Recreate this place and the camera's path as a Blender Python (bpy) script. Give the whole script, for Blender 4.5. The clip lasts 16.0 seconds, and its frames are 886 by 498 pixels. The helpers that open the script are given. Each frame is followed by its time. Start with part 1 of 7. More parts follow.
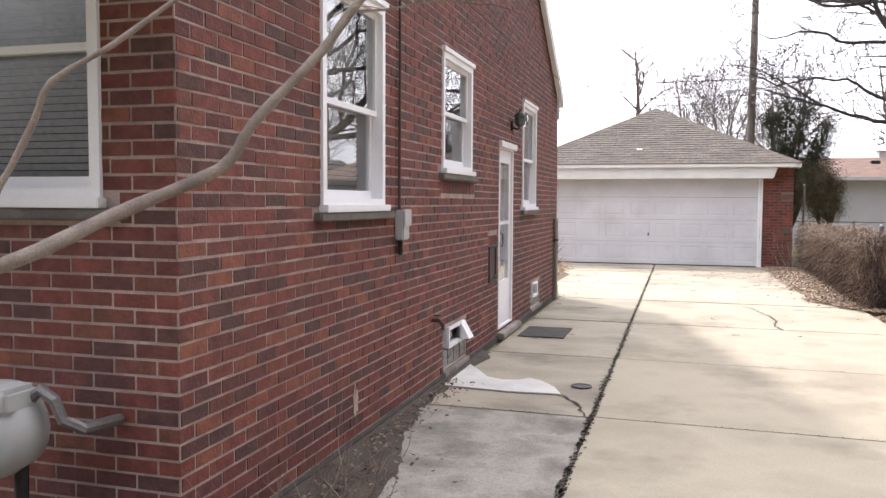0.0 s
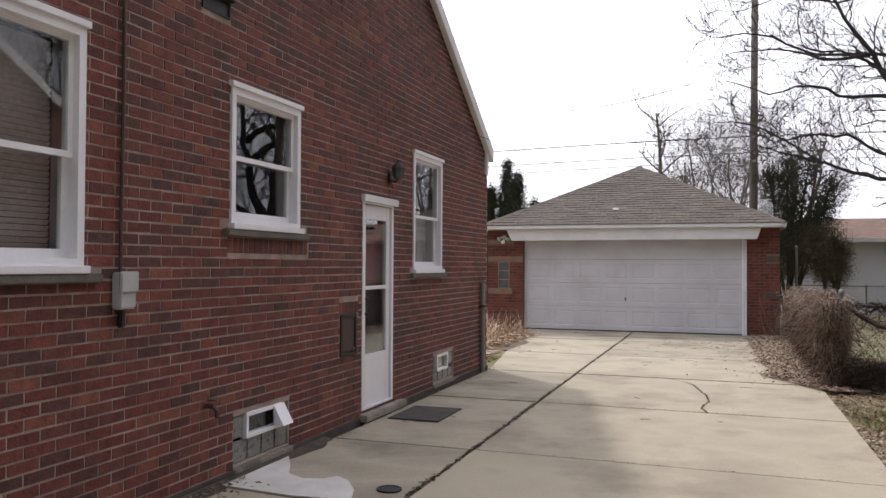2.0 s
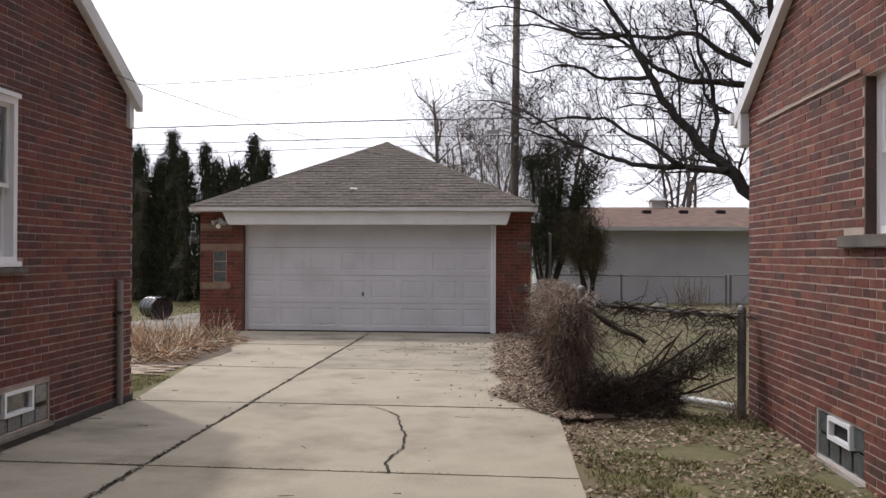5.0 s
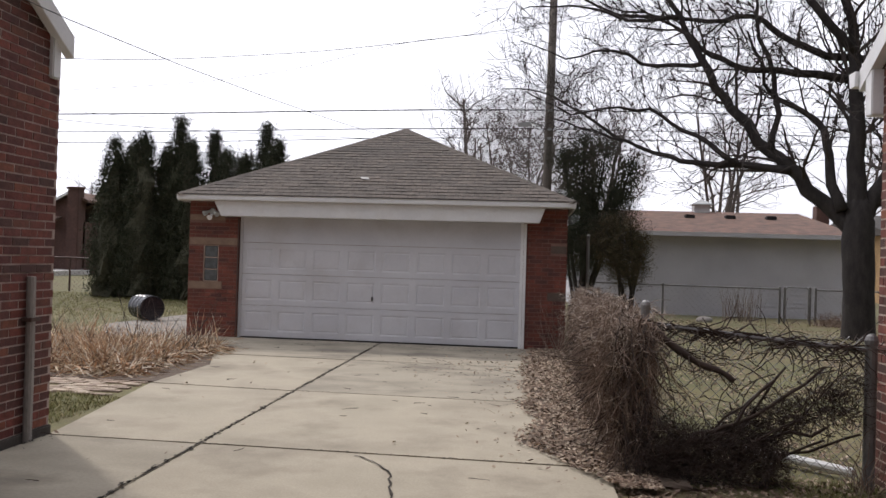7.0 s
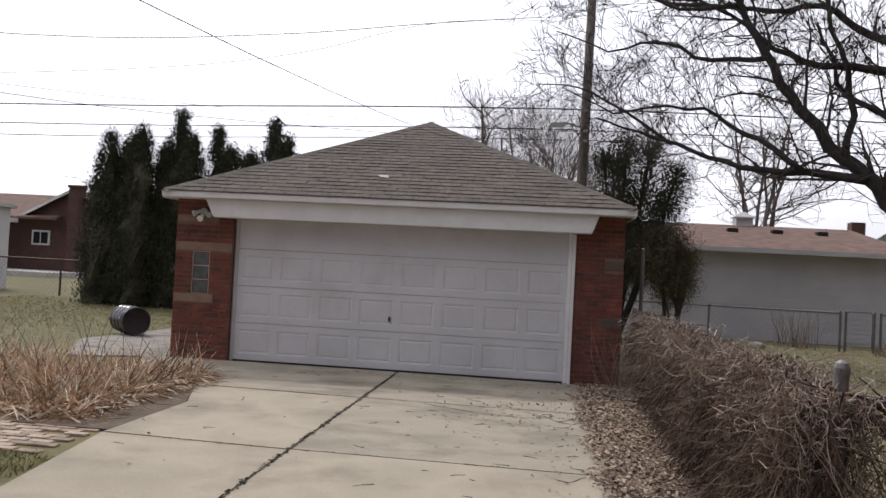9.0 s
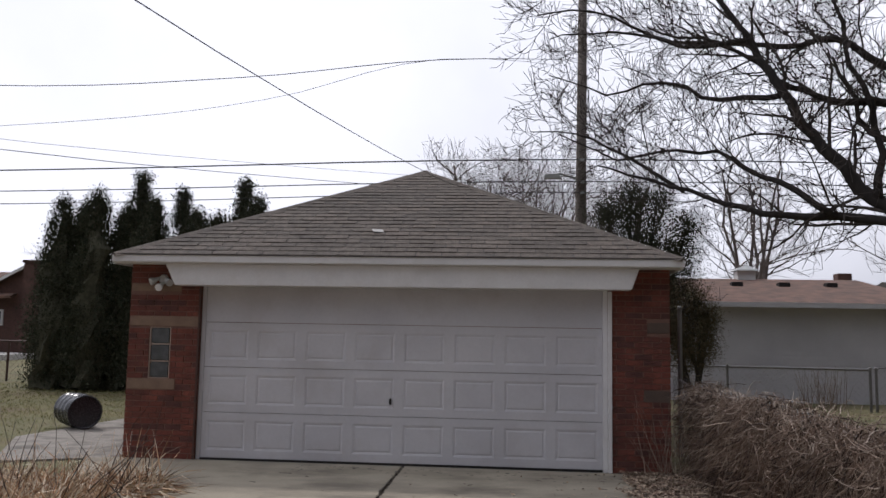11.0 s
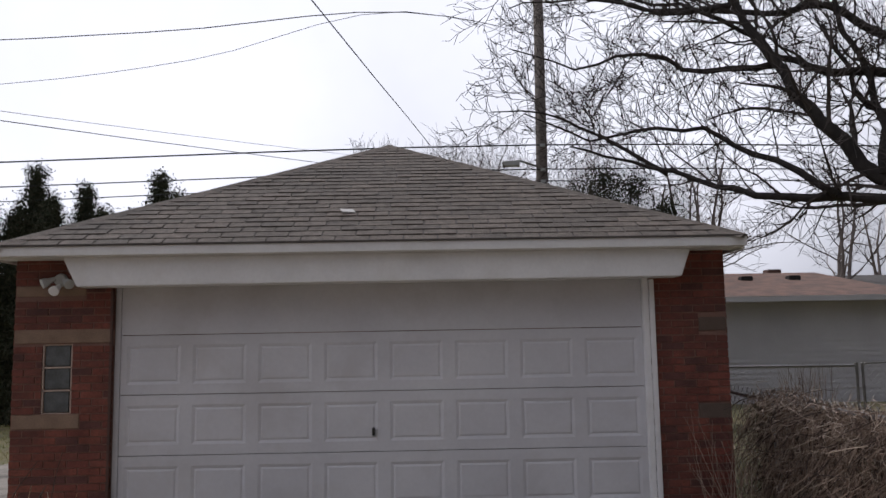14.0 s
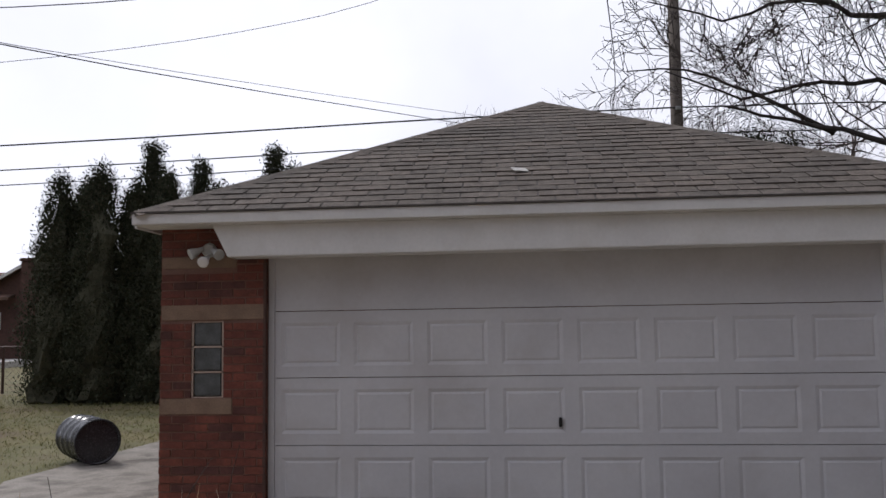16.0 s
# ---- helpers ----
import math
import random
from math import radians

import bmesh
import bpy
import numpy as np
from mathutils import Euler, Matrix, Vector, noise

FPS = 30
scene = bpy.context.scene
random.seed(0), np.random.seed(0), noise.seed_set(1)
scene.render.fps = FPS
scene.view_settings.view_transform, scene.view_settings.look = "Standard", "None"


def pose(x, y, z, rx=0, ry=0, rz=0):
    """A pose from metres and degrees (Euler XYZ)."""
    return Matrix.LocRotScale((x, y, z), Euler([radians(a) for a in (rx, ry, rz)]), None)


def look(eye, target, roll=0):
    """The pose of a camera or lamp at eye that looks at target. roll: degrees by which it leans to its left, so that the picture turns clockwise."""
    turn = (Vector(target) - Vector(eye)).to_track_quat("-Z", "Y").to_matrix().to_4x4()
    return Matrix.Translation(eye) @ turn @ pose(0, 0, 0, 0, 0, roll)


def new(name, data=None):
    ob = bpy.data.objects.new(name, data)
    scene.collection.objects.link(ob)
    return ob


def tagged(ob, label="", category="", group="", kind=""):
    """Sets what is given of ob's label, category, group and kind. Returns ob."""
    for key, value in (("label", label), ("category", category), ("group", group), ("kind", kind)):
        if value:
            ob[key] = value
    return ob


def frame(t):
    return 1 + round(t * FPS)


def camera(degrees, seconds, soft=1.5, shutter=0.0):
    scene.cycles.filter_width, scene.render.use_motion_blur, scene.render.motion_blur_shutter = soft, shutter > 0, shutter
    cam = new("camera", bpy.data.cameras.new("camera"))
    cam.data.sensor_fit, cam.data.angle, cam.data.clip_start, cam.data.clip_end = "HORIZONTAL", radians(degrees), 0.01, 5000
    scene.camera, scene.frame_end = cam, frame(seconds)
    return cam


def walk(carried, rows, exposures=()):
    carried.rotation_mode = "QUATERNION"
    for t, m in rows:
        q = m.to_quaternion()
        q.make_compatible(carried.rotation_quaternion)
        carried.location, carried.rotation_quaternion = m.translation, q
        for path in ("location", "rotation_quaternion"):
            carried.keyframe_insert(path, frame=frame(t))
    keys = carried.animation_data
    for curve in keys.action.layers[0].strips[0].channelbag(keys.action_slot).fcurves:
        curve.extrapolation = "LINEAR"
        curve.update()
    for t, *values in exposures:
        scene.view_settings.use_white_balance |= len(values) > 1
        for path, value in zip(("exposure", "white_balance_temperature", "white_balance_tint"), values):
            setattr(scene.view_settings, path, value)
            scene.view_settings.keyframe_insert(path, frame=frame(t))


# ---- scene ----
cam = camera(57.5, 16.0)
PATH = [
    (0, (0.286, 0.759, 1.503), (-0.276, 2.675, 1.386), 0.3),
    (0.5, (0.633, 1.183, 1.482), (-0.025, 3.072, 1.478), 1.4),
    (1, (0.932, 1.598, 1.486), (0.322, 3.502, 1.544), 1.2),
    (1.5, (1.276, 1.99, 1.475), (0.687, 3.899, 1.57), 0.3),
    (2, (1.64, 2.348, 1.497), (0.985, 4.238, 1.536), 0.3),
    (2.5, (1.841, 2.837, 1.514), (1.207, 4.733, 1.549), -0.2),
    (3, (2.064, 3.353, 1.505), (1.438, 5.252, 1.551), 0.3),
    (3.5, (2.197, 3.895, 1.53), (1.832, 5.861, 1.59), 0.3),
    (4, (2.274, 4.457, 1.492), (2.092, 6.448, 1.565), 0.4),
    (4.2, (2.279, 4.673, 1.521), (2.128, 6.667, 1.567), 0.2),
    (6.3, (2.256, 6.843, 1.497), (2.093, 8.836, 1.5), 0.7),
    (6.5, (2.26, 7.067, 1.506), (2.058, 9.057, 1.519), 0.9),
    (7, (2.206, 7.566, 1.483), (1.989, 9.554, 1.503), 1.7),
    (7.5, (2.128, 8.101, 1.507), (1.929, 10.091, 1.532), 2.1),
    (8, (2.03, 8.631, 1.536), (1.815, 10.619, 1.56), 1.6),
    (8.5, (1.831, 9.142, 1.568), (1.61, 11.13, 1.601), 2.2),
    (9, (1.667, 9.675, 1.55), (1.423, 11.66, 1.59), 3.0),
    (9.5, (1.454, 10.118, 1.55), (1.207, 12.102, 1.617), 2.9),
    (10, (1.3, 10.574, 1.561), (1.106, 12.561, 1.693), 2.0),
    (10.2, (1.229, 10.765, 1.579), (1.034, 12.749, 1.736), 1.5),
    (12.3, (0.61, 12.487, 1.54), (0.498, 14.472, 1.76), 0.1),
    (12.5, (0.537, 12.657, 1.538), (0.453, 14.646, 1.735), 0.2),
    (13, (0.407, 13.056, 1.543), (0.348, 15.045, 1.738), -0.5),
    (13.5, (0.241, 13.36, 1.532), (0.219, 15.348, 1.746), -1.0),
    (14, (0.074, 13.617, 1.537), (0.108, 15.604, 1.764), -1.0),
    (14.5, (-0.099, 13.914, 1.559), (-0.016, 15.894, 1.826), -1.0),
    (15, (-0.395, 14.126, 1.538), (-0.26, 16.102, 1.816), -1.5),
    (15.5, (-0.657, 14.353, 1.501), (-0.629, 16.337, 1.753), -1.6),
    (16, (-0.78, 14.588, 1.53), (-0.957, 16.572, 1.711), -0.9),
]
EXPOSURES = [(0.0, -0.08, 6250, 15), (0.5, -0.52, 6250, 15), (1.0, -0.87, 6250, 15), (1.5, -1.0, 6250, 15), (2.5, -1.17, 6220, 15), (3.5, -1.3, 6220, 15), (6.5, -1.47, 6220, 15), (9.0, -1.55, 6200, 15), (10.0, -1.85, 6120, 15), (12.5, -1.93, 6050, 15), (16.0, -1.93, 6050, 15)]
walk(cam, [(t, look(eye, target, roll)) for t, eye, target, roll in PATH], EXPOSURES)
# world, sun and exposure
SUN_TO = Vector((-1.62, 1.62, 3.15)).normalized()
world = bpy.data.worlds.new("sky")
scene.world = world
world.use_nodes = True
wn, wl = world.node_tree.nodes, world.node_tree.links
wn.clear()
w_out, w_bg = wn.new("ShaderNodeOutputWorld"), wn.new("ShaderNodeBackground")
w_sky = wn.new("ShaderNodeTexSky")
w_sky.sky_type, w_sky.sun_disc = "NISHITA", False
w_sky.sun_elevation, w_sky.sun_rotation = math.asin(SUN_TO.z), math.atan2(SUN_TO.x, SUN_TO.y)
w_sky.air_density, w_sky.dust_density, w_sky.ozone_density = 1.0, 4.0, 1.0
w_mix, w_noise, w_ramp, w_co = wn.new("ShaderNodeMix"), wn.new("ShaderNodeTexNoise"), wn.new("ShaderNodeValToRGB"), wn.new("ShaderNodeTexCoord")
w_mix.data_type = "RGBA"
w_noise.inputs["Scale"].default_value, w_noise.inputs["Detail"].default_value = 2.6, 6.0
w_ramp.color_ramp.elements[0].position, w_ramp.color_ramp.elements[1].position = 0.34, 0.6
w_ramp.color_ramp.elements[0].color, w_ramp.color_ramp.elements[1].color = (0.82, 0.82, 0.82, 1), (0.97, 0.97, 0.97, 1)
wl.new(w_co.outputs["Generated"], w_noise.inputs["Vector"])
wl.new(w_noise.outputs["Fac"], w_ramp.inputs["Fac"])
wl.new(w_ramp.outputs["Color"], w_mix.inputs["Factor"])
wl.new(w_sky.outputs["Color"], w_mix.inputs["A"])
w_dot, w_glow, w_haze = wn.new("ShaderNodeVectorMath"), wn.new("ShaderNodeMapRange"), wn.new("ShaderNodeMix")
w_dot.operation, w_glow.interpolation_type, w_haze.data_type = "DOT_PRODUCT", "SMOOTHSTEP", "RGBA"
w_dot.inputs[1].default_value = SUN_TO
w_glow.inputs["From Min"].default_value, w_glow.inputs["From Max"].default_value = 0.0, 0.46
w_haze.inputs["A"].default_value, w_haze.inputs["B"].default_value = (1.2, 1.35, 1.75, 1), (41.0, 41.0, 42.0, 1)
wl.new(w_co.outputs["Generated"], w_dot.inputs[0])
wl.new(w_dot.outputs["Value"], w_glow.inputs["Value"])
wl.new(w_glow.outputs["Result"], w_haze.inputs["Factor"])
wl.new(w_haze.outputs["Result"], w_mix.inputs["B"])
wl.new(w_mix.outputs["Result"], w_bg.inputs["Color"])
w_bg.inputs["Strength"].default_value = 0.1
wl.new(w_bg.outputs["Background"], w_out.inputs["Surface"])
sun = new("sun", bpy.data.lights.new("sun", "SUN"))
sun.data.energy, sun.data.angle, sun.data.color = 4.6, radians(3.0), (1.0, 0.94, 0.84)
sun.matrix_world = look(SUN_TO * 60, (0, 0, 0))


# materials
def mat(name, cols, scale=6.0, rough=0.8, bump=0.2, metal=0.0, fine=60.0, pieces=False, stain=None, stretch=(1, 1, 1), spec=0.4, stain_scale=0.7, grain_by=0.2):
    """A procedural surface: colours over a broad noise, fine grain, optional colour from piece to piece, and stains."""
    m = bpy.data.materials.new(name)
    m.use_nodes = True
    n, l = m.node_tree.nodes, m.node_tree.links
    b = n["Principled BSDF"]
    geo = n.new("ShaderNodeNewGeometry")
    mp = n.new("ShaderNodeVectorMath")
    mp.operation = "MULTIPLY"
    mp.inputs[1].default_value = stretch
    l.new(geo.outputs["Position"], mp.inputs[0])
    big, grain = n.new("ShaderNodeTexNoise"), n.new("ShaderNodeTexNoise")
    big.inputs["Scale"].default_value, big.inputs["Detail"].default_value = scale, 4.0
    grain.inputs["Scale"].default_value, grain.inputs["Detail"].default_value = fine, 3.0
    l.new(mp.outputs[0], big.inputs["Vector"])
    l.new(mp.outputs[0], grain.inputs["Vector"])
    ramp = n.new("ShaderNodeValToRGB")
    ramp.color_ramp.interpolation = "LINEAR"
    e = ramp.color_ramp.elements
    for i, c in enumerate(cols):
        p = i / max(1, len(cols) - 1) if pieces else 0.3 + 0.4 * i / max(1, len(cols) - 1)
        if i < 2:
            e[i].position = p
        else:
            e.new(p)
    for i, c in enumerate(cols):
        e[i].color = (*c, 1)
    if pieces:
        ramp.color_ramp.interpolation = "CONSTANT"
        for i in range(len(cols)):
            e[i].position = i / len(cols)
        info, add, fr = n.new("ShaderNodeObjectInfo"), n.new("ShaderNodeMath"), n.new("ShaderNodeMath")
        fr.operation = "FRACT"
        l.new(info.outputs["Random"], add.inputs[0])
        l.new(geo.outputs["Random Per Island"], add.inputs[1])
        l.new(add.outputs[0], fr.inputs[0])
        l.new(fr.outputs[0], ramp.inputs["Fac"])
        patch, blend = n.new("ShaderNodeMapRange"), n.new("ShaderNodeMix")
        patch.inputs["From Min"].default_value, patch.inputs["From Max"].default_value = 0.3, 0.7
        patch.inputs["To Min"].default_value, patch.inputs["To Max"].default_value = 0.68, 1.22
        blend.data_type, blend.blend_type = "RGBA", "MULTIPLY"
        blend.inputs["Factor"].default_value = 1.0
        l.new(big.outputs["Fac"], patch.inputs["Value"])
        l.new(ramp.outputs["Color"], blend.inputs["A"])
        l.new(patch.outputs["Result"], blend.inputs["B"])
    else:
        l.new(big.outputs["Fac"], ramp.inputs["Fac"])
    mul = n.new("ShaderNodeMix")
    mul.data_type, mul.blend_type = "RGBA", "MULTIPLY"
    mul.inputs["Factor"].default_value = 1.0
    gr = n.new("ShaderNodeMapRange")
    gr.inputs["From Min"].default_value, gr.inputs["From Max"].default_value = 0.25, 0.75
    gr.inputs["To Min"].default_value, gr.inputs["To Max"].default_value = 1 - grain_by, 1 + grain_by
    l.new(grain.outputs["Fac"], gr.inputs["Value"])
    l.new(blend.outputs["Result"] if pieces else ramp.outputs["Color"], mul.inputs["A"])
    l.new(gr.outputs["Result"], mul.inputs["B"])
    col = mul.outputs["Result"]
    if stain:
        st, sr, mx = n.new("ShaderNodeTexNoise"), n.new("ShaderNodeMapRange"), n.new("ShaderNodeMix")
        st.inputs["Scale"].default_value, st.inputs["Detail"].default_value, st.inputs["Roughness"].default_value = stain_scale, 6.0, 0.65
        sr.inputs["From Min"].default_value, sr.inputs["From Max"].default_value = 0.5, 0.72
        sr.inputs["To Max"].default_value = stain[3]
        mx.data_type = "RGBA"
        mx.inputs["B"].default_value = (*stain[:3], 1)
        l.new(mp.outputs[0], st.inputs["Vector"])
        l.new(st.outputs["Fac"], sr.inputs["Value"])
        l.new(sr.outputs["Result"], mx.inputs["Factor"])
        l.new(col, mx.inputs["A"])
        col = mx.outputs["Result"]
    l.new(col, b.inputs["Base Color"])
    rr = n.new("ShaderNodeMapRange")
    rr.inputs["To Min"].default_value, rr.inputs["To Max"].default_value = max(0.02, rough - 0.1), min(1, rough + 0.1)
    l.new(grain.outputs["Fac"], rr.inputs["Value"])
    l.new(rr.outputs["Result"], b.inputs["Roughness"])
    b.inputs["Metallic"].default_value = metal
    b.inputs["Specular IOR Level"].default_value = spec
    if bump:
        bp = n.new("ShaderNodeBump")
        bp.inputs["Strength"].default_value, bp.inputs["Distance"].default_value = bump, 0.01
        l.new(grain.outputs["Fac"], bp.inputs["Height"])
        l.new(bp.outputs["Normal"], b.inputs["Normal"])
    return m


BRICK_COLS = [(0.165, 0.050, 0.038), (0.125, 0.038, 0.032), (0.165, 0.052, 0.038), (0.110, 0.040, 0.035), (0.140, 0.040, 0.030), (0.190, 0.068, 0.043),
              (0.095, 0.034, 0.030), (0.155, 0.047, 0.036), (0.090, 0.040, 0.034), (0.128, 0.044, 0.036), (0.118, 0.036, 0.030), (0.145, 0.048, 0.038), (0.078, 0.038, 0.033), (0.135, 0.050, 0.036)]
m_brick = mat("dark red brick", [(r * 1.1, g * 1.1, b * 1.1) for r, g, b in BRICK_COLS], scale=16, fine=60, rough=0.85, bump=0.5, pieces=True, stain=(0.050, 0.033, 0.028, 0.7), stain_scale=1.4)
m_brick_n = mat("orange red brick", [(r * 1.15, g * 1.25, b * 1.2) for r, g, b in BRICK_COLS], scale=11, fine=60, rough=0.85, bump=0.5, pieces=True, stain=(0.08, 0.05, 0.04, 0.5), stain_scale=1.6)
m_brick_g = mat("garage brick", [(0.175, 0.054, 0.038), (0.158, 0.049, 0.035), (0.188, 0.060, 0.041), (0.148, 0.047, 0.034), (0.17, 0.056, 0.040), (0.162, 0.050, 0.036), (0.18, 0.057, 0.040), (0.10, 0.040, 0.033)], scale=5, fine=45, rough=0.88, bump=0.4, grain_by=0.28, pieces=True, stain=(0.06, 0.032, 0.027, 0.75), stain_scale=1.3)
m_mortar = mat("mortar", [(0.27, 0.205, 0.18), (0.46, 0.37, 0.325)], scale=5, fine=90, rough=0.95, bump=0.4, stain=(0.16, 0.115, 0.095, 0.75), stain_scale=2.2)
m_mortar_n = mat("pale mortar", [(0.40, 0.315, 0.265), (0.50, 0.405, 0.34)], scale=3, fine=120, rough=0.95, bump=0.3)
m_mortar_g = mat("garage mortar", [(0.155, 0.088, 0.070), (0.23, 0.135, 0.105)], scale=3, fine=120, rough=0.95, bump=0.3)
m_conc = mat("concrete", [(0.28, 0.245, 0.185), (0.375, 0.33, 0.25), (0.315, 0.28, 0.21)], scale=0.9, fine=70, rough=0.9, bump=0.05, grain_by=0.12, stain=(0.165, 0.14, 0.106, 0.8), stain_scale=0.7)
# Stained concrete, its colour also darkened for the slabs in house shade.
m_conc_dirt_shade = mat("soiled and shade-darkened concrete", [(0.23, 0.203, 0.158), (0.335, 0.297, 0.228), (0.27, 0.24, 0.183)], scale=1.2, fine=70, rough=0.92, bump=0.06, grain_by=0.12, stain=(0.11, 0.094, 0.075, 0.85), stain_scale=1.1, stretch=(0.6, 1, 1))
m_conc_old = mat("old grey concrete", [(0.14, 0.127, 0.11), (0.29, 0.265, 0.23), (0.19, 0.173, 0.15)], scale=2.2, fine=60, rough=0.92, bump=0.14, grain_by=0.22, stain=(0.075, 0.066, 0.055, 0.9), stain_scale=1.5)
m_patch = mat("pale new concrete", [(0.46, 0.445, 0.42), (0.58, 0.565, 0.54)], scale=3, fine=70, rough=0.9, bump=0.1, grain_by=0.06, stain=(0.36, 0.34, 0.31, 0.5), stain_scale=2.5)
m_stone = mat("grey stone", [(0.10, 0.09, 0.08), (0.17, 0.152, 0.132)], scale=6, fine=80, rough=0.9, bump=0.3)
m_tan = mat("tan block", [(0.20, 0.135, 0.095), (0.26, 0.18, 0.13)], scale=8, fine=90, rough=0.95, bump=0.4)
m_white = mat("white paint", [(0.68, 0.68, 0.68), (0.76, 0.76, 0.76)], scale=2.5, fine=40, rough=0.5, bump=0.02, stain=(0.55, 0.53, 0.49, 0.35), stain_scale=2.3, grain_by=0.03)
m_vinyl = mat("white vinyl", [(0.78, 0.78, 0.80), (0.84, 0.84, 0.85)], scale=4, fine=60, rough=0.35, bump=0.02, grain_by=0.03)
m_door = mat("white enamelled door", [(0.53, 0.53, 0.56), (0.60, 0.60, 0.625)], scale=1.5, fine=30, rough=0.5, bump=0.015, stain=(0.42, 0.40, 0.39, 0.4), stain_scale=1.3, grain_by=0.03)
m_metal = mat("grey zinc", [(0.17, 0.165, 0.16), (0.25, 0.24, 0.235)], scale=8, fine=80, rough=0.5, bump=0.05, metal=0.6)
m_greybox = mat("grey painted metal", [(0.40, 0.41, 0.41), (0.47, 0.48, 0.47)], scale=6, fine=80, rough=0.55, bump=0.05, grain_by=0.03)
m_black = mat("black iron", [(0.014, 0.014, 0.015), (0.028, 0.026, 0.025)], scale=8, fine=90, rough=0.6, bump=0.15)
m_plastic = mat("black plastic", [(0.014, 0.015, 0.019), (0.026, 0.027, 0.034)], scale=5, fine=60, rough=0.26, bump=0.03, spec=0.55)
m_brown = mat("brown painted metal", [(0.06, 0.035, 0.028), (0.09, 0.05, 0.04)], scale=5, fine=60, rough=0.6, bump=0.05)
# Near-black colour stands for unlit rooms and the dark behind panes.
m_unlit = mat("near-black unlit interior", [(0.012, 0.012, 0.013), (0.025, 0.024, 0.024)], rough=0.95, bump=0)
m_shingle = mat("grey brown shingle", [(0.128, 0.108, 0.092), (0.117, 0.099, 0.084), (0.138, 0.115, 0.097), (0.122, 0.103, 0.087), (0.131, 0.109, 0.092), (0.108, 0.092, 0.079)], scale=14, fine=120, rough=0.95, bump=0.5, grain_by=0.28, pieces=True, stain=(0.066, 0.060, 0.053, 0.7), stain_scale=0.9)
m_brownroof = mat("brown shingle", [(0.20, 0.115, 0.085), (0.095, 0.066, 0.054)], scale=3, fine=40, rough=0.95, bump=0.3)
m_darkroof = mat("dark shingle", [(0.07, 0.062, 0.058), (0.10, 0.09, 0.082)], scale=3, fine=40, rough=0.95, bump=0.4)
m_blind = mat("beige blind", [(0.44, 0.42, 0.385), (0.54, 0.515, 0.475)], scale=3, fine=40, rough=0.7, bump=0.02)
m_curtain = mat("pale curtain", [(0.32, 0.31, 0.30), (0.42, 0.41, 0.40)], scale=5, fine=60, rough=0.9, bump=0.1, stretch=(6, 6, 0.4))
m_ground = mat("lawn soil", [(0.135, 0.105, 0.062), (0.16, 0.14, 0.066), (0.125, 0.122, 0.055), (0.165, 0.15, 0.078)], scale=0.55, fine=25, rough=1.0, bump=0.8, stain=(0.10, 0.075, 0.05, 0.7), stain_scale=1.6)
m_soil = mat("dark soil", [(0.09, 0.066, 0.05), (0.15, 0.115, 0.085)], scale=5, fine=50, rough=1.0, bump=0.8)
m_dirt = mat("dark brown dirt", [(0.045, 0.036, 0.028), (0.085, 0.068, 0.052)], scale=6, fine=60, rough=1.0, bump=0.9, grain_by=0.35)
m_leaf_dark = mat("dark dead leaf", [(0.12, 0.08, 0.055), (0.19, 0.135, 0.095), (0.08, 0.055, 0.042), (0.26, 0.20, 0.15)], fine=90, rough=0.85, bump=0.1, pieces=True)
m_crack = mat("crack dirt", [(0.025, 0.02, 0.016), (0.05, 0.04, 0.03)], scale=8, fine=80, rough=1.0, bump=0.5)
m_leaf = mat("dead leaf", [(0.28, 0.20, 0.14), (0.37, 0.285, 0.205), (0.22, 0.155, 0.11), (0.45, 0.365, 0.27), (0.17, 0.115, 0.085)], fine=90, rough=0.85, bump=0.1, pieces=True)
m_straw = mat("dry grass", [(0.50, 0.36, 0.23), (0.62, 0.51, 0.36), (0.26, 0.16, 0.10), (0.80, 0.72, 0.59), (0.48, 0.28, 0.15), (0.17, 0.115, 0.08), (0.72, 0.61, 0.46), (0.56, 0.36, 0.21)], fine=60, rough=0.85, bump=0.0, pieces=True)
m_grass = mat("winter grass", [(0.17, 0.17, 0.06), (0.21, 0.195, 0.075), (0.26, 0.22, 0.105), (0.15, 0.16, 0.055)], fine=60, rough=0.9, bump=0.0, pieces=True)
m_vine = mat("dry vine", [(0.20, 0.14, 0.105), (0.27, 0.20, 0.155), (0.155, 0.105, 0.08), (0.36, 0.285, 0.22), (0.18, 0.13, 0.10)], fine=60, rough=0.9, bump=0.0, pieces=True)
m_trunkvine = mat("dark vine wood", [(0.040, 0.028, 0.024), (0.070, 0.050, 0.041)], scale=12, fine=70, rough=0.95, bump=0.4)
m_bark = mat("dark bark", [(0.028, 0.024, 0.023), (0.055, 0.047, 0.043)], scale=9, fine=50, rough=0.95, bump=0.6, stretch=(1, 1, 0.35))
m_twig = mat("twig bark", [(0.070, 0.058, 0.053), (0.10, 0.084, 0.076)], scale=6, fine=50, rough=0.95, bump=0.0)
m_paletwig = mat("pale twig bark", [(0.14, 0.118, 0.108), (0.19, 0.16, 0.145)], scale=6, fine=50, rough=0.95, bump=0.0)
m_branch = mat("grey branch bark", [(0.15, 0.12, 0.105), (0.27, 0.225, 0.19)], scale=9, fine=120, rough=0.85, bump=0.3)
m_ever = mat("evergreen spray", spec=0.1, cols=[(0.060, 0.070, 0.045), (0.078, 0.084, 0.055), (0.048, 0.056, 0.038), (0.092, 0.090, 0.062)], fine=50, rough=0.85, bump=0.0, pieces=True)
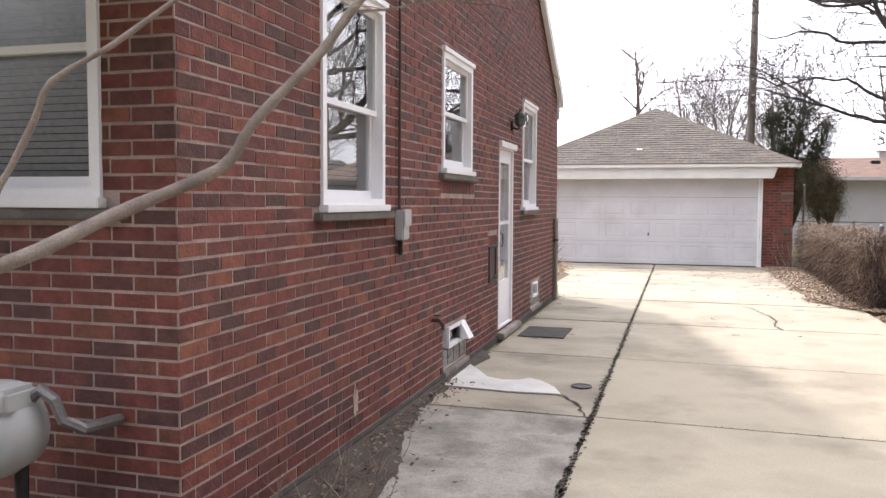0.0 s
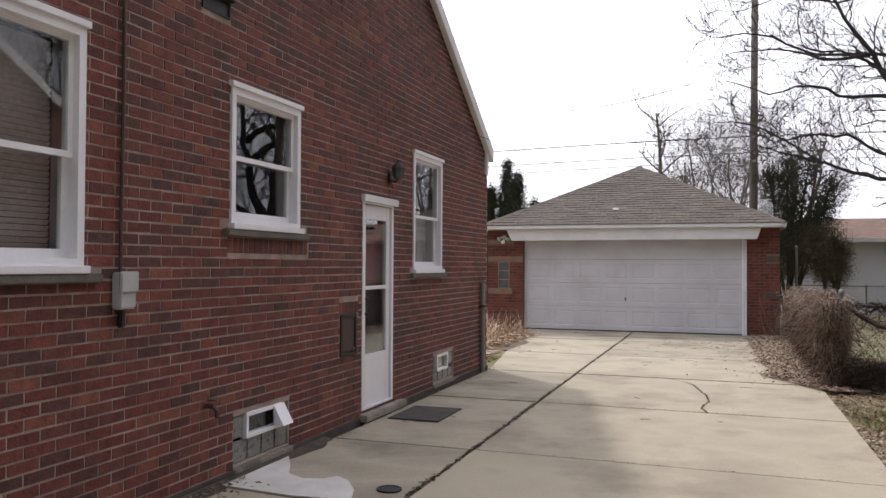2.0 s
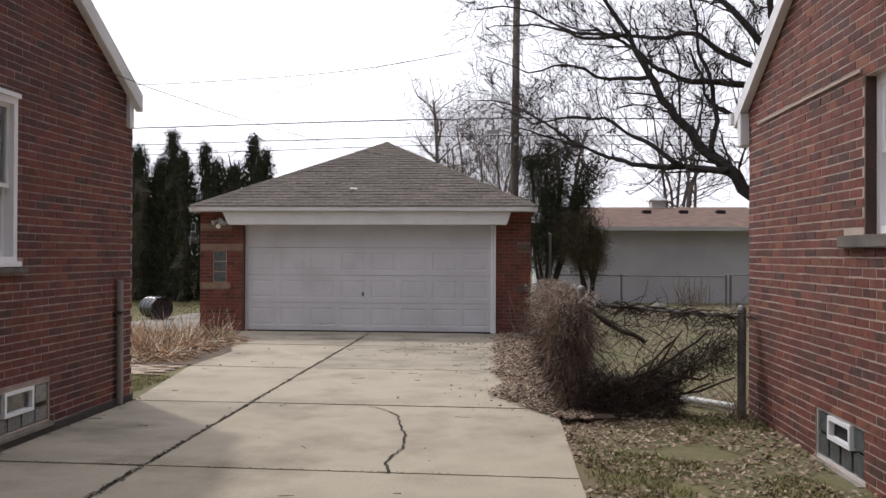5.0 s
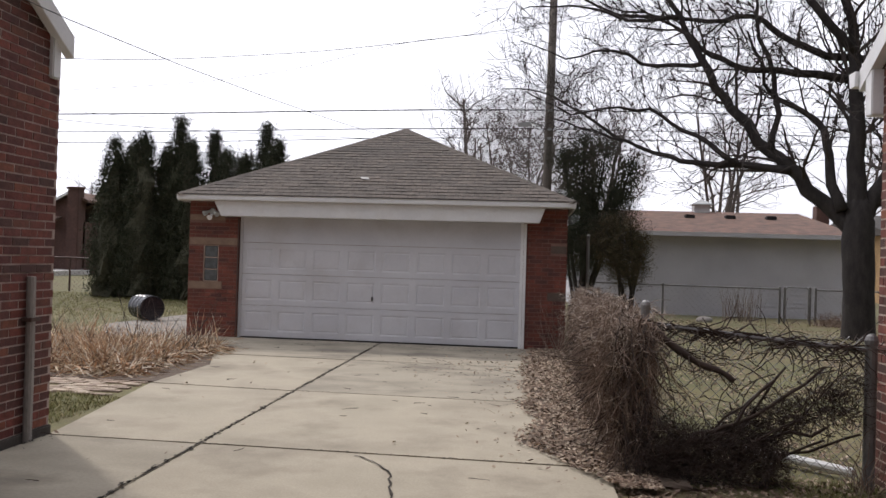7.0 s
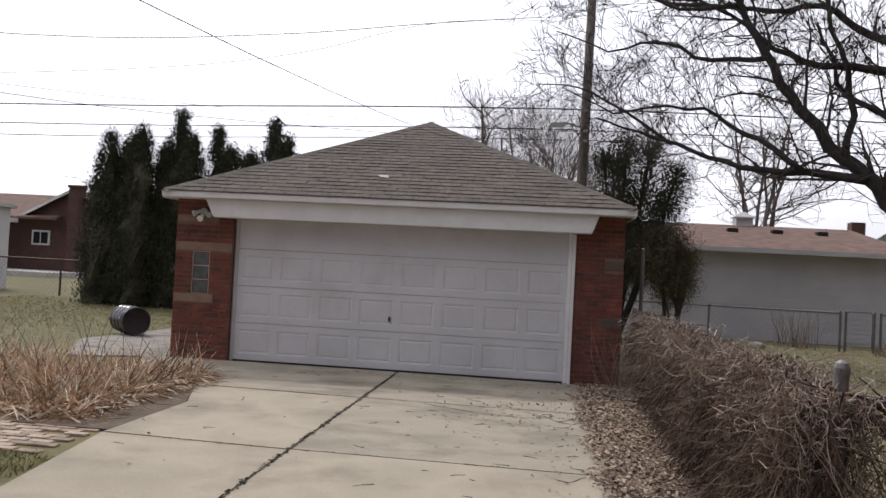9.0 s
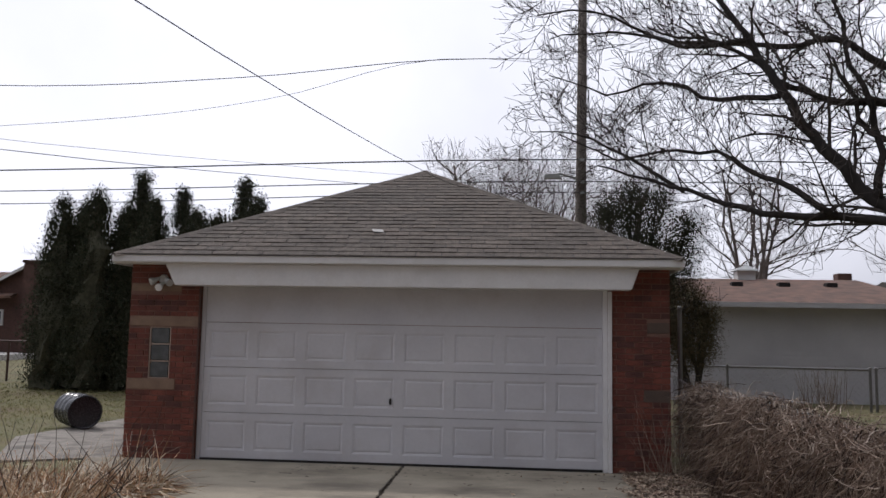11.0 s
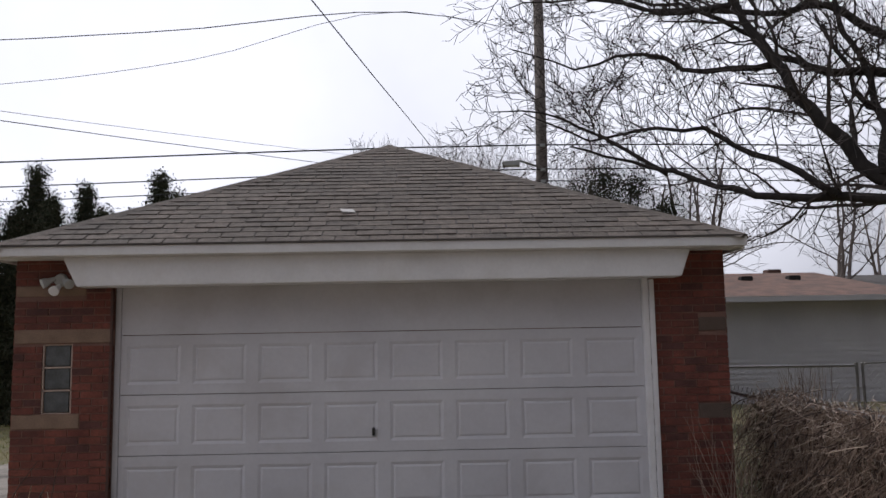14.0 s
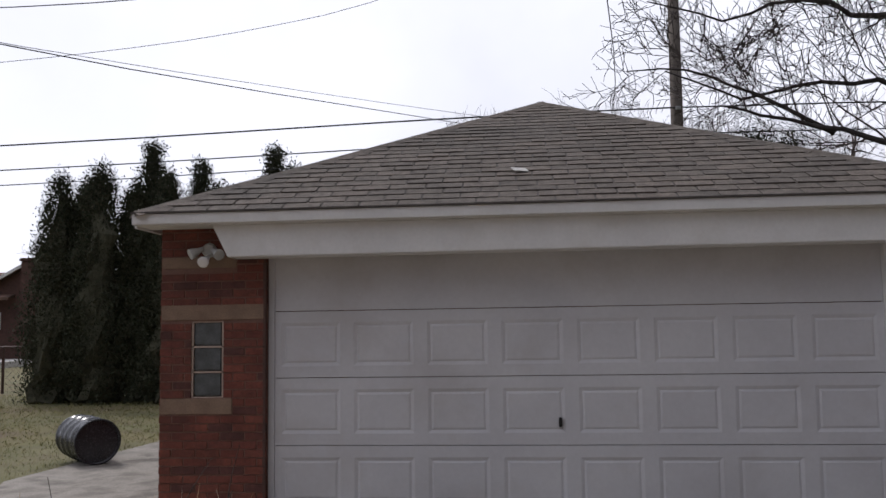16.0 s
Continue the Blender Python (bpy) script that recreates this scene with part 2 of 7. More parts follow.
m_rust = mat("browned evergreen", spec=0.1, cols=[(0.12, 0.10, 0.06), (0.15, 0.115, 0.07), (0.085, 0.082, 0.05)], fine=50, rough=0.9, bump=0.0, pieces=True)
m_pole = mat("weathered pole", [(0.13, 0.11, 0.095), (0.18, 0.155, 0.135)], scale=6, fine=60, rough=0.95, bump=0.4, stretch=(1, 1, 0.15))
m_siding = mat("white siding", [(0.56, 0.55, 0.58), (0.64, 0.63, 0.655)], scale=1.0, fine=30, rough=0.6, bump=0.05, grain_by=0.03)
m_wire = mat("black cable", [(0.03, 0.03, 0.032), (0.05, 0.05, 0.05)], rough=0.7, bump=0)
m_paver = mat("old paver brick", [(0.33, 0.255, 0.195), (0.38, 0.30, 0.23), (0.30, 0.235, 0.18), (0.42, 0.345, 0.265)], fine=60, rough=0.95, bump=0.4, pieces=True)
m_block_dark = mat("dark cement block", [(0.085, 0.062, 0.050), (0.12, 0.088, 0.070)], scale=8, fine=90, rough=0.95, bump=0.4)
m_rubber = mat("dusty rubber", [(0.035, 0.031, 0.029), (0.07, 0.060, 0.053)], scale=7, fine=70, rough=0.9, bump=0.2)
# Far brick colour darkened and greyed to carry the shade on those walls.
m_brick_far_shade = mat("shade-darkened far brick", [(0.085, 0.047, 0.040), (0.115, 0.062, 0.050)], scale=1.5, fine=9, rough=0.9, bump=0.1)
m_yellow = mat("yellow brick", [(0.42, 0.27, 0.13), (0.50, 0.33, 0.17)], scale=1.5, fine=9, rough=0.9, bump=0.1)
m_greypipe = mat("weathered grey pipe", [(0.22, 0.20, 0.18), (0.31, 0.285, 0.26)], scale=6, fine=60, rough=0.8, bump=0.2, stretch=(1, 1, 0.3))
# Footing colour kept very dark along the foot of the house wall.
m_footing = mat("very dark cement footing", [(0.050, 0.043, 0.038), (0.085, 0.073, 0.063)], scale=5, fine=60, rough=0.95, bump=0.4)
m_palevine = mat("pale dry vine", [(0.34, 0.27, 0.215), (0.46, 0.385, 0.315), (0.26, 0.20, 0.155)], fine=60, rough=0.9, bump=0.0, pieces=True)
m_redcloth = mat("red inner door", [(0.17, 0.02, 0.022), (0.23, 0.03, 0.03)], scale=4, fine=40, rough=0.7, bump=0.02)


def glass(name, tint, rough=0.0, ior=1.5):
    m = bpy.data.materials.new(name)
    m.use_nodes = True
    b = m.node_tree.nodes["Principled BSDF"]
    b.inputs["Base Color"].default_value = (*tint, 1)
    b.inputs["Transmission Weight"].default_value, b.inputs["Roughness"].default_value, b.inputs["IOR"].default_value = 1.0, rough, ior
    return m


m_glass = glass("window glass", (0.92, 0.94, 0.95), 0.0, 1.62)
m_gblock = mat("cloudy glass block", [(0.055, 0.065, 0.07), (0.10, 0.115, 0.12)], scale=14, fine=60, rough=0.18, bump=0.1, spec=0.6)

m_gblock_pale = mat("pale cloudy glass block", [(0.10, 0.105, 0.10), (0.24, 0.245, 0.235), (0.15, 0.155, 0.15)], scale=22, fine=90, rough=0.16, bump=0.25, spec=0.6, grain_by=0.3)


# building helpers
def mesh_of(bm, name, material, smooth=False):
    if len(bm.faces) < 60000:
        bmesh.ops.recalc_face_normals(bm, faces=bm.faces[:])
    me = bpy.data.meshes.new(name)
    bm.to_mesh(me)
    bm.free()
    me.materials.append(material)
    if smooth:
        me.polygons.foreach_set("use_smooth", [True] * len(me.polygons))
    return me


def thing(name, at, label, category, group="", kind=""):
    ob = new(name)
    ob.location = at
    ob.empty_display_size = 0.2
    return tagged(ob, label, category, group, kind)


def hang(ob, parent):
    ob.parent = parent
    if parent is not None and parent.type == "EMPTY":
        ob.matrix_parent_inverse = parent.matrix_basis.inverted() if parent.parent is None else Matrix()
    return ob


def part(name, bm, material, parent=None, label="", smooth=False):
    ob = new(name, mesh_of(bm, name, material, smooth))
    if parent is not None:
        hang(ob, parent)
    return tagged(ob, label)


def solid(name, bm, material, label, category, group="", kind="", smooth=False):
    return tagged(part(name, bm, material, None, label, smooth), label, category, group, kind)


def box(bm, x0, x1, y0, y1, z0, z1, m=None):
    v = [bm.verts.new(p) for p in ((x0, y0, z0), (x1, y0, z0), (x1, y1, z0), (x0, y1, z0), (x0, y0, z1), (x1, y0, z1), (x1, y1, z1), (x0, y1, z1))]
    if m is not None:
        for q in v:
            q.co = m @ q.co
    for f in ((3, 2, 1, 0), (4, 5, 6, 7), (0, 1, 5, 4), (1, 2, 6, 5), (2, 3, 7, 6), (3, 0, 4, 7)):
        bm.faces.new([v[i] for i in f])
    return v


def boxes(*args, m=None, bevel=0.0):
    bm = bmesh.new()
    for a in args:
        box(bm, *a, m=m)
    if bevel:
        bmesh.ops.bevel(bm, geom=bm.edges[:], offset=bevel, segments=2, affect="EDGES")
    return bm


def prism(bm, pts, d, m=None):
    """A polygon swept along d."""
    a = [bm.verts.new(p) for p in pts]
    b = [bm.verts.new(Vector(p) + Vector(d)) for p in pts]
    if m is not None:
        for q in a + b:
            q.co = m @ q.co
    bm.faces.new(a)
    bm.faces.new(b[::-1])
    for i in range(len(a)):
        j = (i + 1) % len(a)
        bm.faces.new((a[i], b[i], b[j], a[j]))


def tube(bm, pts, radii, sides=8, cap=True):
    """A tube along points, with a radius at each."""
    pts = [Vector(p) for p in pts]
    rings, ref = [], None
    for i, p in enumerate(pts):
        d = (pts[min(i + 1, len(pts) - 1)] - pts[max(i - 1, 0)]).normalized()
        if ref is None:
            ref = d.orthogonal().normalized()
        u = (ref - d * ref.dot(d))
        u = u.normalized() if u.length > 1e-6 else d.orthogonal().normalized()
        ref, w = u, d.cross(u)
        r = radii[i] if hasattr(radii, "__len__") else radii
        rings.append([bm.verts.new(p + (u * math.cos(k * math.tau / sides) + w * math.sin(k * math.tau / sides)) * r) for k in range(sides)])
    for a, b in zip(rings, rings[1:]):
        for k in range(sides):
            bm.faces.new((a[k], a[(k + 1) % sides], b[(k + 1) % sides], b[k]))
    if cap and sides > 2:
        bm.faces.new(rings[0][::-1])
        bm.faces.new(rings[-1])


def lathe(bm, profile, sides=20, m=None):
    """A turned shape about z from (radius, height) pairs."""
    rings = [[bm.verts.new((m or Matrix()) @ Vector((r * math.cos(k * math.tau / sides), r * math.sin(k * math.tau / sides), z))) for k in range(sides)] for r, z in profile]
    for a, b in zip(rings, rings[1:]):
        for k in range(sides):
            bm.faces.new((a[k], a[(k + 1) % sides], b[(k + 1) % sides], b[k]))
    bm.faces.new(rings[0][::-1])
    bm.faces.new(rings[-1])


class Soup:
    """Many small pieces gathered into one mesh."""

    def __init__(self):
        self.v, self.f = [], []

    def quad(self, a, b, c, d):
        i = len(self.v)
        self.v += [a, b, c, d]
        self.f.append((i, i + 1, i + 2, i + 3))

    def box(self, x0, x1, y0, y1, z0, z1):
        i = len(self.v)
        self.v += [(x0, y0, z0), (x1, y0, z0), (x1, y1, z0), (x0, y1, z0), (x0, y0, z1), (x1, y0, z1), (x1, y1, z1), (x0, y1, z1)]
        self.f += [tuple(i + k for k in q) for q in ((3, 2, 1, 0), (4, 5, 6, 7), (0, 1, 5, 4), (1, 2, 6, 5), (2, 3, 7, 6), (3, 0, 4, 7))]

    def twig(self, pts, r0, r1, sides=3):
        """A thin tapering twig."""
        n, base = len(pts), len(self.v)
        for i, p in enumerate(pts):
            d = pts[min(i + 1, n - 1)] - pts[max(i - 1, 0)]
            d = d / max(1e-6, d.length)
            u = d.orthogonal().normalized()
            w = d.cross(u)
            r = r0 + (r1 - r0) * i / (n - 1)
            for k in range(sides):
                a = k * math.tau / sides
                q = p + u * (r * math.cos(a)) + w * (r * math.sin(a))
                self.v.append((q.x, q.y, q.z))
        for i in range(n - 1):
            for k in range(sides):
                a, b = base + i * sides, base + (i + 1) * sides
                self.f.append((a + k, a + (k + 1) % sides, b + (k + 1) % sides, b + k))

    def ob(self, name, material, parent=None, label="", category="", kind="", smooth=False):
        me = bpy.data.meshes.new(name)
        me.from_pydata(self.v, [], self.f)
        me.materials.append(material)
        if smooth:
            me.polygons.foreach_set("use_smooth", [True] * len(me.polygons))
        o = new(name, me)
        if parent is not None:
            hang(o, parent)
        return tagged(o, label, category, "", kind)


COURSE, BRICK, JOINT = 0.0677, 0.2030, 0.0125


def lay_bricks(rng, u0, u1, z0, z1, holes, top=None, near=None):
    """Stretcher-bond bricks of one wall: lists of (u0, u1, z0, z1), those to be single and those to be joined."""
    single, rest = [], []
    k = 0
    z = z0
    while z < z1 - 0.02:
        za, zb = z + JOINT / 2, min(z + COURSE, z1) - JOINT / 2
        lo, hi = (u0, u1) if top is None else top(zb)
        lo, hi = max(lo, u0), min(hi, u1)
        u = u0 - (BRICK / 2 if k % 2 else 0)
        while u < hi:
            spans = [(max(u + JOINT / 2, lo), min(u + BRICK - JOINT / 2, hi))]
            for h0, h1, g0, g1 in holes:
                if zb > g0 + 0.012 and za < g1 - 0.012:
                    nxt = []
                    for a, b in spans:
                        if b <= h0 or a >= h1:
                            nxt.append((a, b))
                        else:
                            if a < h0:
                                nxt.append((a, h0 - 0.002))
                            if b > h1:
                                nxt.append((h1 + 0.002, b))
                    spans = nxt
            for a, b in spans:
                if b - a > 0.025:
                    j = rng.uniform(-0.0015, 0.0015)
                    r = (a, b, za + j, zb + j)
                    whole = b - a > BRICK - JOINT - 0.002
                    (single if whole and near and near(0.5 * (a + b), 0.5 * (za + zb)) else rest).append(r)
            u += BRICK
        z += COURSE
        k += 1
    return single[:300], rest + single[300:]


def place_bricks(parent, single, rest, frame_at, material, proud=0.003, seed=1):
    """Bricks on a wall; frame_at turns (u, out, z) into the world."""
    rng = random.Random(seed)
    soup = Soup()
    for a, b, z0, z1 in rest:
        p = proud + rng.uniform(-0.0015, 0.0025)
        i = len(soup.v)
        soup.box(a, b, -0.02, p, z0, z1)
        for q in range(i, len(soup.v)):
            soup.v[q] = tuple(frame_at @ Vector(soup.v[q]))
    if rest:
        soup.ob("brickwork", material, parent, "courses of weathered bricks", kind="stuff")
    shapes = []
    for s in range(4):
        bm = bmesh.new()
        w, h = BRICK - JOINT, COURSE - JOINT
        jit = lambda: rng.uniform(-0.0022, 0.0022)
        box(bm, -w / 2, w / 2, -0.02, proud, -h / 2, h / 2)
        for v in bm.verts:
            v.co += Vector((jit(), jit() * 0.6, jit()))
        bmesh.ops.transform(bm, matrix=frame_at.to_3x3().to_4x4(), verts=bm.verts[:])
        shapes.append(mesh_of(bm, "brick", material))
    for a, b, z0, z1 in single:
        o = new("brick", rng.choice(shapes))
        o.location = frame_at @ Vector((0.5 * (a + b), rng.uniform(-0.0012, 0.002), 0.5 * (z0 + z1)))
        hang(o, parent)


def wall_cells(bm, us, zs, solid_at, d0, d1, m):
    """A wall on a grid of cuts along u and z, from depth d0 to d1, open where solid_at says no."""
    nu, nz = len(us) - 1, len(zs) - 1
    on = [[solid_at((us[i] + us[i + 1]) / 2, (zs[j] + zs[j + 1]) / 2) for j in range(nz)] for i in range(nu)]

    def face(*p):
        bm.faces.new([bm.verts.new(m @ Vector(q)) for q in p])

    for i in range(nu):
        for j in range(nz):
            if not on[i][j]:
                continue
            a, b, c, e = us[i], us[i + 1], zs[j], zs[j + 1]
            face((a, d1, c), (b, d1, c), (b, d1, e), (a, d1, e))
            face((a, d0, c), (a, d0, e), (b, d0, e), (b, d0, c))
            if i == 0 or not on[i - 1][j]:
                face((a, d0, c), (a, d1, c), (a, d1, e), (a, d0, e))
            if i == nu - 1 or not on[i + 1][j]:
                face((b, d0, c), (b, d0, e), (b, d1, e), (b, d1, c))
            if j == 0 or not on[i][j - 1]:
                face((a, d0, c), (b, d0, c), (b, d1, c), (a, d1, c))
            if j == nz - 1 or not on[i][j + 1]:
                face((a, d0, e), (a, d1, e), (b, d1, e), (b, d0, e))
    bmesh.ops.remove_doubles(bm, verts=bm.verts[:], dist=0.0005)


def wall(name, parent, u0, u1, z0, z1, holes, m, material, thick=0.22, label=""):
    us = sorted({u0, u1, *(h[0] for h in holes), *(h[1] for h in holes)})
    zs = sorted({z0, z1, *(min(h[2], z1) for h in holes), *(min(h[3], z1) for h in holes)})
    us, zs = [u for u in us if u0 <= u <= u1], [z for z in zs if z0 <= z <= z1]
    bm = bmesh.new()
    wall_cells(bm, us, zs, lambda u, z: not any(h[0] < u < h[1] and h[2] < z < h[3] for h in holes), -thick, 0.0, m)
    return part(name, bm, material, parent, label)


def side(x, facing):
    """Turns (u, out, z) of a wall along y at x, facing +1 or -1 in x, into the world."""
    return Matrix(((0, facing, 0, x), (1, 0, 0, 0), (0, 0, 1, 0), (0, 0, 0, 1)))


def front(y, facing):
    """Turns (u, out, z) of a wall along x at y, facing +1 or -1 in y, into the world."""
    return Matrix(((1, 0, 0, 0), (0, facing, 0, y), (0, 0, 1, 0), (0, 0, 0, 1)))


def ring(u0, u1, z0, z1, w, d0, d1, m, bevel=0.004, bottom=None):
    """A rectangular frame, open in the middle."""
    b = w if bottom is None else bottom
    bm = bmesh.new()
    wall_cells(bm, [u0, u0 + w, u1 - w, u1], [z0, z0 + b, z1 - w, z1], lambda u, z: not (u0 + w < u < u1 - w and z0 + b < z < z1 - w), d0, d1, m)
    return bm


def sash_window(house, u0, u1, z0, z1, m, rng, blind="none", split=0.5, sill=True):
    """A double-hung window: casing, two sashes with panes, sill, and what hangs behind it."""
    w = part("window", ring(u0, u1, z0, z1, 0.05, -0.10, 0.020, m), m_vinyl, house, "white double-hung window with metal-clad trim")
    zm = z0 + (z1 - z0) * split
    i0, i1 = u0 + 0.05, u1 - 0.05
    part("head_cap", boxes((u0 - 0.02, u1 + 0.02, -0.02, 0.04, z1, z1 + 0.04), m=m, bevel=0.004), m_vinyl, w)
    part("window_sill", boxes((u0 - 0.015, u1 + 0.015, -0.05, 0.055, z0 - 0.03, z0 + 0.012), m=m, bevel=0.004), m_vinyl, w)
    part("upper_sash", ring(i0, i1, zm - 0.02, z1 - 0.05, 0.034, -0.055, -0.02, m, 0.003), m_vinyl, w)
    part("lower_sash", ring(i0, i1, z0 + 0.05, zm + 0.02, 0.034, -0.092, -0.058, m, 0.003, 0.05), m_vinyl, w)
    for a, b, d in ((zm + 0.012, z1 - 0.082, -0.038), (z0 + 0.098, zm - 0.012, -0.076)):
        p = part("pane", boxes((i0 + 0.032, i1 - 0.032, d - 0.003, d + 0.003, a, b), m=m), m_glass, w)
        p.visible_shadow = False
    if sill:
        part("stone_sill", boxes((u0 - 0.08, u1 + 0.12, -0.08, 0.05, z0 - 0.082, z0 - 0.030), m=m, bevel=0.008), m_stone, w, "weathered grey stone sill")
    if blind == "slats":
        n = int((z1 - z0 - 0.16) / 0.032)
        so = Soup()
        for k in range(n):
            z = z0 + 0.10 + k * 0.032
            q = [m @ Vector(p) for p in ((i0 + 0.02, -0.17, z), (i1 - 0.02, -0.17, z), (i1 - 0.02, -0.155, z + 0.027), (i0 + 0.02, -0.155, z + 0.027))]
            so.quad(*[tuple(p) for p in q])
        so.ob("blind_slats", m_blind, w, "lowered beige slatted blind", kind="stuff")
    elif blind == "curtain":
        part("curtain", boxes((i0 + 0.02, i1 - 0.02, -0.19, -0.17, z0 + 0.08, z1 - 0.08), m=m), m_curtain, w, "pale curtain behind the glass")
    elif blind == "half":
        part("roller_shade", boxes((i0 + 0.02, i1 - 0.02, -0.19, -0.18, z0 + 0.08, zm + 0.02), m=m), m_curtain, w, "pale shade behind the lower pane")
    return w
# the ground
bm = bmesh.new()
n = 60
grid = {}
for i in range(n + 1):
    for j in range(n + 1):
        a, b = (i / n * 2 - 1), (j / n * 2 - 1)
        x, y = 3 + math.copysign(abs(a) ** 2.6, a) * 600, 16 + math.copysign(abs(b) ** 2.6, b) * 600
        z = -0.03 - 0.04 * max(0, min(1, (y - 22) / 6)) + 0.015 * noise.noise((x * 0.5, y * 0.5, 0)) * (1 if y > 22 or abs(x) > 6 else 0)
        grid[i, j] = bm.verts.new((x, y, z))
for i in range(n):
    for j in range(n):
        bm.faces.new((grid[i, j], grid[i + 1, j], grid[i + 1, j + 1], grid[i, j + 1]))
ground = solid("ground", bm, m_ground, "winter lawn and bare soil with patchy grass", "ground", kind="structure", smooth=True)

# the driveway: slabs with open joints
driveway = thing("driveway", (0.6, 12, 0), "cracked sunlit concrete driveway of large slabs", "driveway", kind="structure")
rng = random.Random(4)


def slab(pts, z=0.0, material=m_conc, parent=None, depth=0.12, name="slab"):
    bm = bmesh.new()
    prism(bm, [(x, y, z - depth) for x, y in pts], (0, 0, depth))
    top = [e for e in bm.edges if all(v.co.z > z - 0.001 for v in e.verts)]
    bmesh.ops.bevel(bm, geom=top, offset=0.008, segments=2, affect="EDGES")
    return part(name, bm, material, parent)


XC, XL, XR = -0.28, -1.60, 2.80
CUTS = [-4.6, -2.4, -0.2, 2.0, 4.2, 6.42, 8.66, 11.1, 13.55, 16.05, 18.72, 21.05]
for a, b in zip(CUTS, CUTS[1:]):
    s = 0.07 if a > 3 else 0.0
    right = XR
    slab([(XC + 0.007, a + 0.005), (right, a - s + 0.005), (right, b - s - 0.004), (XC + 0.007, b - 0.004)], rng.uniform(-0.004, 0.003), m_conc_dirt_shade if a > 15.5 else m_conc, driveway)
    if b <= 13.6:
        # House-side slabs take the darker concrete to deepen the house's shade there.
        old = b < 6.5
        slab([(XL + 0.06, a + 0.024), (XC - 0.008, a + 0.006), (XC - 0.008, b - 0.005), (XL + 0.06, b + 0.013)], rng.uniform(-0.006, -0.002), m_conc_old if old else m_conc_dirt_shade, driveway)
slab([(XL + 0.06, 13.58), (XC - 0.008, 13.56), (XC - 0.008, 16.042), (-1.95, 16.13)], -0.003, m_conc, driveway)
slab([(-1.95, 16.15), (XC - 0.008, 16.058), (XC - 0.008, 18.712), (-2.3, 18.8), (-1.9, 17.7)], -0.002, m_conc, driveway)
slab([(-2.3, 18.82), (XC - 0.008, 18.728), (XC - 0.008, 21.04), (-3.7, 21.04), (-4.1, 20.9), (-3.6, 19.6)], 0.0, m_conc_dirt_shade, driveway)
slab([(-3.76, 21.06), (-3.76, 25.5), (-5.6, 25.5), (-6.0, 22.5), (-5.0, 20.5), (-4.12, 20.92)], -0.006, m_conc_old, driveway)


def crack(pts, w, parent, seed):
    r = random.Random(seed)
    fine = []
    for (x0, y0), (x1, y1) in zip(pts, pts[1:]):
        k = max(2, int(math.hypot(x1 - x0, y1 - y0) / 0.06))
        fine += [(x0 + (x1 - x0) * i / k + r.uniform(-0.012, 0.012), y0 + (y1 - y0) * i / k + r.uniform(-0.012, 0.012)) for i in range(k)]
    bm = bmesh.new()
    prev = None
    for i, (x, y) in enumerate(fine):
        j = min(i + 1, len(fine) - 1)
        d = Vector((fine[j][0] - x, fine[j][1] - y, 0)) if j > i else Vector((1, 0, 0))
        nrm = Vector((-d.y, d.x, 0)).normalized() * w * r.uniform(0.3, 1.1)
        cur = (bm.verts.new((x + nrm.x, y + nrm.y, 0.005)), bm.verts.new((x - nrm.x, y - nrm.y, 0.005)))
        if prev:
            bm.faces.new((prev[0], cur[0], cur[1], prev[1]))
        prev = cur
    return part("crack", bm, m_crack, parent, "dark dirt-filled crack in the concrete")


crack([(1.49, 11.02), (1.42, 11.35), (1.5, 11.8), (1.46, 12.2), (1.36, 12.6), (1.30, 13.0), (1.12, 13.3), (0.9, 13.48)], 0.012, driveway, 1)
crack([(2.35, 15.75), (2.1, 15.95), (1.95, 15.72), (1.75, 15.85)], 0.008, driveway, 2)
crack([(1.55, 18.52), (1.78, 18.34), (1.9, 18.1), (2.05, 18.0), (2.2, 18.16)], 0.010, driveway, 6)
crack([(1.9, 18.1), (2.1, 18.3), (2.35, 18.38)], 0.008, driveway, 7)
crack([(0.45, 18.6), (0.9, 18.35), (1.5, 18.15), (1.9, 18.3)], 0.008, driveway, 3)
crack([(-0.33, 6.40), (-0.42, 6.75), (-0.62, 7.08)], 0.012, driveway, 5)
bm = bmesh.new()
arc = [(-1.54, 7.02), (-1.0, 6.97), (-0.58, 7.0), (-0.66, 7.22), (-0.80, 7.42), (-0.92, 7.50), (-0.98, 7.40), (-1.12, 7.36), (-1.28, 7.45), (-1.40, 7.68), (-1.54, 7.90)]
prism(bm, [(x, y, 0.0) for x, y in arc], (0, 0, 0.010))
part("concrete_patch", bm, m_patch, driveway, "curved pale patch of newer concrete")
bm = bmesh.new()
lathe(bm, [(0.085, 0.0), (0.085, 0.008), (0.07, 0.010), (0.068, 0.006)], 20, Matrix.Translation((-0.46, 7.34, 0)))
part("drain_cover", bm, m_black, driveway, "round rusty drain cover")
bm = boxes((-1.44, -0.92, 9.62, 10.36, 0.0, 0.009), bevel=0.003)
solid("doormat", bm, m_rubber, "black rubber doormat lying before the side door", "doormat")

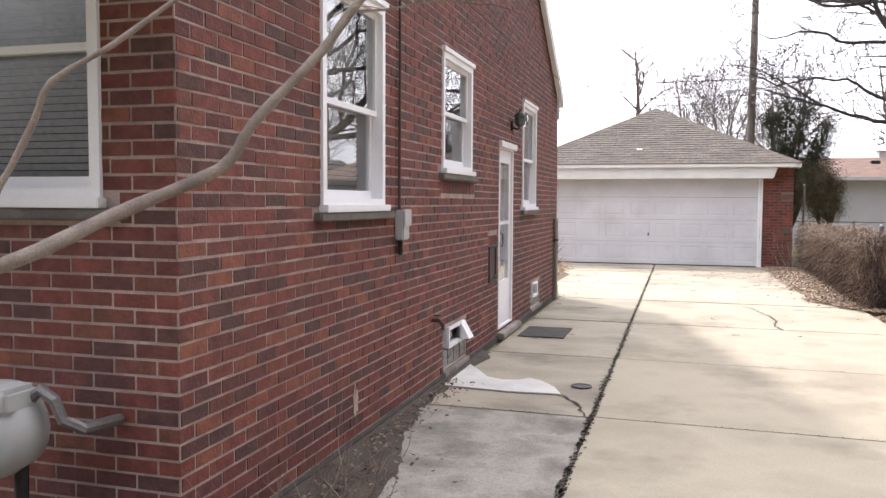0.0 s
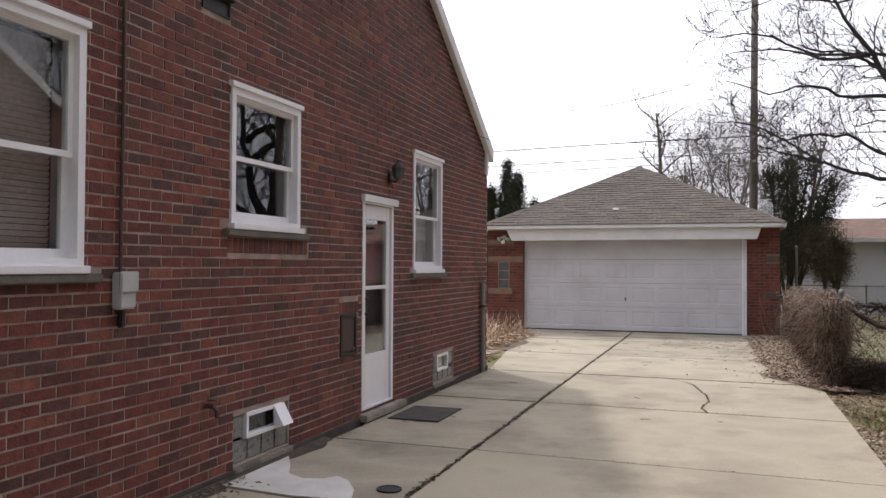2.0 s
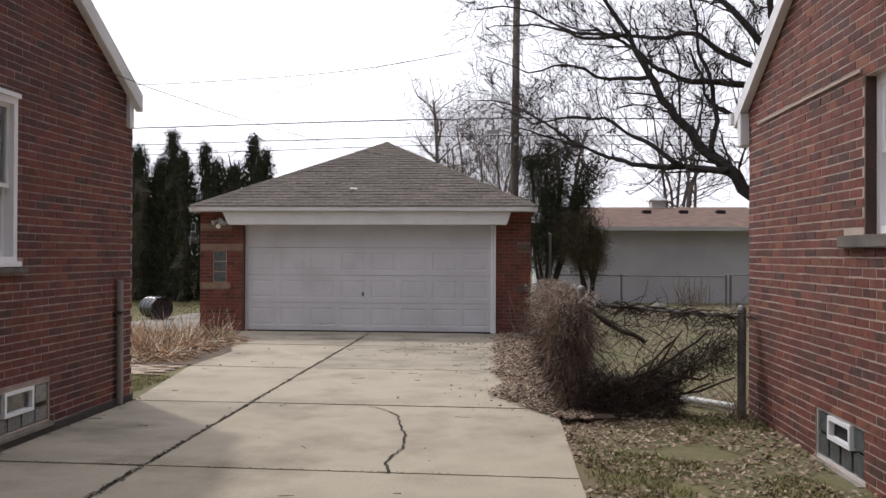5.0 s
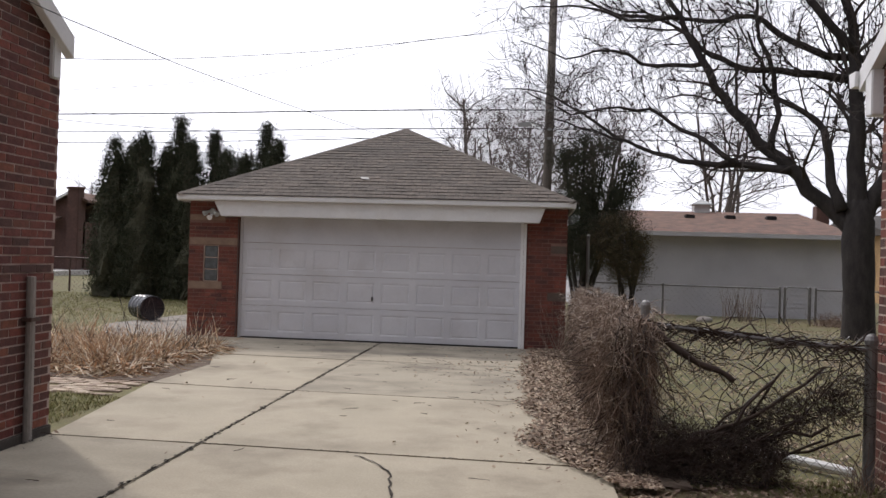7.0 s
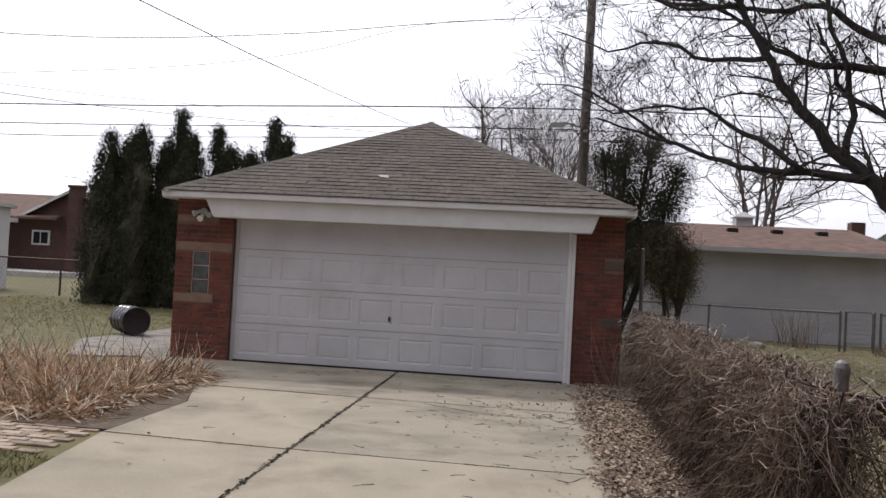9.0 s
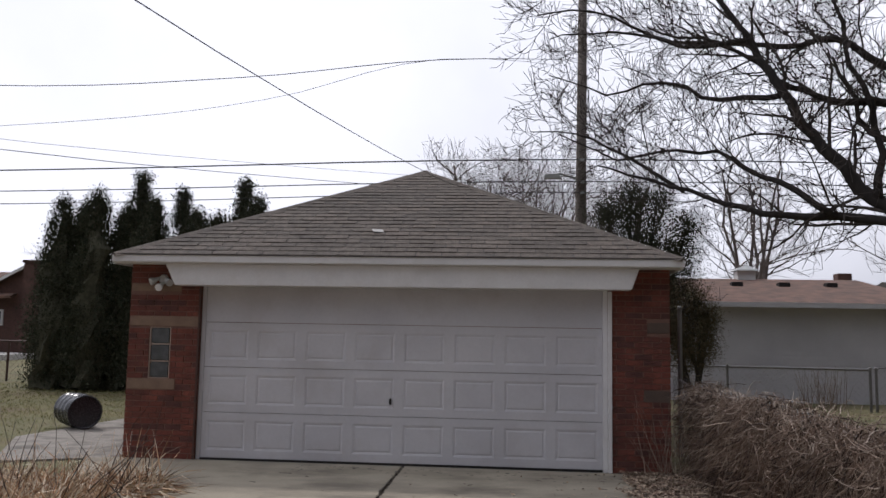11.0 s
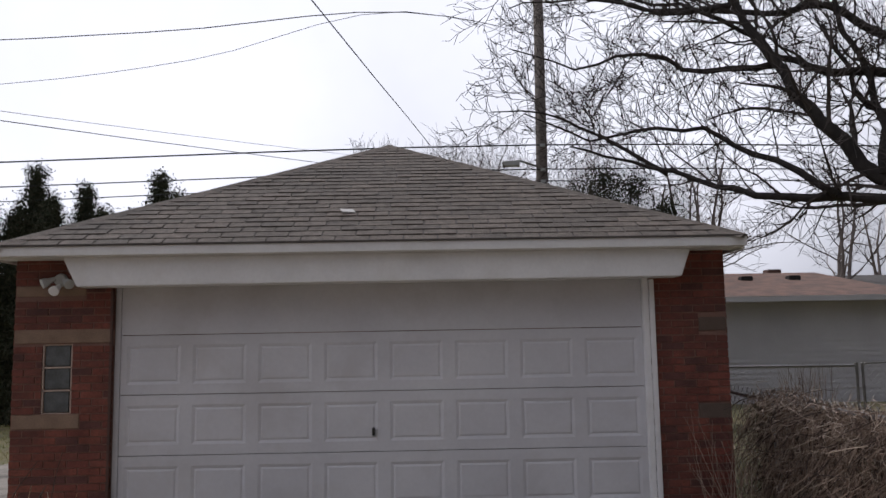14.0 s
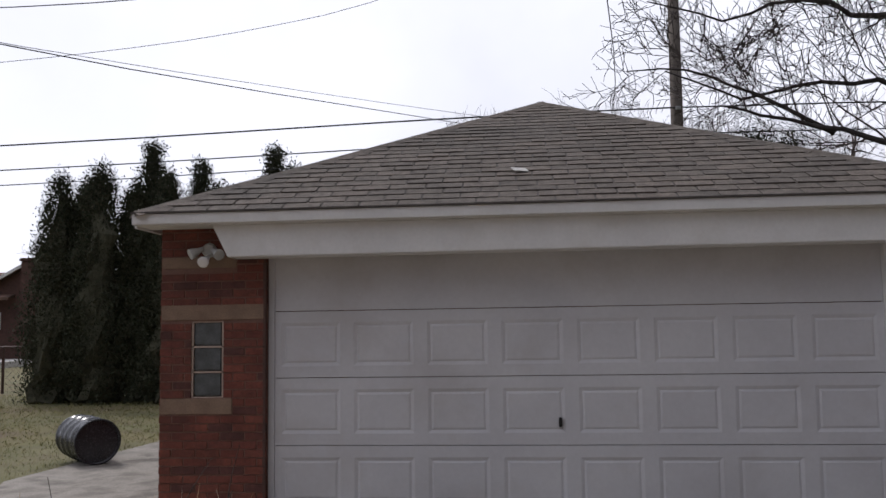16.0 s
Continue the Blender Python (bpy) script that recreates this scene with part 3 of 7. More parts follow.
# the house
HX, HY0, HY1, EAVE, RIDGE = -1.617, 3.52, 13.70, 3.14, 6.28
MID = (HY0 + HY1) / 2
house = thing("house", (-5.5, MID, 0), "dark red brick house with gabled side, white windows and side door", "house")
S = side(HX, 1)
FR = front(HY0 - 0.001, -1)
W1, W2, W3, UP = (4.84, 5.81, 1.47, 2.76), (7.18, 8.15, 1.77, 2.74), (10.70, 11.66, 1.43, 2.74), (8.13, 9.01, 3.96, 5.16)
DOOR = (9.38, 10.14, 0.10, 2.13)
B1, B2, CHUTE, VENT = (7.25, 8.04, 0.06, 0.43), (11.40, 12.18, 0.07, 0.42), (8.92, 9.25, 0.66, 1.04), (6.84, 7.16, 3.20, 3.34)
holes = [W1, W2, W3, DOOR, B1, B2, CHUTE, VENT, UP]
SLOPE = (RIDGE - EAVE) / (MID - HY0)


def rake(z):
    k = max(0.0, (z - EAVE) / SLOPE)
    return HY0 + k, HY1 - k


w_side = wall("wall", house, HY0, HY1, -0.05, EAVE, [h for h in holes if h is not UP and h is not VENT], S, m_mortar, label="dark red brick side wall laid in running bond")
bm = bmesh.new()
for poly in ([(HY0, EAVE), (UP[0], EAVE), (UP[0], EAVE + SLOPE * (UP[0] - HY0))], [(UP[1], EAVE), (HY1, EAVE), (UP[1], EAVE + SLOPE * (HY1 - UP[1]))],
             [(UP[0], EAVE), (UP[1], EAVE), (UP[1], UP[2]), (UP[0], UP[2])], [(UP[0], UP[3]), (UP[1], UP[3]), (UP[1], EAVE + SLOPE * (HY1 - UP[1])), (MID, RIDGE), (UP[0], EAVE + SLOPE * (UP[0] - HY0))]):
    prism(bm, [(u, 0.0, z) for u, z in poly], (0, -0.22, 0), S)
part("gable", bm, m_mortar, house, "brick gable under the roof")
rows_under = [(W2[0] - 0.02, W2[1] + 0.18, W2[2] - 0.202, W2[2] - 0.082), (CHUTE[0] - 0.02, CHUTE[1] + 0.06, CHUTE[3], CHUTE[3] + 0.115)]
sills = [(w[0] - 0.08, w[1] + 0.12, w[2] - 0.082, w[2]) for w in (W1, W2, W3)]
rng = random.Random(11)
one, many = lay_bricks(rng, HY0, HY1, 0.048, RIDGE, holes + sills + rows_under, lambda z: rake(z), lambda u, z: 3.6 < u < 6.7 and 0.7 < z < 1.95)
for u0, u1, z0, z1 in rows_under:
    k = int((u1 - u0) / 0.0677)
    many += [(u0 + i * 0.0677 + 0.005, u0 + (i + 1) * 0.0677 - 0.005, z0 + 0.005, z1 - 0.005) for i in range(k)]
place_bricks(w_side, one, many, S, m_brick, seed=21)
part("foundation", boxes((HY0 - 0.01, DOOR[0] - 0.03, -0.02, 0.022, -0.06, 0.045), (DOOR[1] + 0.03, HY1 + 0.01, -0.02, 0.022, -0.06, 0.045), m=S, bevel=0.008), m_footing, house, "dark cement footing along the wall")

rng = random.Random(12)
FW = (-3.5, -1.96, 1.50, 2.76)
w_front = wall("wall", house, -9.4, HX - 0.003, -0.05, EAVE, [FW], FR, m_mortar, label="brick front wall beside the bed")
one, many = lay_bricks(rng, HX - 6.09, HX + 0.004, 0.048, EAVE, [FW, (FW[0], FW[1] + 0.08, FW[2] - 0.082, FW[2])])
place_bricks(w_front, one, many, FR, m_brick, seed=22)
part("foundation", boxes((-9.4, HX + 0.01, -0.02, 0.02, -0.06, 0.045), m=FR, bevel=0.008), m_stone, house)
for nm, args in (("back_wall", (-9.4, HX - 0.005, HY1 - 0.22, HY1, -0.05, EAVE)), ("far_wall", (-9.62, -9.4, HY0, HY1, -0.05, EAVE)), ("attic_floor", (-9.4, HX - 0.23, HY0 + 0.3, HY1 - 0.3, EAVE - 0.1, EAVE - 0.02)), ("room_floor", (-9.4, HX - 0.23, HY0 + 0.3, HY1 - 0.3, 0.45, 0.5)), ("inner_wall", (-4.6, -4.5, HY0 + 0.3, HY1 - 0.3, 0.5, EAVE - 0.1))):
    part(nm, boxes(args), m_mortar if nm.endswith("wall") and nm != "inner_wall" else m_unlit, house)
# roof with overhang, and the white rake boards
bm = bmesh.new()
o = 0.05
for s in (-1, 1):
    e = MID + s * (MID - HY0 + o)
    ez = EAVE - SLOPE * o + 0.07
    prism(bm, [(-9.7, e, ez), (-9.7, MID, RIDGE + 0.07), (-9.7, MID, RIDGE + 0.10), (-9.7, e, ez + 0.03)], (9.7 + HX + 0.05, 0, 0))
part("roof", bm, m_darkroof, house, "dark asphalt shingle gable roof")
for s in (-1, 1):
    e, ez = MID + s * (MID - HY0 + o), EAVE - SLOPE * o
    bm = bmesh.new()
    prism(bm, [(HX + 0.012, e, ez - 0.11), (HX + 0.012, MID, RIDGE - 0.10), (HX + 0.012, MID, RIDGE + 0.085), (HX + 0.012, e, ez + 0.075)], (0.075, 0, 0))
    bmesh.ops.bevel(bm, geom=bm.edges[:], offset=0.006, segments=1, affect="EDGES")
    part("rake_board", bm, m_white, house, "white painted rake board")
    part("eave_return", boxes((HX - 0.4, HX + 0.04, min(e - s * 0.10, e - s * 0.205), max(e - s * 0.10, e - s * 0.205), ez - 0.30, ez + 0.04), bevel=0.008), m_white, house, "white eave return box")

# Deep eave out of view, added to block sky light from the front wall.
bm = bmesh.new()
prism(bm, [(-9.7, HY0 - 1.15, EAVE - 0.36), (-9.7, HY0 - o, EAVE + 0.04), (-9.7, HY0 - o, EAVE + 0.07), (-9.7, HY0 - 1.15, EAVE - 0.33)], (9.7 + HX + 0.05, 0, 0))
part("shade_eave", bm, m_darkroof, house, "unseen deep eave added to shade the front wall")
part("shade_soffit", boxes((-9.7, HX + 0.05, HY0 - 1.13, HY0 - 0.012, EAVE - 0.395, EAVE - 0.375)), m_brown, house, "dark soffit of the eave added for shade")
part("shade_gutter", boxes((-9.7, HX + 0.05, HY0 - 1.24, HY0 - 1.14, EAVE - 0.42, EAVE - 0.31), bevel=0.012), m_brown, house)

rng = random.Random(5)
sash_window(house, *W1, S, rng, "slats", 0.47)
sash_window(house, *W2, S, rng, "none", 0.5)
sash_window(house, *W3, S, rng, "half", 0.47)
sash_window(house, *UP, S, rng, "curtain", 0.5, sill=False)
sash_window(house, *FW, FR, rng, "slats", 0.5)

# side door: casing, storm door with two panes and a red inner door behind
door = part("door", ring(DOOR[0], DOOR[1], DOOR[2], DOOR[3], 0.045, -0.10, 0.01, S, 0.004, 0.02), m_vinyl, house, "white storm door with two tall panes")
d0, d1 = DOOR[0] + 0.047, DOOR[1] - 0.047
part("door_leaf", boxes((d0, d0 + 0.075, -0.05, -0.015, 0.125, 2.08), (d1 - 0.085, d1, -0.05, -0.015, 0.125, 2.08), (d0 + 0.075, d1 - 0.085, -0.05, -0.015, 1.94, 2.08), (d0 + 0.075, d1 - 0.085, -0.05, -0.015, 1.25, 1.285), (d0 + 0.075, d1 - 0.085, -0.05, -0.015, 0.125, 0.62), m=S, bevel=0.003), m_vinyl, door)
for a, b in ((0.62, 1.25), (1.285, 1.94)):
    p = part("pane", boxes((d0 + 0.07, d1 - 0.08, -0.036, -0.030, a, b), m=S), m_glass, door)
    p.visible_shadow = False
# Inner door coloured near black for the dark behind the lower pane.
part("inner_door", boxes((d0, d1, -0.16, -0.12, 0.12, 2.08), m=S), m_unlit, door, "near-black inner door for the unlit dark behind the glass")
part("inner_panel", boxes((d0 + 0.05, d1 - 0.05, -0.118, -0.112, 1.30, 1.80), m=S), m_redcloth, door, "red cloth behind the upper pane")
part("header_cap", boxes((DOOR[0] - 0.03, DOOR[1] + 0.06, -0.02, 0.045, 2.10, 2.17), m=S, bevel=0.006), m_white, door)
part("door_sill", boxes((DOOR[0] - 0.06, DOOR[1] + 0.22, -0.12, 0.09, 0.0, 0.07), m=S, bevel=0.012), m_conc_old, door, "worn concrete door sill")
bm = bmesh.new()
tube(bm, [S @ Vector(p) for p in ((d0 + 0.035, -0.015, 1.02), (d0 + 0.035, 0.03, 1.02), (d0 + 0.035, 0.035, 1.05), (d0 + 0.035, 0.035, 1.15), (d0 + 0.035, 0.0, 1.17))], 0.009, 8)
part("door_handle", bm, m_black, door, "black pull handle")


def basement_window(parent, q, fr, m, hopper):
    """Basement opening filled with cloudy glass blocks round a small framed vent light."""
    u0, u1, z0, z1 = q
    w = part("basement_window", ring(u0, u1, z0, z1, 0.014, -0.12, -0.006, m), m_mortar_n, parent, "glass-block basement window with a small white framed light")
    k = round((u1 - u0 - 0.028) / 0.19)
    step, half = (u1 - u0 - 0.028) / k, (z1 - z0 - 0.028) / 2
    for i in range(k):
        for j in range(2):
            a, b, c, d = u0 + 0.014 + i * step + 0.004, u0 + 0.014 + (i + 1) * step - 0.004, z0 + 0.014 + j * half + 0.004, z0 + 0.014 + (j + 1) * half - 0.004
            if j == 1:
                if a < fr[0] < b:
                    b = fr[0] - 0.003
                elif a < fr[1] < b:
                    a = fr[1] + 0.003
                elif fr[0] <= a and b <= fr[1]:
                    continue
            else:
                d = min(d, fr[2] - 0.004)
            if b - a > 0.02:
                part("glass_block", boxes((a, b, -0.10, -0.014, c, d), m=m, bevel=0.009), m_gblock_pale, w)
    part("mortar_backing", boxes((u0 + 0.015, u1 - 0.015, -0.13, -0.11, z0 + 0.015, fr[2] - 0.01), m=m), m_mortar_n, w)
    part("window_frame", ring(fr[0], fr[1], fr[2], fr[3], 0.028, -0.05, 0.012, m, 0.003), m_vinyl, w)
    part("pane", boxes((fr[0] + 0.025, fr[1] - 0.025, -0.03, -0.024, fr[2] + 0.025, fr[3] - 0.025), m=m), m_glass, w)
    part("dark_backing", boxes((fr[0] - 0.02, fr[1] + 0.02, -0.20, -0.19, fr[2] - 0.02, fr[3] + 0.02), m=m), m_unlit, w)
    part("sill", boxes((u0 - 0.02, u1 + 0.02, -0.1, 0.03, z0 - 0.05, z0), m=m, bevel=0.01), m_conc_old, w)
    if hopper:
        bm = bmesh.new()
        prism(bm, [(fr[1] - 0.12, 0.012, fr[3]), (fr[1] - 0.12, 0.012, fr[2] + 0.03), (fr[1] - 0.12, 0.10, fr[2] + 0.03)], (0.15, 0, 0), m)
        part("vent_hood", bm, m_vinyl, w, "white plastic dryer vent hood")


basement_window(house, B1, (7.41, 7.90, 0.235, 0.42), S, True)
basement_window(house, B2, (11.53, 11.93, 0.21, 0.41), S, False)

rng = random.Random(15)
bm = bmesh.new()
edge = [(5.32 + (0.035 + 0.015 * math.sin(k * 1.7)) * math.cos(k * math.tau / 18) + 0.012 * rng.uniform(-1, 1), 0.28 + (0.10 + 0.03 * math.sin(k * 2.9)) * math.sin(k * math.tau / 18)) for k in range(18)]
prism(bm, [(u, 0.0055, z) for u, z in edge], (0, 0.004, 0), S)
part("mortar_smear", bm, m_mortar_n, house, "pale smear of mortar on the bricks")

# fittings on the house wall
chute = thing("milk_chute", S @ Vector((9.08, 0, 0.66)), "dark metal milk chute door set in the brick wall", "milk chute")
part("frame", ring(*CHUTE, 0.03, -0.10, 0.016, S, 0.004), m_black, chute)
part("door_panel", boxes((CHUTE[0] + 0.03, CHUTE[1] - 0.03, -0.03, 0.004, CHUTE[2] + 0.03, CHUTE[3] - 0.03), m=S, bevel=0.004), m_brown, chute)
part("knob", boxes((CHUTE[1] - 0.09, CHUTE[1] - 0.06, 0.004, 0.025, 0.70, 0.73), m=S, bevel=0.005), m_metal, chute)

vent = thing("wall_vent", S @ Vector((7.0, 0, 3.27)), "dark iron attic vent in the brickwork", "vent")
part("vent_frame", ring(VENT[0], VENT[1], VENT[2], VENT[3], 0.012, -0.015, 0.012, S, 0.003), m_black, vent)
part("vent_back", boxes((VENT[0] + 0.012, VENT[1] - 0.012, -0.014, 0.002, VENT[2] + 0.012, VENT[3] - 0.012), m=S), m_black, vent)
part("hood_lip", boxes((VENT[0] - 0.01, VENT[1] + 0.01, 0.0, 0.05, VENT[3] - 0.025, VENT[3] + 0.012), m=S, bevel=0.006), m_black, vent)

ebox = thing("service_box", S @ Vector((6.11, 0, 1.22)), "grey metal service box on the brick wall", "electrical box")
part("body", boxes((6.03, 6.165, 0.006, 0.072, 1.235, 1.445), m=S, bevel=0.010), m_greybox, ebox)
part("lid", boxes((6.025, 6.17, 0.070, 0.085, 1.33, 1.45), m=S, bevel=0.006), m_greybox, ebox)
part("bottom_gland", boxes((6.07, 6.11, 0.012, 0.045, 1.13, 1.236), m=S, bevel=0.008), m_black, ebox)
bm = bmesh.new()
tube(bm, [S @ Vector((6.09 + 0.004 * math.sin(z * 3), 0.022, z)) for z in np.linspace(1.44, 5.2, 18)], 0.011, 6)
part("cable", bm, m_brown, ebox, "dark cable running up the wall")

lamp = thing("wall_lamp", S @ Vector((10.03, 0, 2.32)), "black metal lantern over the side door", "wall lamp")
L = S @ Matrix.Translation((10.03, 0.0, 0.48)) @ Matrix.Diagonal((0.8, 0.8, 0.8, 1))
part("backplate", boxes((-0.05, 0.05, 0.006, 0.03, 2.30, 2.46), m=L, bevel=0.01), m_black, lamp)
bm = bmesh.new()
tube(bm, [L @ Vector(p) for p in ((0, 0.02, 2.36), (0, 0.09, 2.33), (0, 0.13, 2.36))], 0.011, 8)
part("arm", bm, m_black, lamp)
bm = bmesh.new()
lathe(bm, [(0.03, 2.36), (0.075, 2.40), (0.085, 2.50), (0.08, 2.51)], 8, L @ Matrix.Translation((0, 0.13, 0)))
part("glass_body", bm, m_gblock, lamp)
bm = bmesh.new()
lathe(bm, [(0.095, 2.51), (0.07, 2.55), (0.03, 2.575), (0.012, 2.60), (0.018, 2.615)], 8, L @ Matrix.Translation((0, 0.13, 0)))
part("cap", bm, m_black, lamp)

spigot = thing("garden_tap", S @ Vector((6.92, 0, 0.54)), "old brass garden tap on the brick wall", "tap")
bm = bmesh.new()
tube(bm, [S @ Vector(p) for p in ((6.92, 0.0, 0.55), (6.92, 0.07, 0.55), (6.92, 0.10, 0.52), (6.92, 0.10, 0.48))], 0.016, 8)
part("spout", bm, m_brown, spigot)
bm = bmesh.new()
lathe(bm, [(0.034, 0.0), (0.036, 0.008), (0.03, 0.012)], 10, S @ Matrix.Translation((6.92, 0.06, 0.59)))
part("wheel", bm, m_brown, spigot)

pipe = thing("drain_pipe", S @ Vector((13.36, 0, 0)), "weathered grey standpipe against the corner of the house", "pipe")
bm = bmesh.new()
tube(bm, [S @ Vector(p) for p in ((13.36, 0.045, -0.02), (13.36, 0.045, 0.6), (13.35, 0.043, 1.24))], 0.034, 10)
part("standpipe", bm, m_greypipe, pipe)
part("strap", boxes((13.30, 13.42, 0.0, 0.085, 0.9, 0.93), m=S, bevel=0.004), m_brown, pipe)

meter = thing("gas_meter", (-2.24, 3.2, 0), "grey gas meter on black pipes before the front wall", "gas meter")
mm = Matrix.Translation((-2.23, 3.22, 0.62))
bm = bmesh.new()
lathe(bm, [(0.10, -0.11), (0.175, -0.09), (0.19, -0.02), (0.19, 0.05), (0.155, 0.10)], 18, mm @ pose(0, 0, 0, 90, 0, 0))
part("body", bm, m_greybox, meter, "rounded grey meter body", True)
part("index_box", boxes((-2.36, -2.07, 3.10, 3.28, 0.70, 0.80), bevel=0.02), m_greybox, meter)
bm = bmesh.new()
tube(bm, [(-2.09, 3.25, 0.74), (-2.04, 3.25, 0.78), (-1.99, 3.26, 0.74), (-1.96, 3.27, 0.66), (-1.91, 3.32, 0.62), (-1.89, 3.51, 0.61)], 0.024, 8)
part("outlet_pipe", bm, m_metal, meter, "bent grey outlet pipe")
bm = bmesh.new()
tube(bm, [(-2.13, 3.24, 0.5), (-2.14, 3.24, 0.2), (-2.14, 3.24, -0.03)], 0.026, 8)
part("riser", bm, m_black, meter)
# the garage
GY, GX0, GX1 = 21.02, -3.69, 2.79
DX0, DX1, DZ = -2.80, 2.08, 2.14
garage = thing("garage", (-0.4, 24, 0), "detached brick garage with white overhead door and hipped shingle roof", "garage")
G = front(GY, -1)
gw = wall("wall", garage, GX0, GX1, -0.05, 2.36, [(DX0, DX1, -0.05, DZ), (-3.43, -3.16, 0.95, 1.57)], G, m_mortar_g, label="red brick front piers of the garage")
blocks = [(GX0, DX0 - 0.25, 2.0, 2.10), (GX0, DX0, 1.575, 1.71), (GX0, DX0 - 0.28, 0.815, 0.95), (GX1 - 0.26, GX1, 1.59, 1.72), (GX1 - 0.30, GX1, 0.80, 0.94)]
rng = random.Random(31)
for w0, w1 in ((GX0, DX0), (DX1, GX1)):
    one, many = lay_bricks(rng, w0, w1, 0.0, 2.36, blocks + [(-3.43, -3.16, 0.95, 1.57)], None, lambda u, z: z < 1.95)
    place_bricks(gw, one, many, G, m_brick_g, proud=0.006, seed=32)
for k, q in enumerate(blocks):
    part("block", boxes((q[0] + 0.004, q[1] - 0.004, -0.03, 0.008, q[2] + 0.004, q[3] - 0.004), m=G, bevel=0.004), m_block_dark if q[0] > 0 else m_tan, gw, "tan cement block let into the brick")
for k in range(3):
    z = 0.955 + k * 0.205
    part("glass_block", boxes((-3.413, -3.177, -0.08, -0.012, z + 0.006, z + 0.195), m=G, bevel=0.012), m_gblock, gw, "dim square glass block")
for k in range(4):
    part("mortar_bed", boxes((-3.428, -3.162, -0.08, -0.006, 0.95 + k * 0.205 - 0.006, 0.95 + k * 0.205 + 0.008), m=G), m_mortar_n, gw)
for u in (-3.43, -3.175):
    part("mortar_bed", boxes((u, u + 0.015, -0.08, -0.006, 0.959, 1.558), m=G), m_mortar_n, gw)
part("block_backing", boxes((-3.43, -3.16, -0.14, -0.10, 0.95, 1.57), m=G), m_unlit, gw)
for x in (GX0, GX1):
    s = 1 if x > 0 else -1
    mw = side(x, s)
    bm = boxes((GY + 0.222, 27.3, -0.22, 0.0, -0.05, 2.36), m=mw)
    o = part("side_wall", bm, m_mortar_g, garage, "brick side wall of the garage")
    one, many = lay_bricks(rng, GY + 0.004, 27.3, 0.0, 2.36, [])
    place_bricks(o, one, many, mw, m_brick_g, proud=0.006, seed=33)
part("back_wall", boxes((GX0 + 0.22, GX1 - 0.22, 27.08, 27.3, -0.05, 2.36)), m_mortar_g, garage)
part("ceiling", boxes((GX0 + 0.1, GX1 - 0.1, GY + 0.1, 27.2, 2.37, 2.40)), m_unlit, garage)
part("floor", boxes((GX0, GX1, GY + 0.02, 27.3, -0.06, -0.01)), m_conc_old, garage)

# roof: pyramid with shingle tabs
RX0, RX1, RY0, RY1, RZ0 = -3.80, 2.90, 20.73, 27.55, 2.43
PK = Vector((-0.43, 24.05, 4.10))
PK2 = Vector((-0.43, 24.25, 4.10))
bm = bmesh.new()
c = [bm.verts.new(p) for p in ((RX0, RY0, RZ0), (RX1, RY0, RZ0), (RX1, RY1, RZ0), (RX0, RY1, RZ0))]
d = [bm.verts.new(v.co + Vector((0, 0, -0.03))) for v in c]
p, p2 = bm.verts.new(PK), bm.verts.new(PK2)
for f in ((c[0], c[1], p), (c[1], c[2], p2, p), (c[2], c[3], p2), (c[3], c[0], p, p2), (d[3], d[2], d[1], d[0])):
    bm.faces.new(f)
for i in range(4):
    bm.faces.new((c[i], d[i], d[(i + 1) % 4], c[(i + 1) % 4]))
roof = part("roof", bm, m_darkroof, garage, "hipped roof of weathered grey-brown shingles")


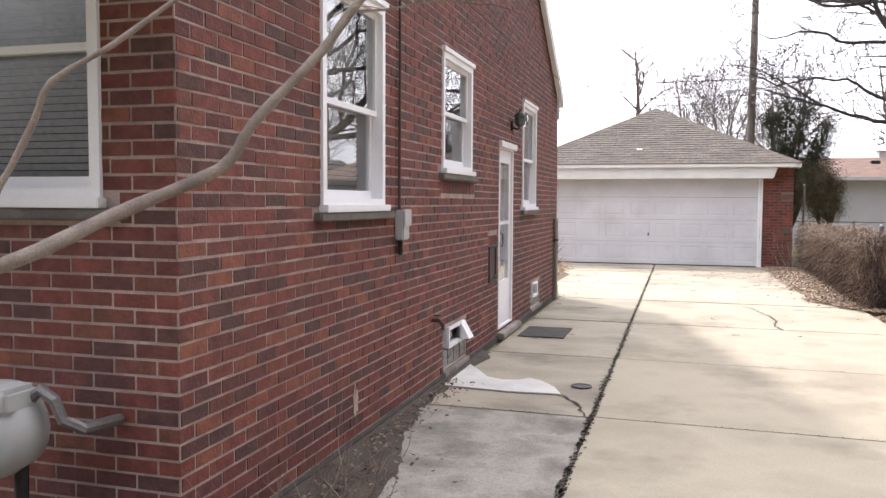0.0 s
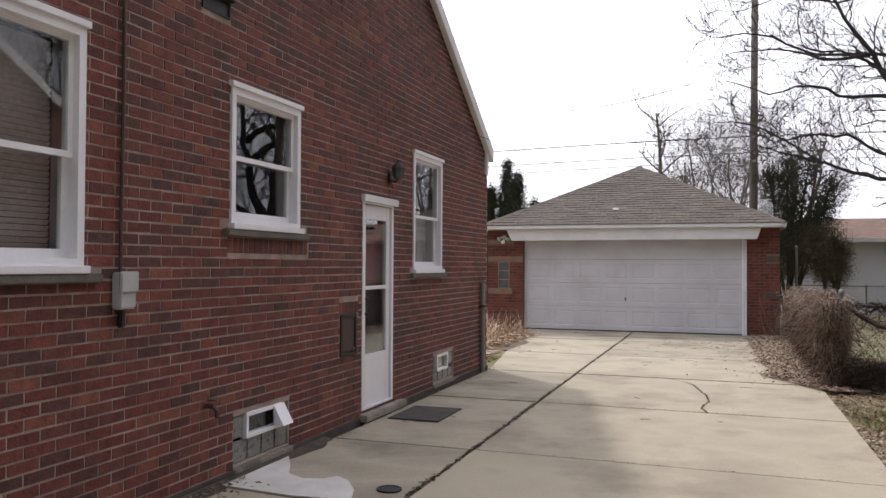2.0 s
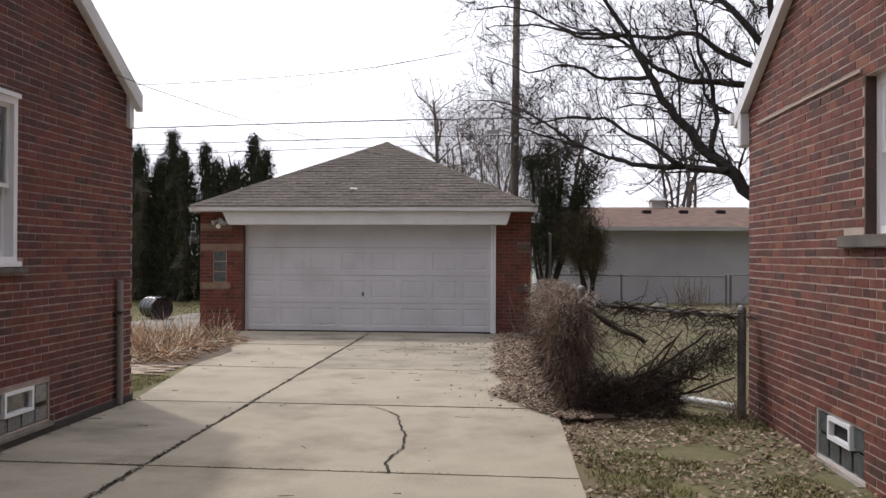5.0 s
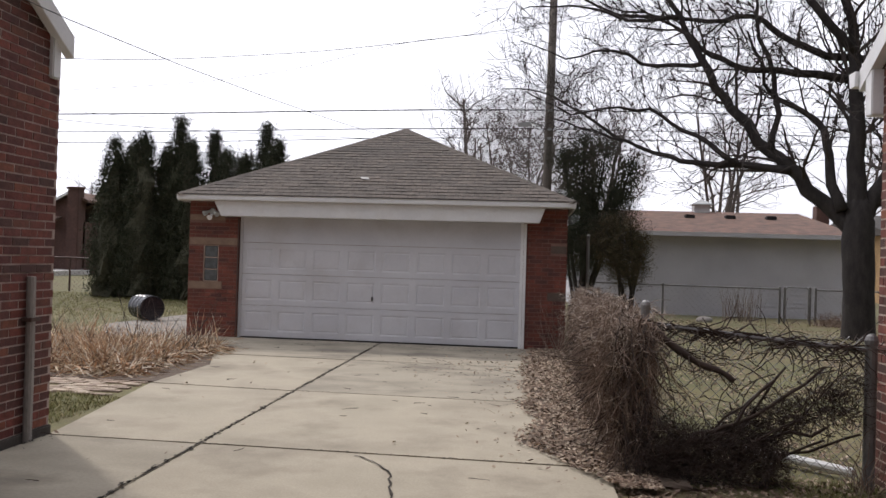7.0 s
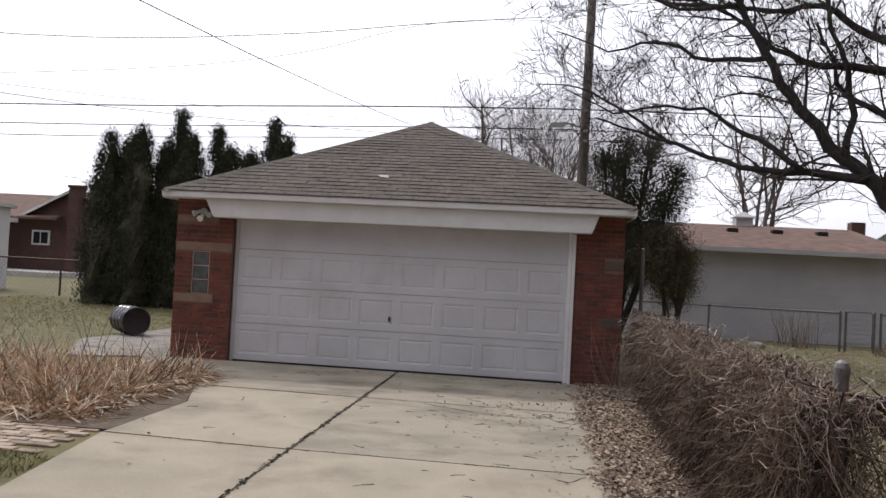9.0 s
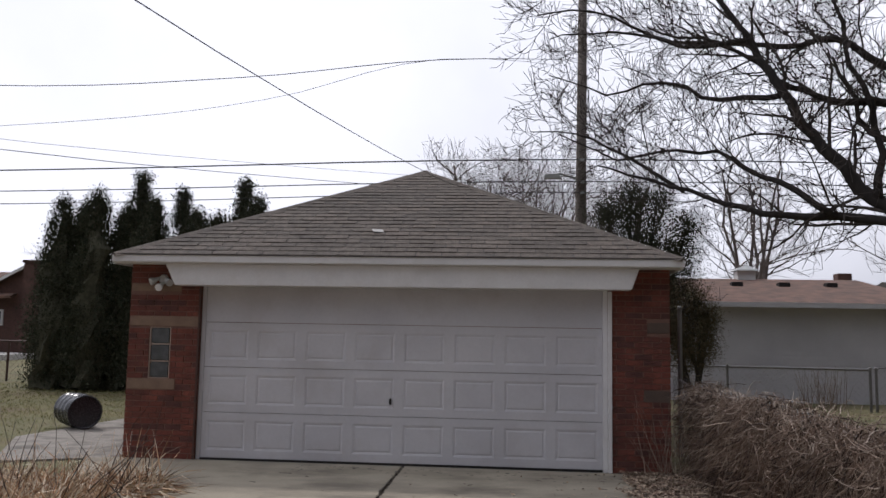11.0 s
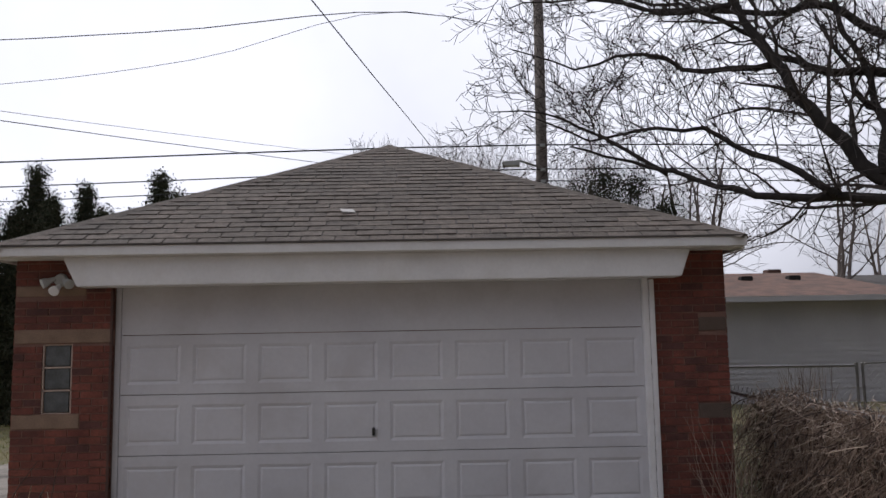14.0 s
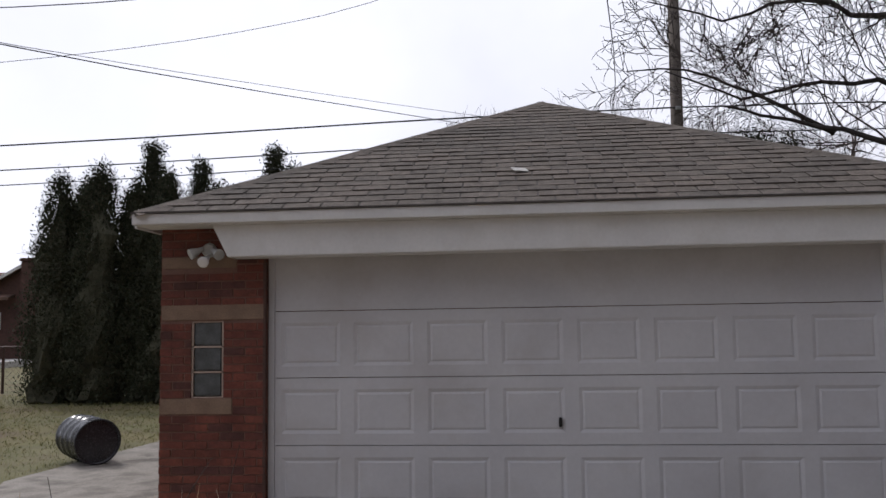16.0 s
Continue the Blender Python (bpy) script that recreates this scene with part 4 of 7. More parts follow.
def shingle_face(a, b, top_a, top_b, single, seed):
    """Rows of tabs on a roof face from eave a-b up to top_a-top_b."""
    r = random.Random(seed)
    a, b, ta, tb = Vector(a), Vector(b), Vector(top_a), Vector(top_b)
    along = (b - a).normalized()
    mid = (a + b) / 2
    up = ((ta + tb) / 2 - mid)
    up = up - along * up.dot(along)
    length = up.length
    up = up.normalized()
    nrm = along.cross(up).normalized()
    if nrm.z < 0:
        nrm = -nrm
    rows, tab = int(length / 0.142), 0.305
    soup, count = Soup(), 0
    shapes = {}
    for k in range(rows):
        s = k * 0.142
        f = s / length
        e0, e1 = a.lerp(ta, f), b.lerp(tb, f)
        lo, hi = (e0 - a).dot(along) - 0.01, (e1 - a).dot(along) + 0.01
        g = min(1.0, (s + 0.16) / length)
        top_lo, top_hi = (a.lerp(ta, g) - a).dot(along), (b.lerp(tb, g) - a).dot(along)
        u = -(k * 0.153 % tab) - tab + r.uniform(-0.02, 0.02)
        while u < hi:
            x0, x1 = max(u + 0.0075, lo), min(u + tab - 0.0075, hi)
            if x1 - x0 > 0.03:
                j = r.uniform(-0.008, 0.008)
                lift = r.uniform(0.010, 0.018)
                q = [a + along * x + up * (s + h) + nrm * o for x, h, o in ((x0, j, lift), (x1, j, lift), (max(min(x1, top_hi), top_lo), 0.16, 0.004), (min(max(x0, top_lo), top_hi), 0.16, 0.004), (x0, j, 0.001), (x1, j, 0.001))]
                if single and x1 - x0 > tab - 0.017 and x0 > top_lo and x1 < top_hi and count < 290:
                    key = r.randrange(6)
                    if key not in shapes:
                        bmm = bmesh.new()
                        cen = a + along * ((x0 + x1) / 2) + up * s
                        v = [bmm.verts.new(w - cen) for w in q]
                        for fc in ((0, 1, 2, 3), (4, 5, 1, 0), (0, 3, 4), (1, 5, 2)):
                            bmm.faces.new([v[i] for i in fc])
                        shapes[key] = mesh_of(bmm, "shingle", m_shingle)
                    o = new("shingle", shapes[key])
                    o.location = a + along * ((x0 + x1) / 2) + up * s
                    hang(o, roof)
                    count += 1
                else:
                    i = len(soup.v)
                    soup.v += [tuple(w) for w in q]
                    soup.f += [(i, i + 1, i + 2, i + 3), (i + 4, i + 5, i + 1, i)]
            u += tab
    if soup.f:
        soup.ob("shingle_covering", m_shingle, roof, "overlapping rows of shingle tabs", kind="stuff")


E0, E1, E2, E3 = (RX0, RY0, RZ0), (RX1, RY0, RZ0), (RX1, RY1, RZ0), (RX0, RY1, RZ0)
shingle_face(E0, E1, PK, PK, True, 1)
shingle_face(E3, E0, PK2, PK, False, 2)
shingle_face(E1, E2, PK, PK2, False, 3)
rng = random.Random(8)
for e in (E0, E1):
    e = Vector(e)
    k = 22
    for i in range(k):
        q0, q1 = e.lerp(PK, i / k), e.lerp(PK, (i + 1.15) / k)
        bm = bmesh.new()
        dd = (q1 - q0).normalized()
        sd = dd.cross(Vector((0, 0, 1))).normalized()
        v = [bm.verts.new(w) for w in (q0 + sd * 0.11 - Vector((0, 0, 0.026)), q0 + Vector((0, 0, 0.023)), q0 - sd * 0.11 - Vector((0, 0, 0.026)), q1 + sd * 0.11 - Vector((0, 0, 0.035)), q1 + Vector((0, 0, 0.0215)), q1 - sd * 0.11 - Vector((0, 0, 0.035)))]
        bm.faces.new((v[0], v[1], v[4], v[3]))
        bm.faces.new((v[1], v[2], v[5], v[4]))
        bm.faces.new((v[0], v[2], v[1])) if i == 0 else None
        part("hip_shingle", bm, m_shingle, roof)
bm = boxes((-0.07, 0.07, -0.045, 0.045, 0.0, 0.008), bevel=0.003)
chip = part("loose_shingle", bm, m_patch, roof, "curled pale scrap of shingle")
chip.matrix_basis = pose(-0.72, 21.45, 2.82, 28, 0, 25)

part("fascia", boxes((RX0 - 0.01, RX1 + 0.01, RY0 - 0.015, RY0 + 0.03, 2.338, 2.425), bevel=0.006), m_white, garage, "white painted fascia board")
for x in (RX0, RX1 - 0.02):
    part("side_fascia", boxes((x - 0.008, x + 0.022, RY0 + 0.031, RY1, 2.315, 2.42), bevel=0.005), m_white, garage)
# Dark strip added to draw the dark line under the shingle edge.
part("eave_dark_strip", boxes((RX0 - 0.015, RX1 + 0.015, RY0 - 0.028, RY0 + 0.02, 2.426, 2.44)), m_darkroof, garage, "dark strip under the first shingles")
part("soffit", boxes((RX0 + 0.02, RX1 - 0.02, RY0 + 0.03, GY - 0.01, 2.33, 2.345)), m_white, garage)
bm = bmesh.new()
prism(bm, [(-3.18, 20.79, 2.33), (-3.05, 20.79, 2.07), (2.33, 20.79, 2.08), (2.42, 20.79, 2.33)], (0, 0.225, 0))
bmesh.ops.bevel(bm, geom=bm.edges[:], offset=0.008, segments=2, affect="EDGES")
part("valance", bm, m_white, garage, "white boxed valance over the garage door")

gd = part("garage_door", boxes((DX1 - 0.05, DX1, -0.1, 0.014, 0.0, DZ), (DX0 + 0.05, DX1 - 0.05, -0.1, 0.0, DZ - 0.03, DZ), m=G, bevel=0.004), m_white, garage, "white panelled overhead garage door, closed")
part("jamb", boxes((DX0, DX0 + 0.05, -0.1, -0.045, 0.0, DZ), m=G, bevel=0.003), m_door, gd)
PW = (DX1 - DX0 - 0.10) / 8
for r in range(4):
    z0, z1 = 0.022 + r * 0.54, 0.022 + (r + 1) * 0.54 - 0.006
    bm = bmesh.new()
    us = [DX0 + 0.052] + [v for k in range(8) for v in (DX0 + 0.05 + k * PW + 0.055, DX0 + 0.05 + (k + 1) * PW - 0.055)] + [DX1 - 0.052]
    flat = r == 3
    wall_cells(bm, us if not flat else [us[0], us[-1]], [z0, z0 + 0.09, z1 - 0.09, z1] if not flat else [z0, z1], (lambda u, z: True) if flat else (lambda u, z, z0=z0, z1=z1, us=us: not (z0 + 0.09 < z < z1 - 0.09 and any(us[i] < u < us[i + 1] for i in range(1, 17, 2)))), -0.10, -0.058, G)
    sec = part("door_section", bm, m_door, gd)
    if not flat:
        for k in range(8):
            a, b = us[1 + 2 * k], us[2 + 2 * k]
            bm = bmesh.new()
            box(bm, a, b, -0.085, -0.067, z0 + 0.09, z1 - 0.09, m=G)
            fr = [(a, z0 + 0.09), (b, z0 + 0.09), (b, z1 - 0.09), (a, z1 - 0.09)]
            i1 = [(a + 0.028, z0 + 0.118), (b - 0.028, z0 + 0.118), (b - 0.028, z1 - 0.118), (a + 0.028, z1 - 0.118)]
            i2 = [(a + 0.045, z0 + 0.135), (b - 0.045, z0 + 0.135), (b - 0.045, z1 - 0.135), (a + 0.045, z1 - 0.135)]
            rg = [[bm.verts.new(G @ Vector((u, dd, z))) for u, z in loop] for loop, dd in ((fr, -0.058), (i1, -0.0655), (i2, -0.0605))]
            for q0, q1 in zip(rg, rg[1:]):
                for i in range(4):
                    bm.faces.new((q0[i], q0[(i + 1) % 4], q1[(i + 1) % 4], q1[i]))
            bm.faces.new(rg[2])
            part("panel", bm, m_door, sec)
part("lock_handle", boxes((-0.468, -0.442, -0.06, -0.03, 0.70, 0.775), m=G, bevel=0.006), m_black, gd, "small black lock handle")
part("weather_strip", boxes((DX0 + 0.02, DX1 - 0.02, -0.09, -0.05, -0.004, 0.02), m=G), m_black, gd)
part("track_trim", boxes((DX1 + 0.003, DX1 + 0.05, -0.02, 0.03, 0.0, 2.07), m=G, bevel=0.005), m_white, gd, "peeling white door trim")
part("track_trim", boxes((DX0 - 0.03, DX0 - 0.002, -0.02, 0.012, 0.0, 2.07), m=G, bevel=0.005), m_brown, gd)

flood = thing("flood_light", (-3.28, GY - 0.05, 2.12), "twin flood light under the garage eave", "flood light")
FL = Matrix.Translation((-3.28, GY, 2.15))
bm = bmesh.new()
lathe(bm, [(0.06, 0.0), (0.06, 0.02), (0.045, 0.04)], 14, FL @ pose(0, -0.008, 0, 90, 0, 0))
part("base", bm, m_greybox, flood)
for s, dz in ((-1, -0.02), (1, -0.03), (0, -0.09)):
    bm = bmesh.new()
    lathe(bm, [(0.02, 0.0), (0.024, 0.04), (0.043, 0.095), (0.046, 0.12), (0.032, 0.124)], 14, FL @ pose(s * 0.04, -0.05, dz + 0.03, 115, 0, s * 50))
    part("lamp_head", bm, m_vinyl if s == 0 else m_greybox, flood)

# the neighbour's house
NX, NY0, NY1, NE, NR = 4.68, 3.40, 13.62, 3.02, 6.0
nb = thing("neighbour_house", (8.5, 8.5, 0), "orange-red brick neighbouring house with gabled side and white trim", "house")
N = side(NX, -1)
NW = (10.17, 11.09, 1.66, 2.72)
NB = (11.08, 11.93, -0.02, 0.36)
nmid = (NY0 + NY1) / 2
ns = (NR - NE) / (nmid - NY0)
nw = wall("wall", nb, NY0, NY1, -0.12, NE, [NW, NB], N, m_mortar_n, label="orange-red brick side wall with pale mortar")
bm = bmesh.new()
prism(bm, [(NY0, 0, NE), (NY1, 0, NE), (nmid, 0, NR)], (0, -0.22, 0), N)
part("gable", bm, m_mortar_n, nb)
rng = random.Random(41)
one, many = lay_bricks(rng, NY0, NY1, -0.12, NR, [NW, NB, (NW[0] - 0.1, NW[1] + 0.33, NW[2] - 0.09, NW[2]), (NB[0] - 0.02, NB[1] + 0.02, NB[2] - 0.09, NB[2])], lambda z: (NY0 + max(0, (z - NE) / ns), NY1 - max(0, (z - NE) / ns)), lambda u, z: 11.0 < u < 13.6 and 0.5 < z < 1.9)
place_bricks(nw, one, many, N, m_brick_n, seed=42)
part("mortar_ledge", boxes((NW[1] + 0.02, 13.32, -0.01, 0.02, 2.752, 2.775), m=N, bevel=0.004), m_mortar_n, nb, "pale raised mortar line")
W = part("window", ring(NW[0], NW[1], NW[2], NW[3], 0.06, -0.14, -0.075, N), m_vinyl, nb, "recessed white double-hung window with drawn shade")
zm = 2.22
# Brown liner strips added to darken the sides of the window recess.
for u0, u1 in ((NW[0] + 0.002, NW[0] + 0.012), (NW[1] - 0.012, NW[1] - 0.002)):
    part("dark_reveal", boxes((u0, u1, -0.074, -0.004, NW[2] + 0.002, NW[3] - 0.002), m=N), m_brown, W)
part("upper_sash", ring(NW[0] + 0.06, NW[1] - 0.06, zm - 0.02, NW[3] - 0.06, 0.04, -0.125, -0.09, N, 0.003), m_vinyl, W)
part("lower_sash", ring(NW[0] + 0.06, NW[1] - 0.06, NW[2] + 0.06, zm + 0.02, 0.04, -0.16, -0.127, N, 0.003), m_vinyl, W)
for a, b, dd in ((zm + 0.02, NW[3] - 0.1, -0.108), (NW[2] + 0.1, zm - 0.02, -0.145)):
    part("pane", boxes((NW[0] + 0.1, NW[1] - 0.1, dd - 0.003, dd + 0.003, a, b), m=N), m_glass, W).visible_shadow = False
part("roller_shade", boxes((NW[0] + 0.07, NW[1] - 0.07, -0.22, -0.21, NW[2], NW[3]), m=N), m_curtain, W, "pale grey shade behind the glass")
part("stone_sill", boxes((NW[0] - 0.1, NW[1] + 0.33, -0.14, 0.05, NW[2] - 0.09, NW[2] - 0.003), m=N, bevel=0.008), m_stone, W)
gb = part("glass_block_window", ring(NB[0], NB[1], NB[2], NB[3], 0.02, -0.11, -0.01, N, 0.003), m_patch, nb, "glass block basement window with a vent")
for i in range(4):
    for j in range(2):
        u0, z0 = NB[0] + 0.02 + i * 0.2025, NB[2] + 0.02 + j * 0.17
        if j == 1 and i in (1, 2):
            continue
        part("glass_block", boxes((u0 + 0.006, u0 + 0.197, -0.09, -0.015, z0 + 0.006, z0 + 0.164), m=N, bevel=0.014), m_gblock, gb)
part("vent_frame", ring(11.29, 11.68, 0.165, 0.335, 0.03, -0.06, 0.012, N, 0.004), m_vinyl, gb)
part("vent_pane", boxes((11.32, 11.65, -0.04, -0.03, 0.19, 0.31), m=N), m_unlit, gb)
part("sill", boxes((NB[0] - 0.02, NB[1] + 0.02, -0.1, 0.06, NB[2] - 0.09, NB[2] - 0.003), m=N, bevel=0.012), m_conc_old, gb)
for nm, a in (("back_wall", (NX + 0.005, 12.5, NY1 - 0.22, NY1, -0.12, NE)), ("front_wall", (NX + 0.005, 12.5, NY0, NY0 + 0.22, -0.12, NE)), ("far_wall", (12.5, 12.72, NY0, NY1, -0.12, NE)), ("room_floor", (NX + 0.23, 12.5, NY0 + 0.3, NY1 - 0.3, 0.4, 0.45)), ("attic_floor", (NX + 0.23, 12.5, NY0 + 0.3, NY1 - 0.3, NE - 0.1, NE - 0.02))):
    part(nm, boxes(a), m_mortar_n if nm.endswith("_wall") else m_unlit, nb)
bm = bmesh.new()
for s in (-1, 1):
    e, ez = nmid + s * (nmid - NY0 + 0.22), NE - ns * 0.22 + 0.06
    prism(bm, [(NX - 0.05, e, ez), (NX - 0.05, nmid, NR + 0.06), (NX - 0.05, nmid, NR + 0.09), (NX - 0.05, e, ez + 0.03)], (8.3, 0, 0))
part("roof", bm, m_darkroof, nb)
for s in (-1, 1):
    e, ez = nmid + s * (nmid - NY0 + 0.22), NE - ns * 0.22
    bm = bmesh.new()
    prism(bm, [(NX - 0.09, e, ez - 0.09), (NX - 0.09, nmid, NR - 0.09), (NX - 0.09, nmid, NR + 0.075), (NX - 0.09, e, ez + 0.065)], (0.075, 0, 0))
    part("rake_board", bm, m_white, nb)
    part("eave_return", boxes((NX - 0.085, NX + 0.35, min(e - s * 0.10, e - s * 0.215), max(e - s * 0.10, e - s * 0.215), ez - 0.30, ez + 0.03), bevel=0.008), m_white, nb)
    bm = bmesh.new()
    g = e + s * 0.06
    prism(bm, [(NX - 0.12, g - 0.06, ez + 0.06), (NX - 0.12, g - 0.05, ez - 0.05), (NX - 0.12, g + 0.04, ez - 0.05), (NX - 0.12, g + 0.06, ez + 0.06)], (8.3, 0, 0))
    part("gutter", bm, m_white, nb)

# white garage and fence beyond
wg = thing("white_outbuilding", (8, 35, 0), "long white sided outbuilding with low brown hipped roof", "outbuilding")
part("body", boxes((3.6, 11.6, 33.02, 42.6, -0.15, 2.48)), m_siding, wg)
for k in range(20):
    z = -0.12 + k * 0.127
    bm = bmesh.new()
    prism(bm, [(3.58, 33.02, z), (3.58, 33.006, z), (3.58, 33.018, z + 0.127)], (8.04, 0, 0))
    part("siding_board", bm, m_siding, wg)
bm = bmesh.new()
r = [bm.verts.new(v) for v in ((3.2, 32.7, 2.46), (11.95, 32.7, 2.46), (11.95, 43, 2.46), (3.2, 43, 2.46), (4.6, 37.9, 3.42), (11.75, 37.9, 3.42), (3.2, 32.7, 2.40), (11.95, 32.7, 2.40), (11.95, 43, 2.40), (3.2, 43, 2.40))]
for f in ((0, 1, 5, 4), (1, 2, 5), (2, 3, 4, 5), (3, 0, 4), (0, 6, 7, 1), (1, 7, 8, 2), (6, 9, 8, 7), (3, 9, 6, 0)):
    bm.faces.new([r[i] for i in f])
part("roof", bm, m_brownroof, wg, "low brown shingle roof")
part("eave_trim", boxes((3.2, 11.95, 32.67, 32.70, 2.34, 2.47)), m_siding, wg)
cup = part("cupola", boxes((8.05, 8.6, 37.65, 38.2, 3.3, 3.66), bevel=0.01), m_white, wg, "small white roof cupola")
bm = bmesh.new()
lathe(bm, [(0.52, 3.66), (0.48, 3.70), (0.03, 3.88)], 4, Matrix.Translation((8.33, 37.9, 0)) @ pose(0, 0, 0, 0, 0, 45))
part("cupola_roof", bm, m_greybox, cup)
for x in (7.6, 8.95, 10.3):
    part("roof_vent", boxes((x - 0.16, x + 0.16, 36.0, 36.3, 3.05, 3.2), bevel=0.02), m_black, wg)
# trees
def bend_line(start, way, length, rng, segs=5, wobble=0.18, lift=0.0):
    pts, p, d = [start.copy()], start.copy(), way.normalized()
    for i in range(segs):
        d = (d + Vector((rng.uniform(-1, 1), rng.uniform(-1, 1), rng.uniform(-1, 1) + lift)) * wobble).normalized()
        p = p + d * (length / segs)
        pts.append(p.copy())
    return pts


def twigs(soup, line, r_here, rng, level, reach, every, min_r, lift=0.15, wide=0.0):
    """Side branches along a limb, and on them again."""
    total = sum((b - a).length for a, b in zip(line, line[1:]))
    k = max(1, int(total / every))
    for i in range(k):
        f = 0.18 + 0.82 * (i + rng.random()) / k
        q = f * (len(line) - 1)
        j = min(int(q), len(line) - 2)
        p = line[j].lerp(line[j + 1], q - j)
        along = (line[j + 1] - line[j]).normalized()
        out = Vector((rng.uniform(-1, 1), rng.uniform(-1, 1), rng.uniform(-0.7, 1)))
        way = along * rng.uniform(0.6, 1.2) * (1 - 0.5 * wide) + (out - along * out.dot(along)).normalized() * rng.uniform(0.45, 0.95) * (1 + 0.7 * wide) + Vector((0, 0, lift))
        ln = reach * rng.uniform(0.45, 1.1) * (1.1 - 0.55 * f)
        r = max(min_r, r_here * 0.5 * (1.1 - 0.6 * f))
        sub = bend_line(p, way, ln, rng, 6 if level > 1 else 5, 0.25, 0.10)
        soup.twig(sub, r, max(min_r * 0.7, r * 0.35), 4 if r > 0.02 else 3)
        if level > 1:
            twigs(soup, sub, r, rng, level - 1, reach * 0.52, every * 0.62, min_r, lift, wide * 0.7)


def smooth(pts, k=3):
    """Rounds a polyline by Catmull-Rom."""
    out = []
    for i in range(len(pts) - 1):
        a, b, c, d = pts[max(i - 1, 0)], pts[i], pts[i + 1], pts[min(i + 2, len(pts) - 1)]
        for s in range(k):
            t = s / k
            out.append(0.5 * ((2 * b) + (c - a) * t + (2 * a - 5 * b + 4 * c - d) * t * t + (3 * b - a - 3 * c + d) * t ** 3))
    return out + [pts[-1]]


rng = random.Random(77)
tree = thing("bare_tree", (9.35, 26.1, -0.05), "large bare dark-barked tree with wide spreading limbs on the lawn", "tree")
bm = bmesh.new()
tube(bm, smooth([Vector(p) for p in ((9.36, 26.1, -0.1), (9.34, 26.05, 0.15), (9.30, 26.0, 1.0), (9.27, 26.0, 1.9), (9.27, 26.0, 2.5), (9.26, 26.05, 3.0))]), [0.44, 0.385, 0.355, 0.34, 0.33, 0.325, 0.32, 0.32, 0.32, 0.325, 0.325, 0.32, 0.31, 0.28, 0.25, 0.2], 16)
for v in bm.verts:
    v.co += Vector((noise.noise(v.co * 5), noise.noise(v.co * 5 + Vector((7, 0, 0))), 0)) * 0.03
part("trunk", bm, m_bark, tree, "thick dark furrowed trunk", True)
twig_soup = Soup()


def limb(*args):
    """One main limb through points fitted along the camera's view rays, with its thick and thin radius, and the twigs
    on it.
    """
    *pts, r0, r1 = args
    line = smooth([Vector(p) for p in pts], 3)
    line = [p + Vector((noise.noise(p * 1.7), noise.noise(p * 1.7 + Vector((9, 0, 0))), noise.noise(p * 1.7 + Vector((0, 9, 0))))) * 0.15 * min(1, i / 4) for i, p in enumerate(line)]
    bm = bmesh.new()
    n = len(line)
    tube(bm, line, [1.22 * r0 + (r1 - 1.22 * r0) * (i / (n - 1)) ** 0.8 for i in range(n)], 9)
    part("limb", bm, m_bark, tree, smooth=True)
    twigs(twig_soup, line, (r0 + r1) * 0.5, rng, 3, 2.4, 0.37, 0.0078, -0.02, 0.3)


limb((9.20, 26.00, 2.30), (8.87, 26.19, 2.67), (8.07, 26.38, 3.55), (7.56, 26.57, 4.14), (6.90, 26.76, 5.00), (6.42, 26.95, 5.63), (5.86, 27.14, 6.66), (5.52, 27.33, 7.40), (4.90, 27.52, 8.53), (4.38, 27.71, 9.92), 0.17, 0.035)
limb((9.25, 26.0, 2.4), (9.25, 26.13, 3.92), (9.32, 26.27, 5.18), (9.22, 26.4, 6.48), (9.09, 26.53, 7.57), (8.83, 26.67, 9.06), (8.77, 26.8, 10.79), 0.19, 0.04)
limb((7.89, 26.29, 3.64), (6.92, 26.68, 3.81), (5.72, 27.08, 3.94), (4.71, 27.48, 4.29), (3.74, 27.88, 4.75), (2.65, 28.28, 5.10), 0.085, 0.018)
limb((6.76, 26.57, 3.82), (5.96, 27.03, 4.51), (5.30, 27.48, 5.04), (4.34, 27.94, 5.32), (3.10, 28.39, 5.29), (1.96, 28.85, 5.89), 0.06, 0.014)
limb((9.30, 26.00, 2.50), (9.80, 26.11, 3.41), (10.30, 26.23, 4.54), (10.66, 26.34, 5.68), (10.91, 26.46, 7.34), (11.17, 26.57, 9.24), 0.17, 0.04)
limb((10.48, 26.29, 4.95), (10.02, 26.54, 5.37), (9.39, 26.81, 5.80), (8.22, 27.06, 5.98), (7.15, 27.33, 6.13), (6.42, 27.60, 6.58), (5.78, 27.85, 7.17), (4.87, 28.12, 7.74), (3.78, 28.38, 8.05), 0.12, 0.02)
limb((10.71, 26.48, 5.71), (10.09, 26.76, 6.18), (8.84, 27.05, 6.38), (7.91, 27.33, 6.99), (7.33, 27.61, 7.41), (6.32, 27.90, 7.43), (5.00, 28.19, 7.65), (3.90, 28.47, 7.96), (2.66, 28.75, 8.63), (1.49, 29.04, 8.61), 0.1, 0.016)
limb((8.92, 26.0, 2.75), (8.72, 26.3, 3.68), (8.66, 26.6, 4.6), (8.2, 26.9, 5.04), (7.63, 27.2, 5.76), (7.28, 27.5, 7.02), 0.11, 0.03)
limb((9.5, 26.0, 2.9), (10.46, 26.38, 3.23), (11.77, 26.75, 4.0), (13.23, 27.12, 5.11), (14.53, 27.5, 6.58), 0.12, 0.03)
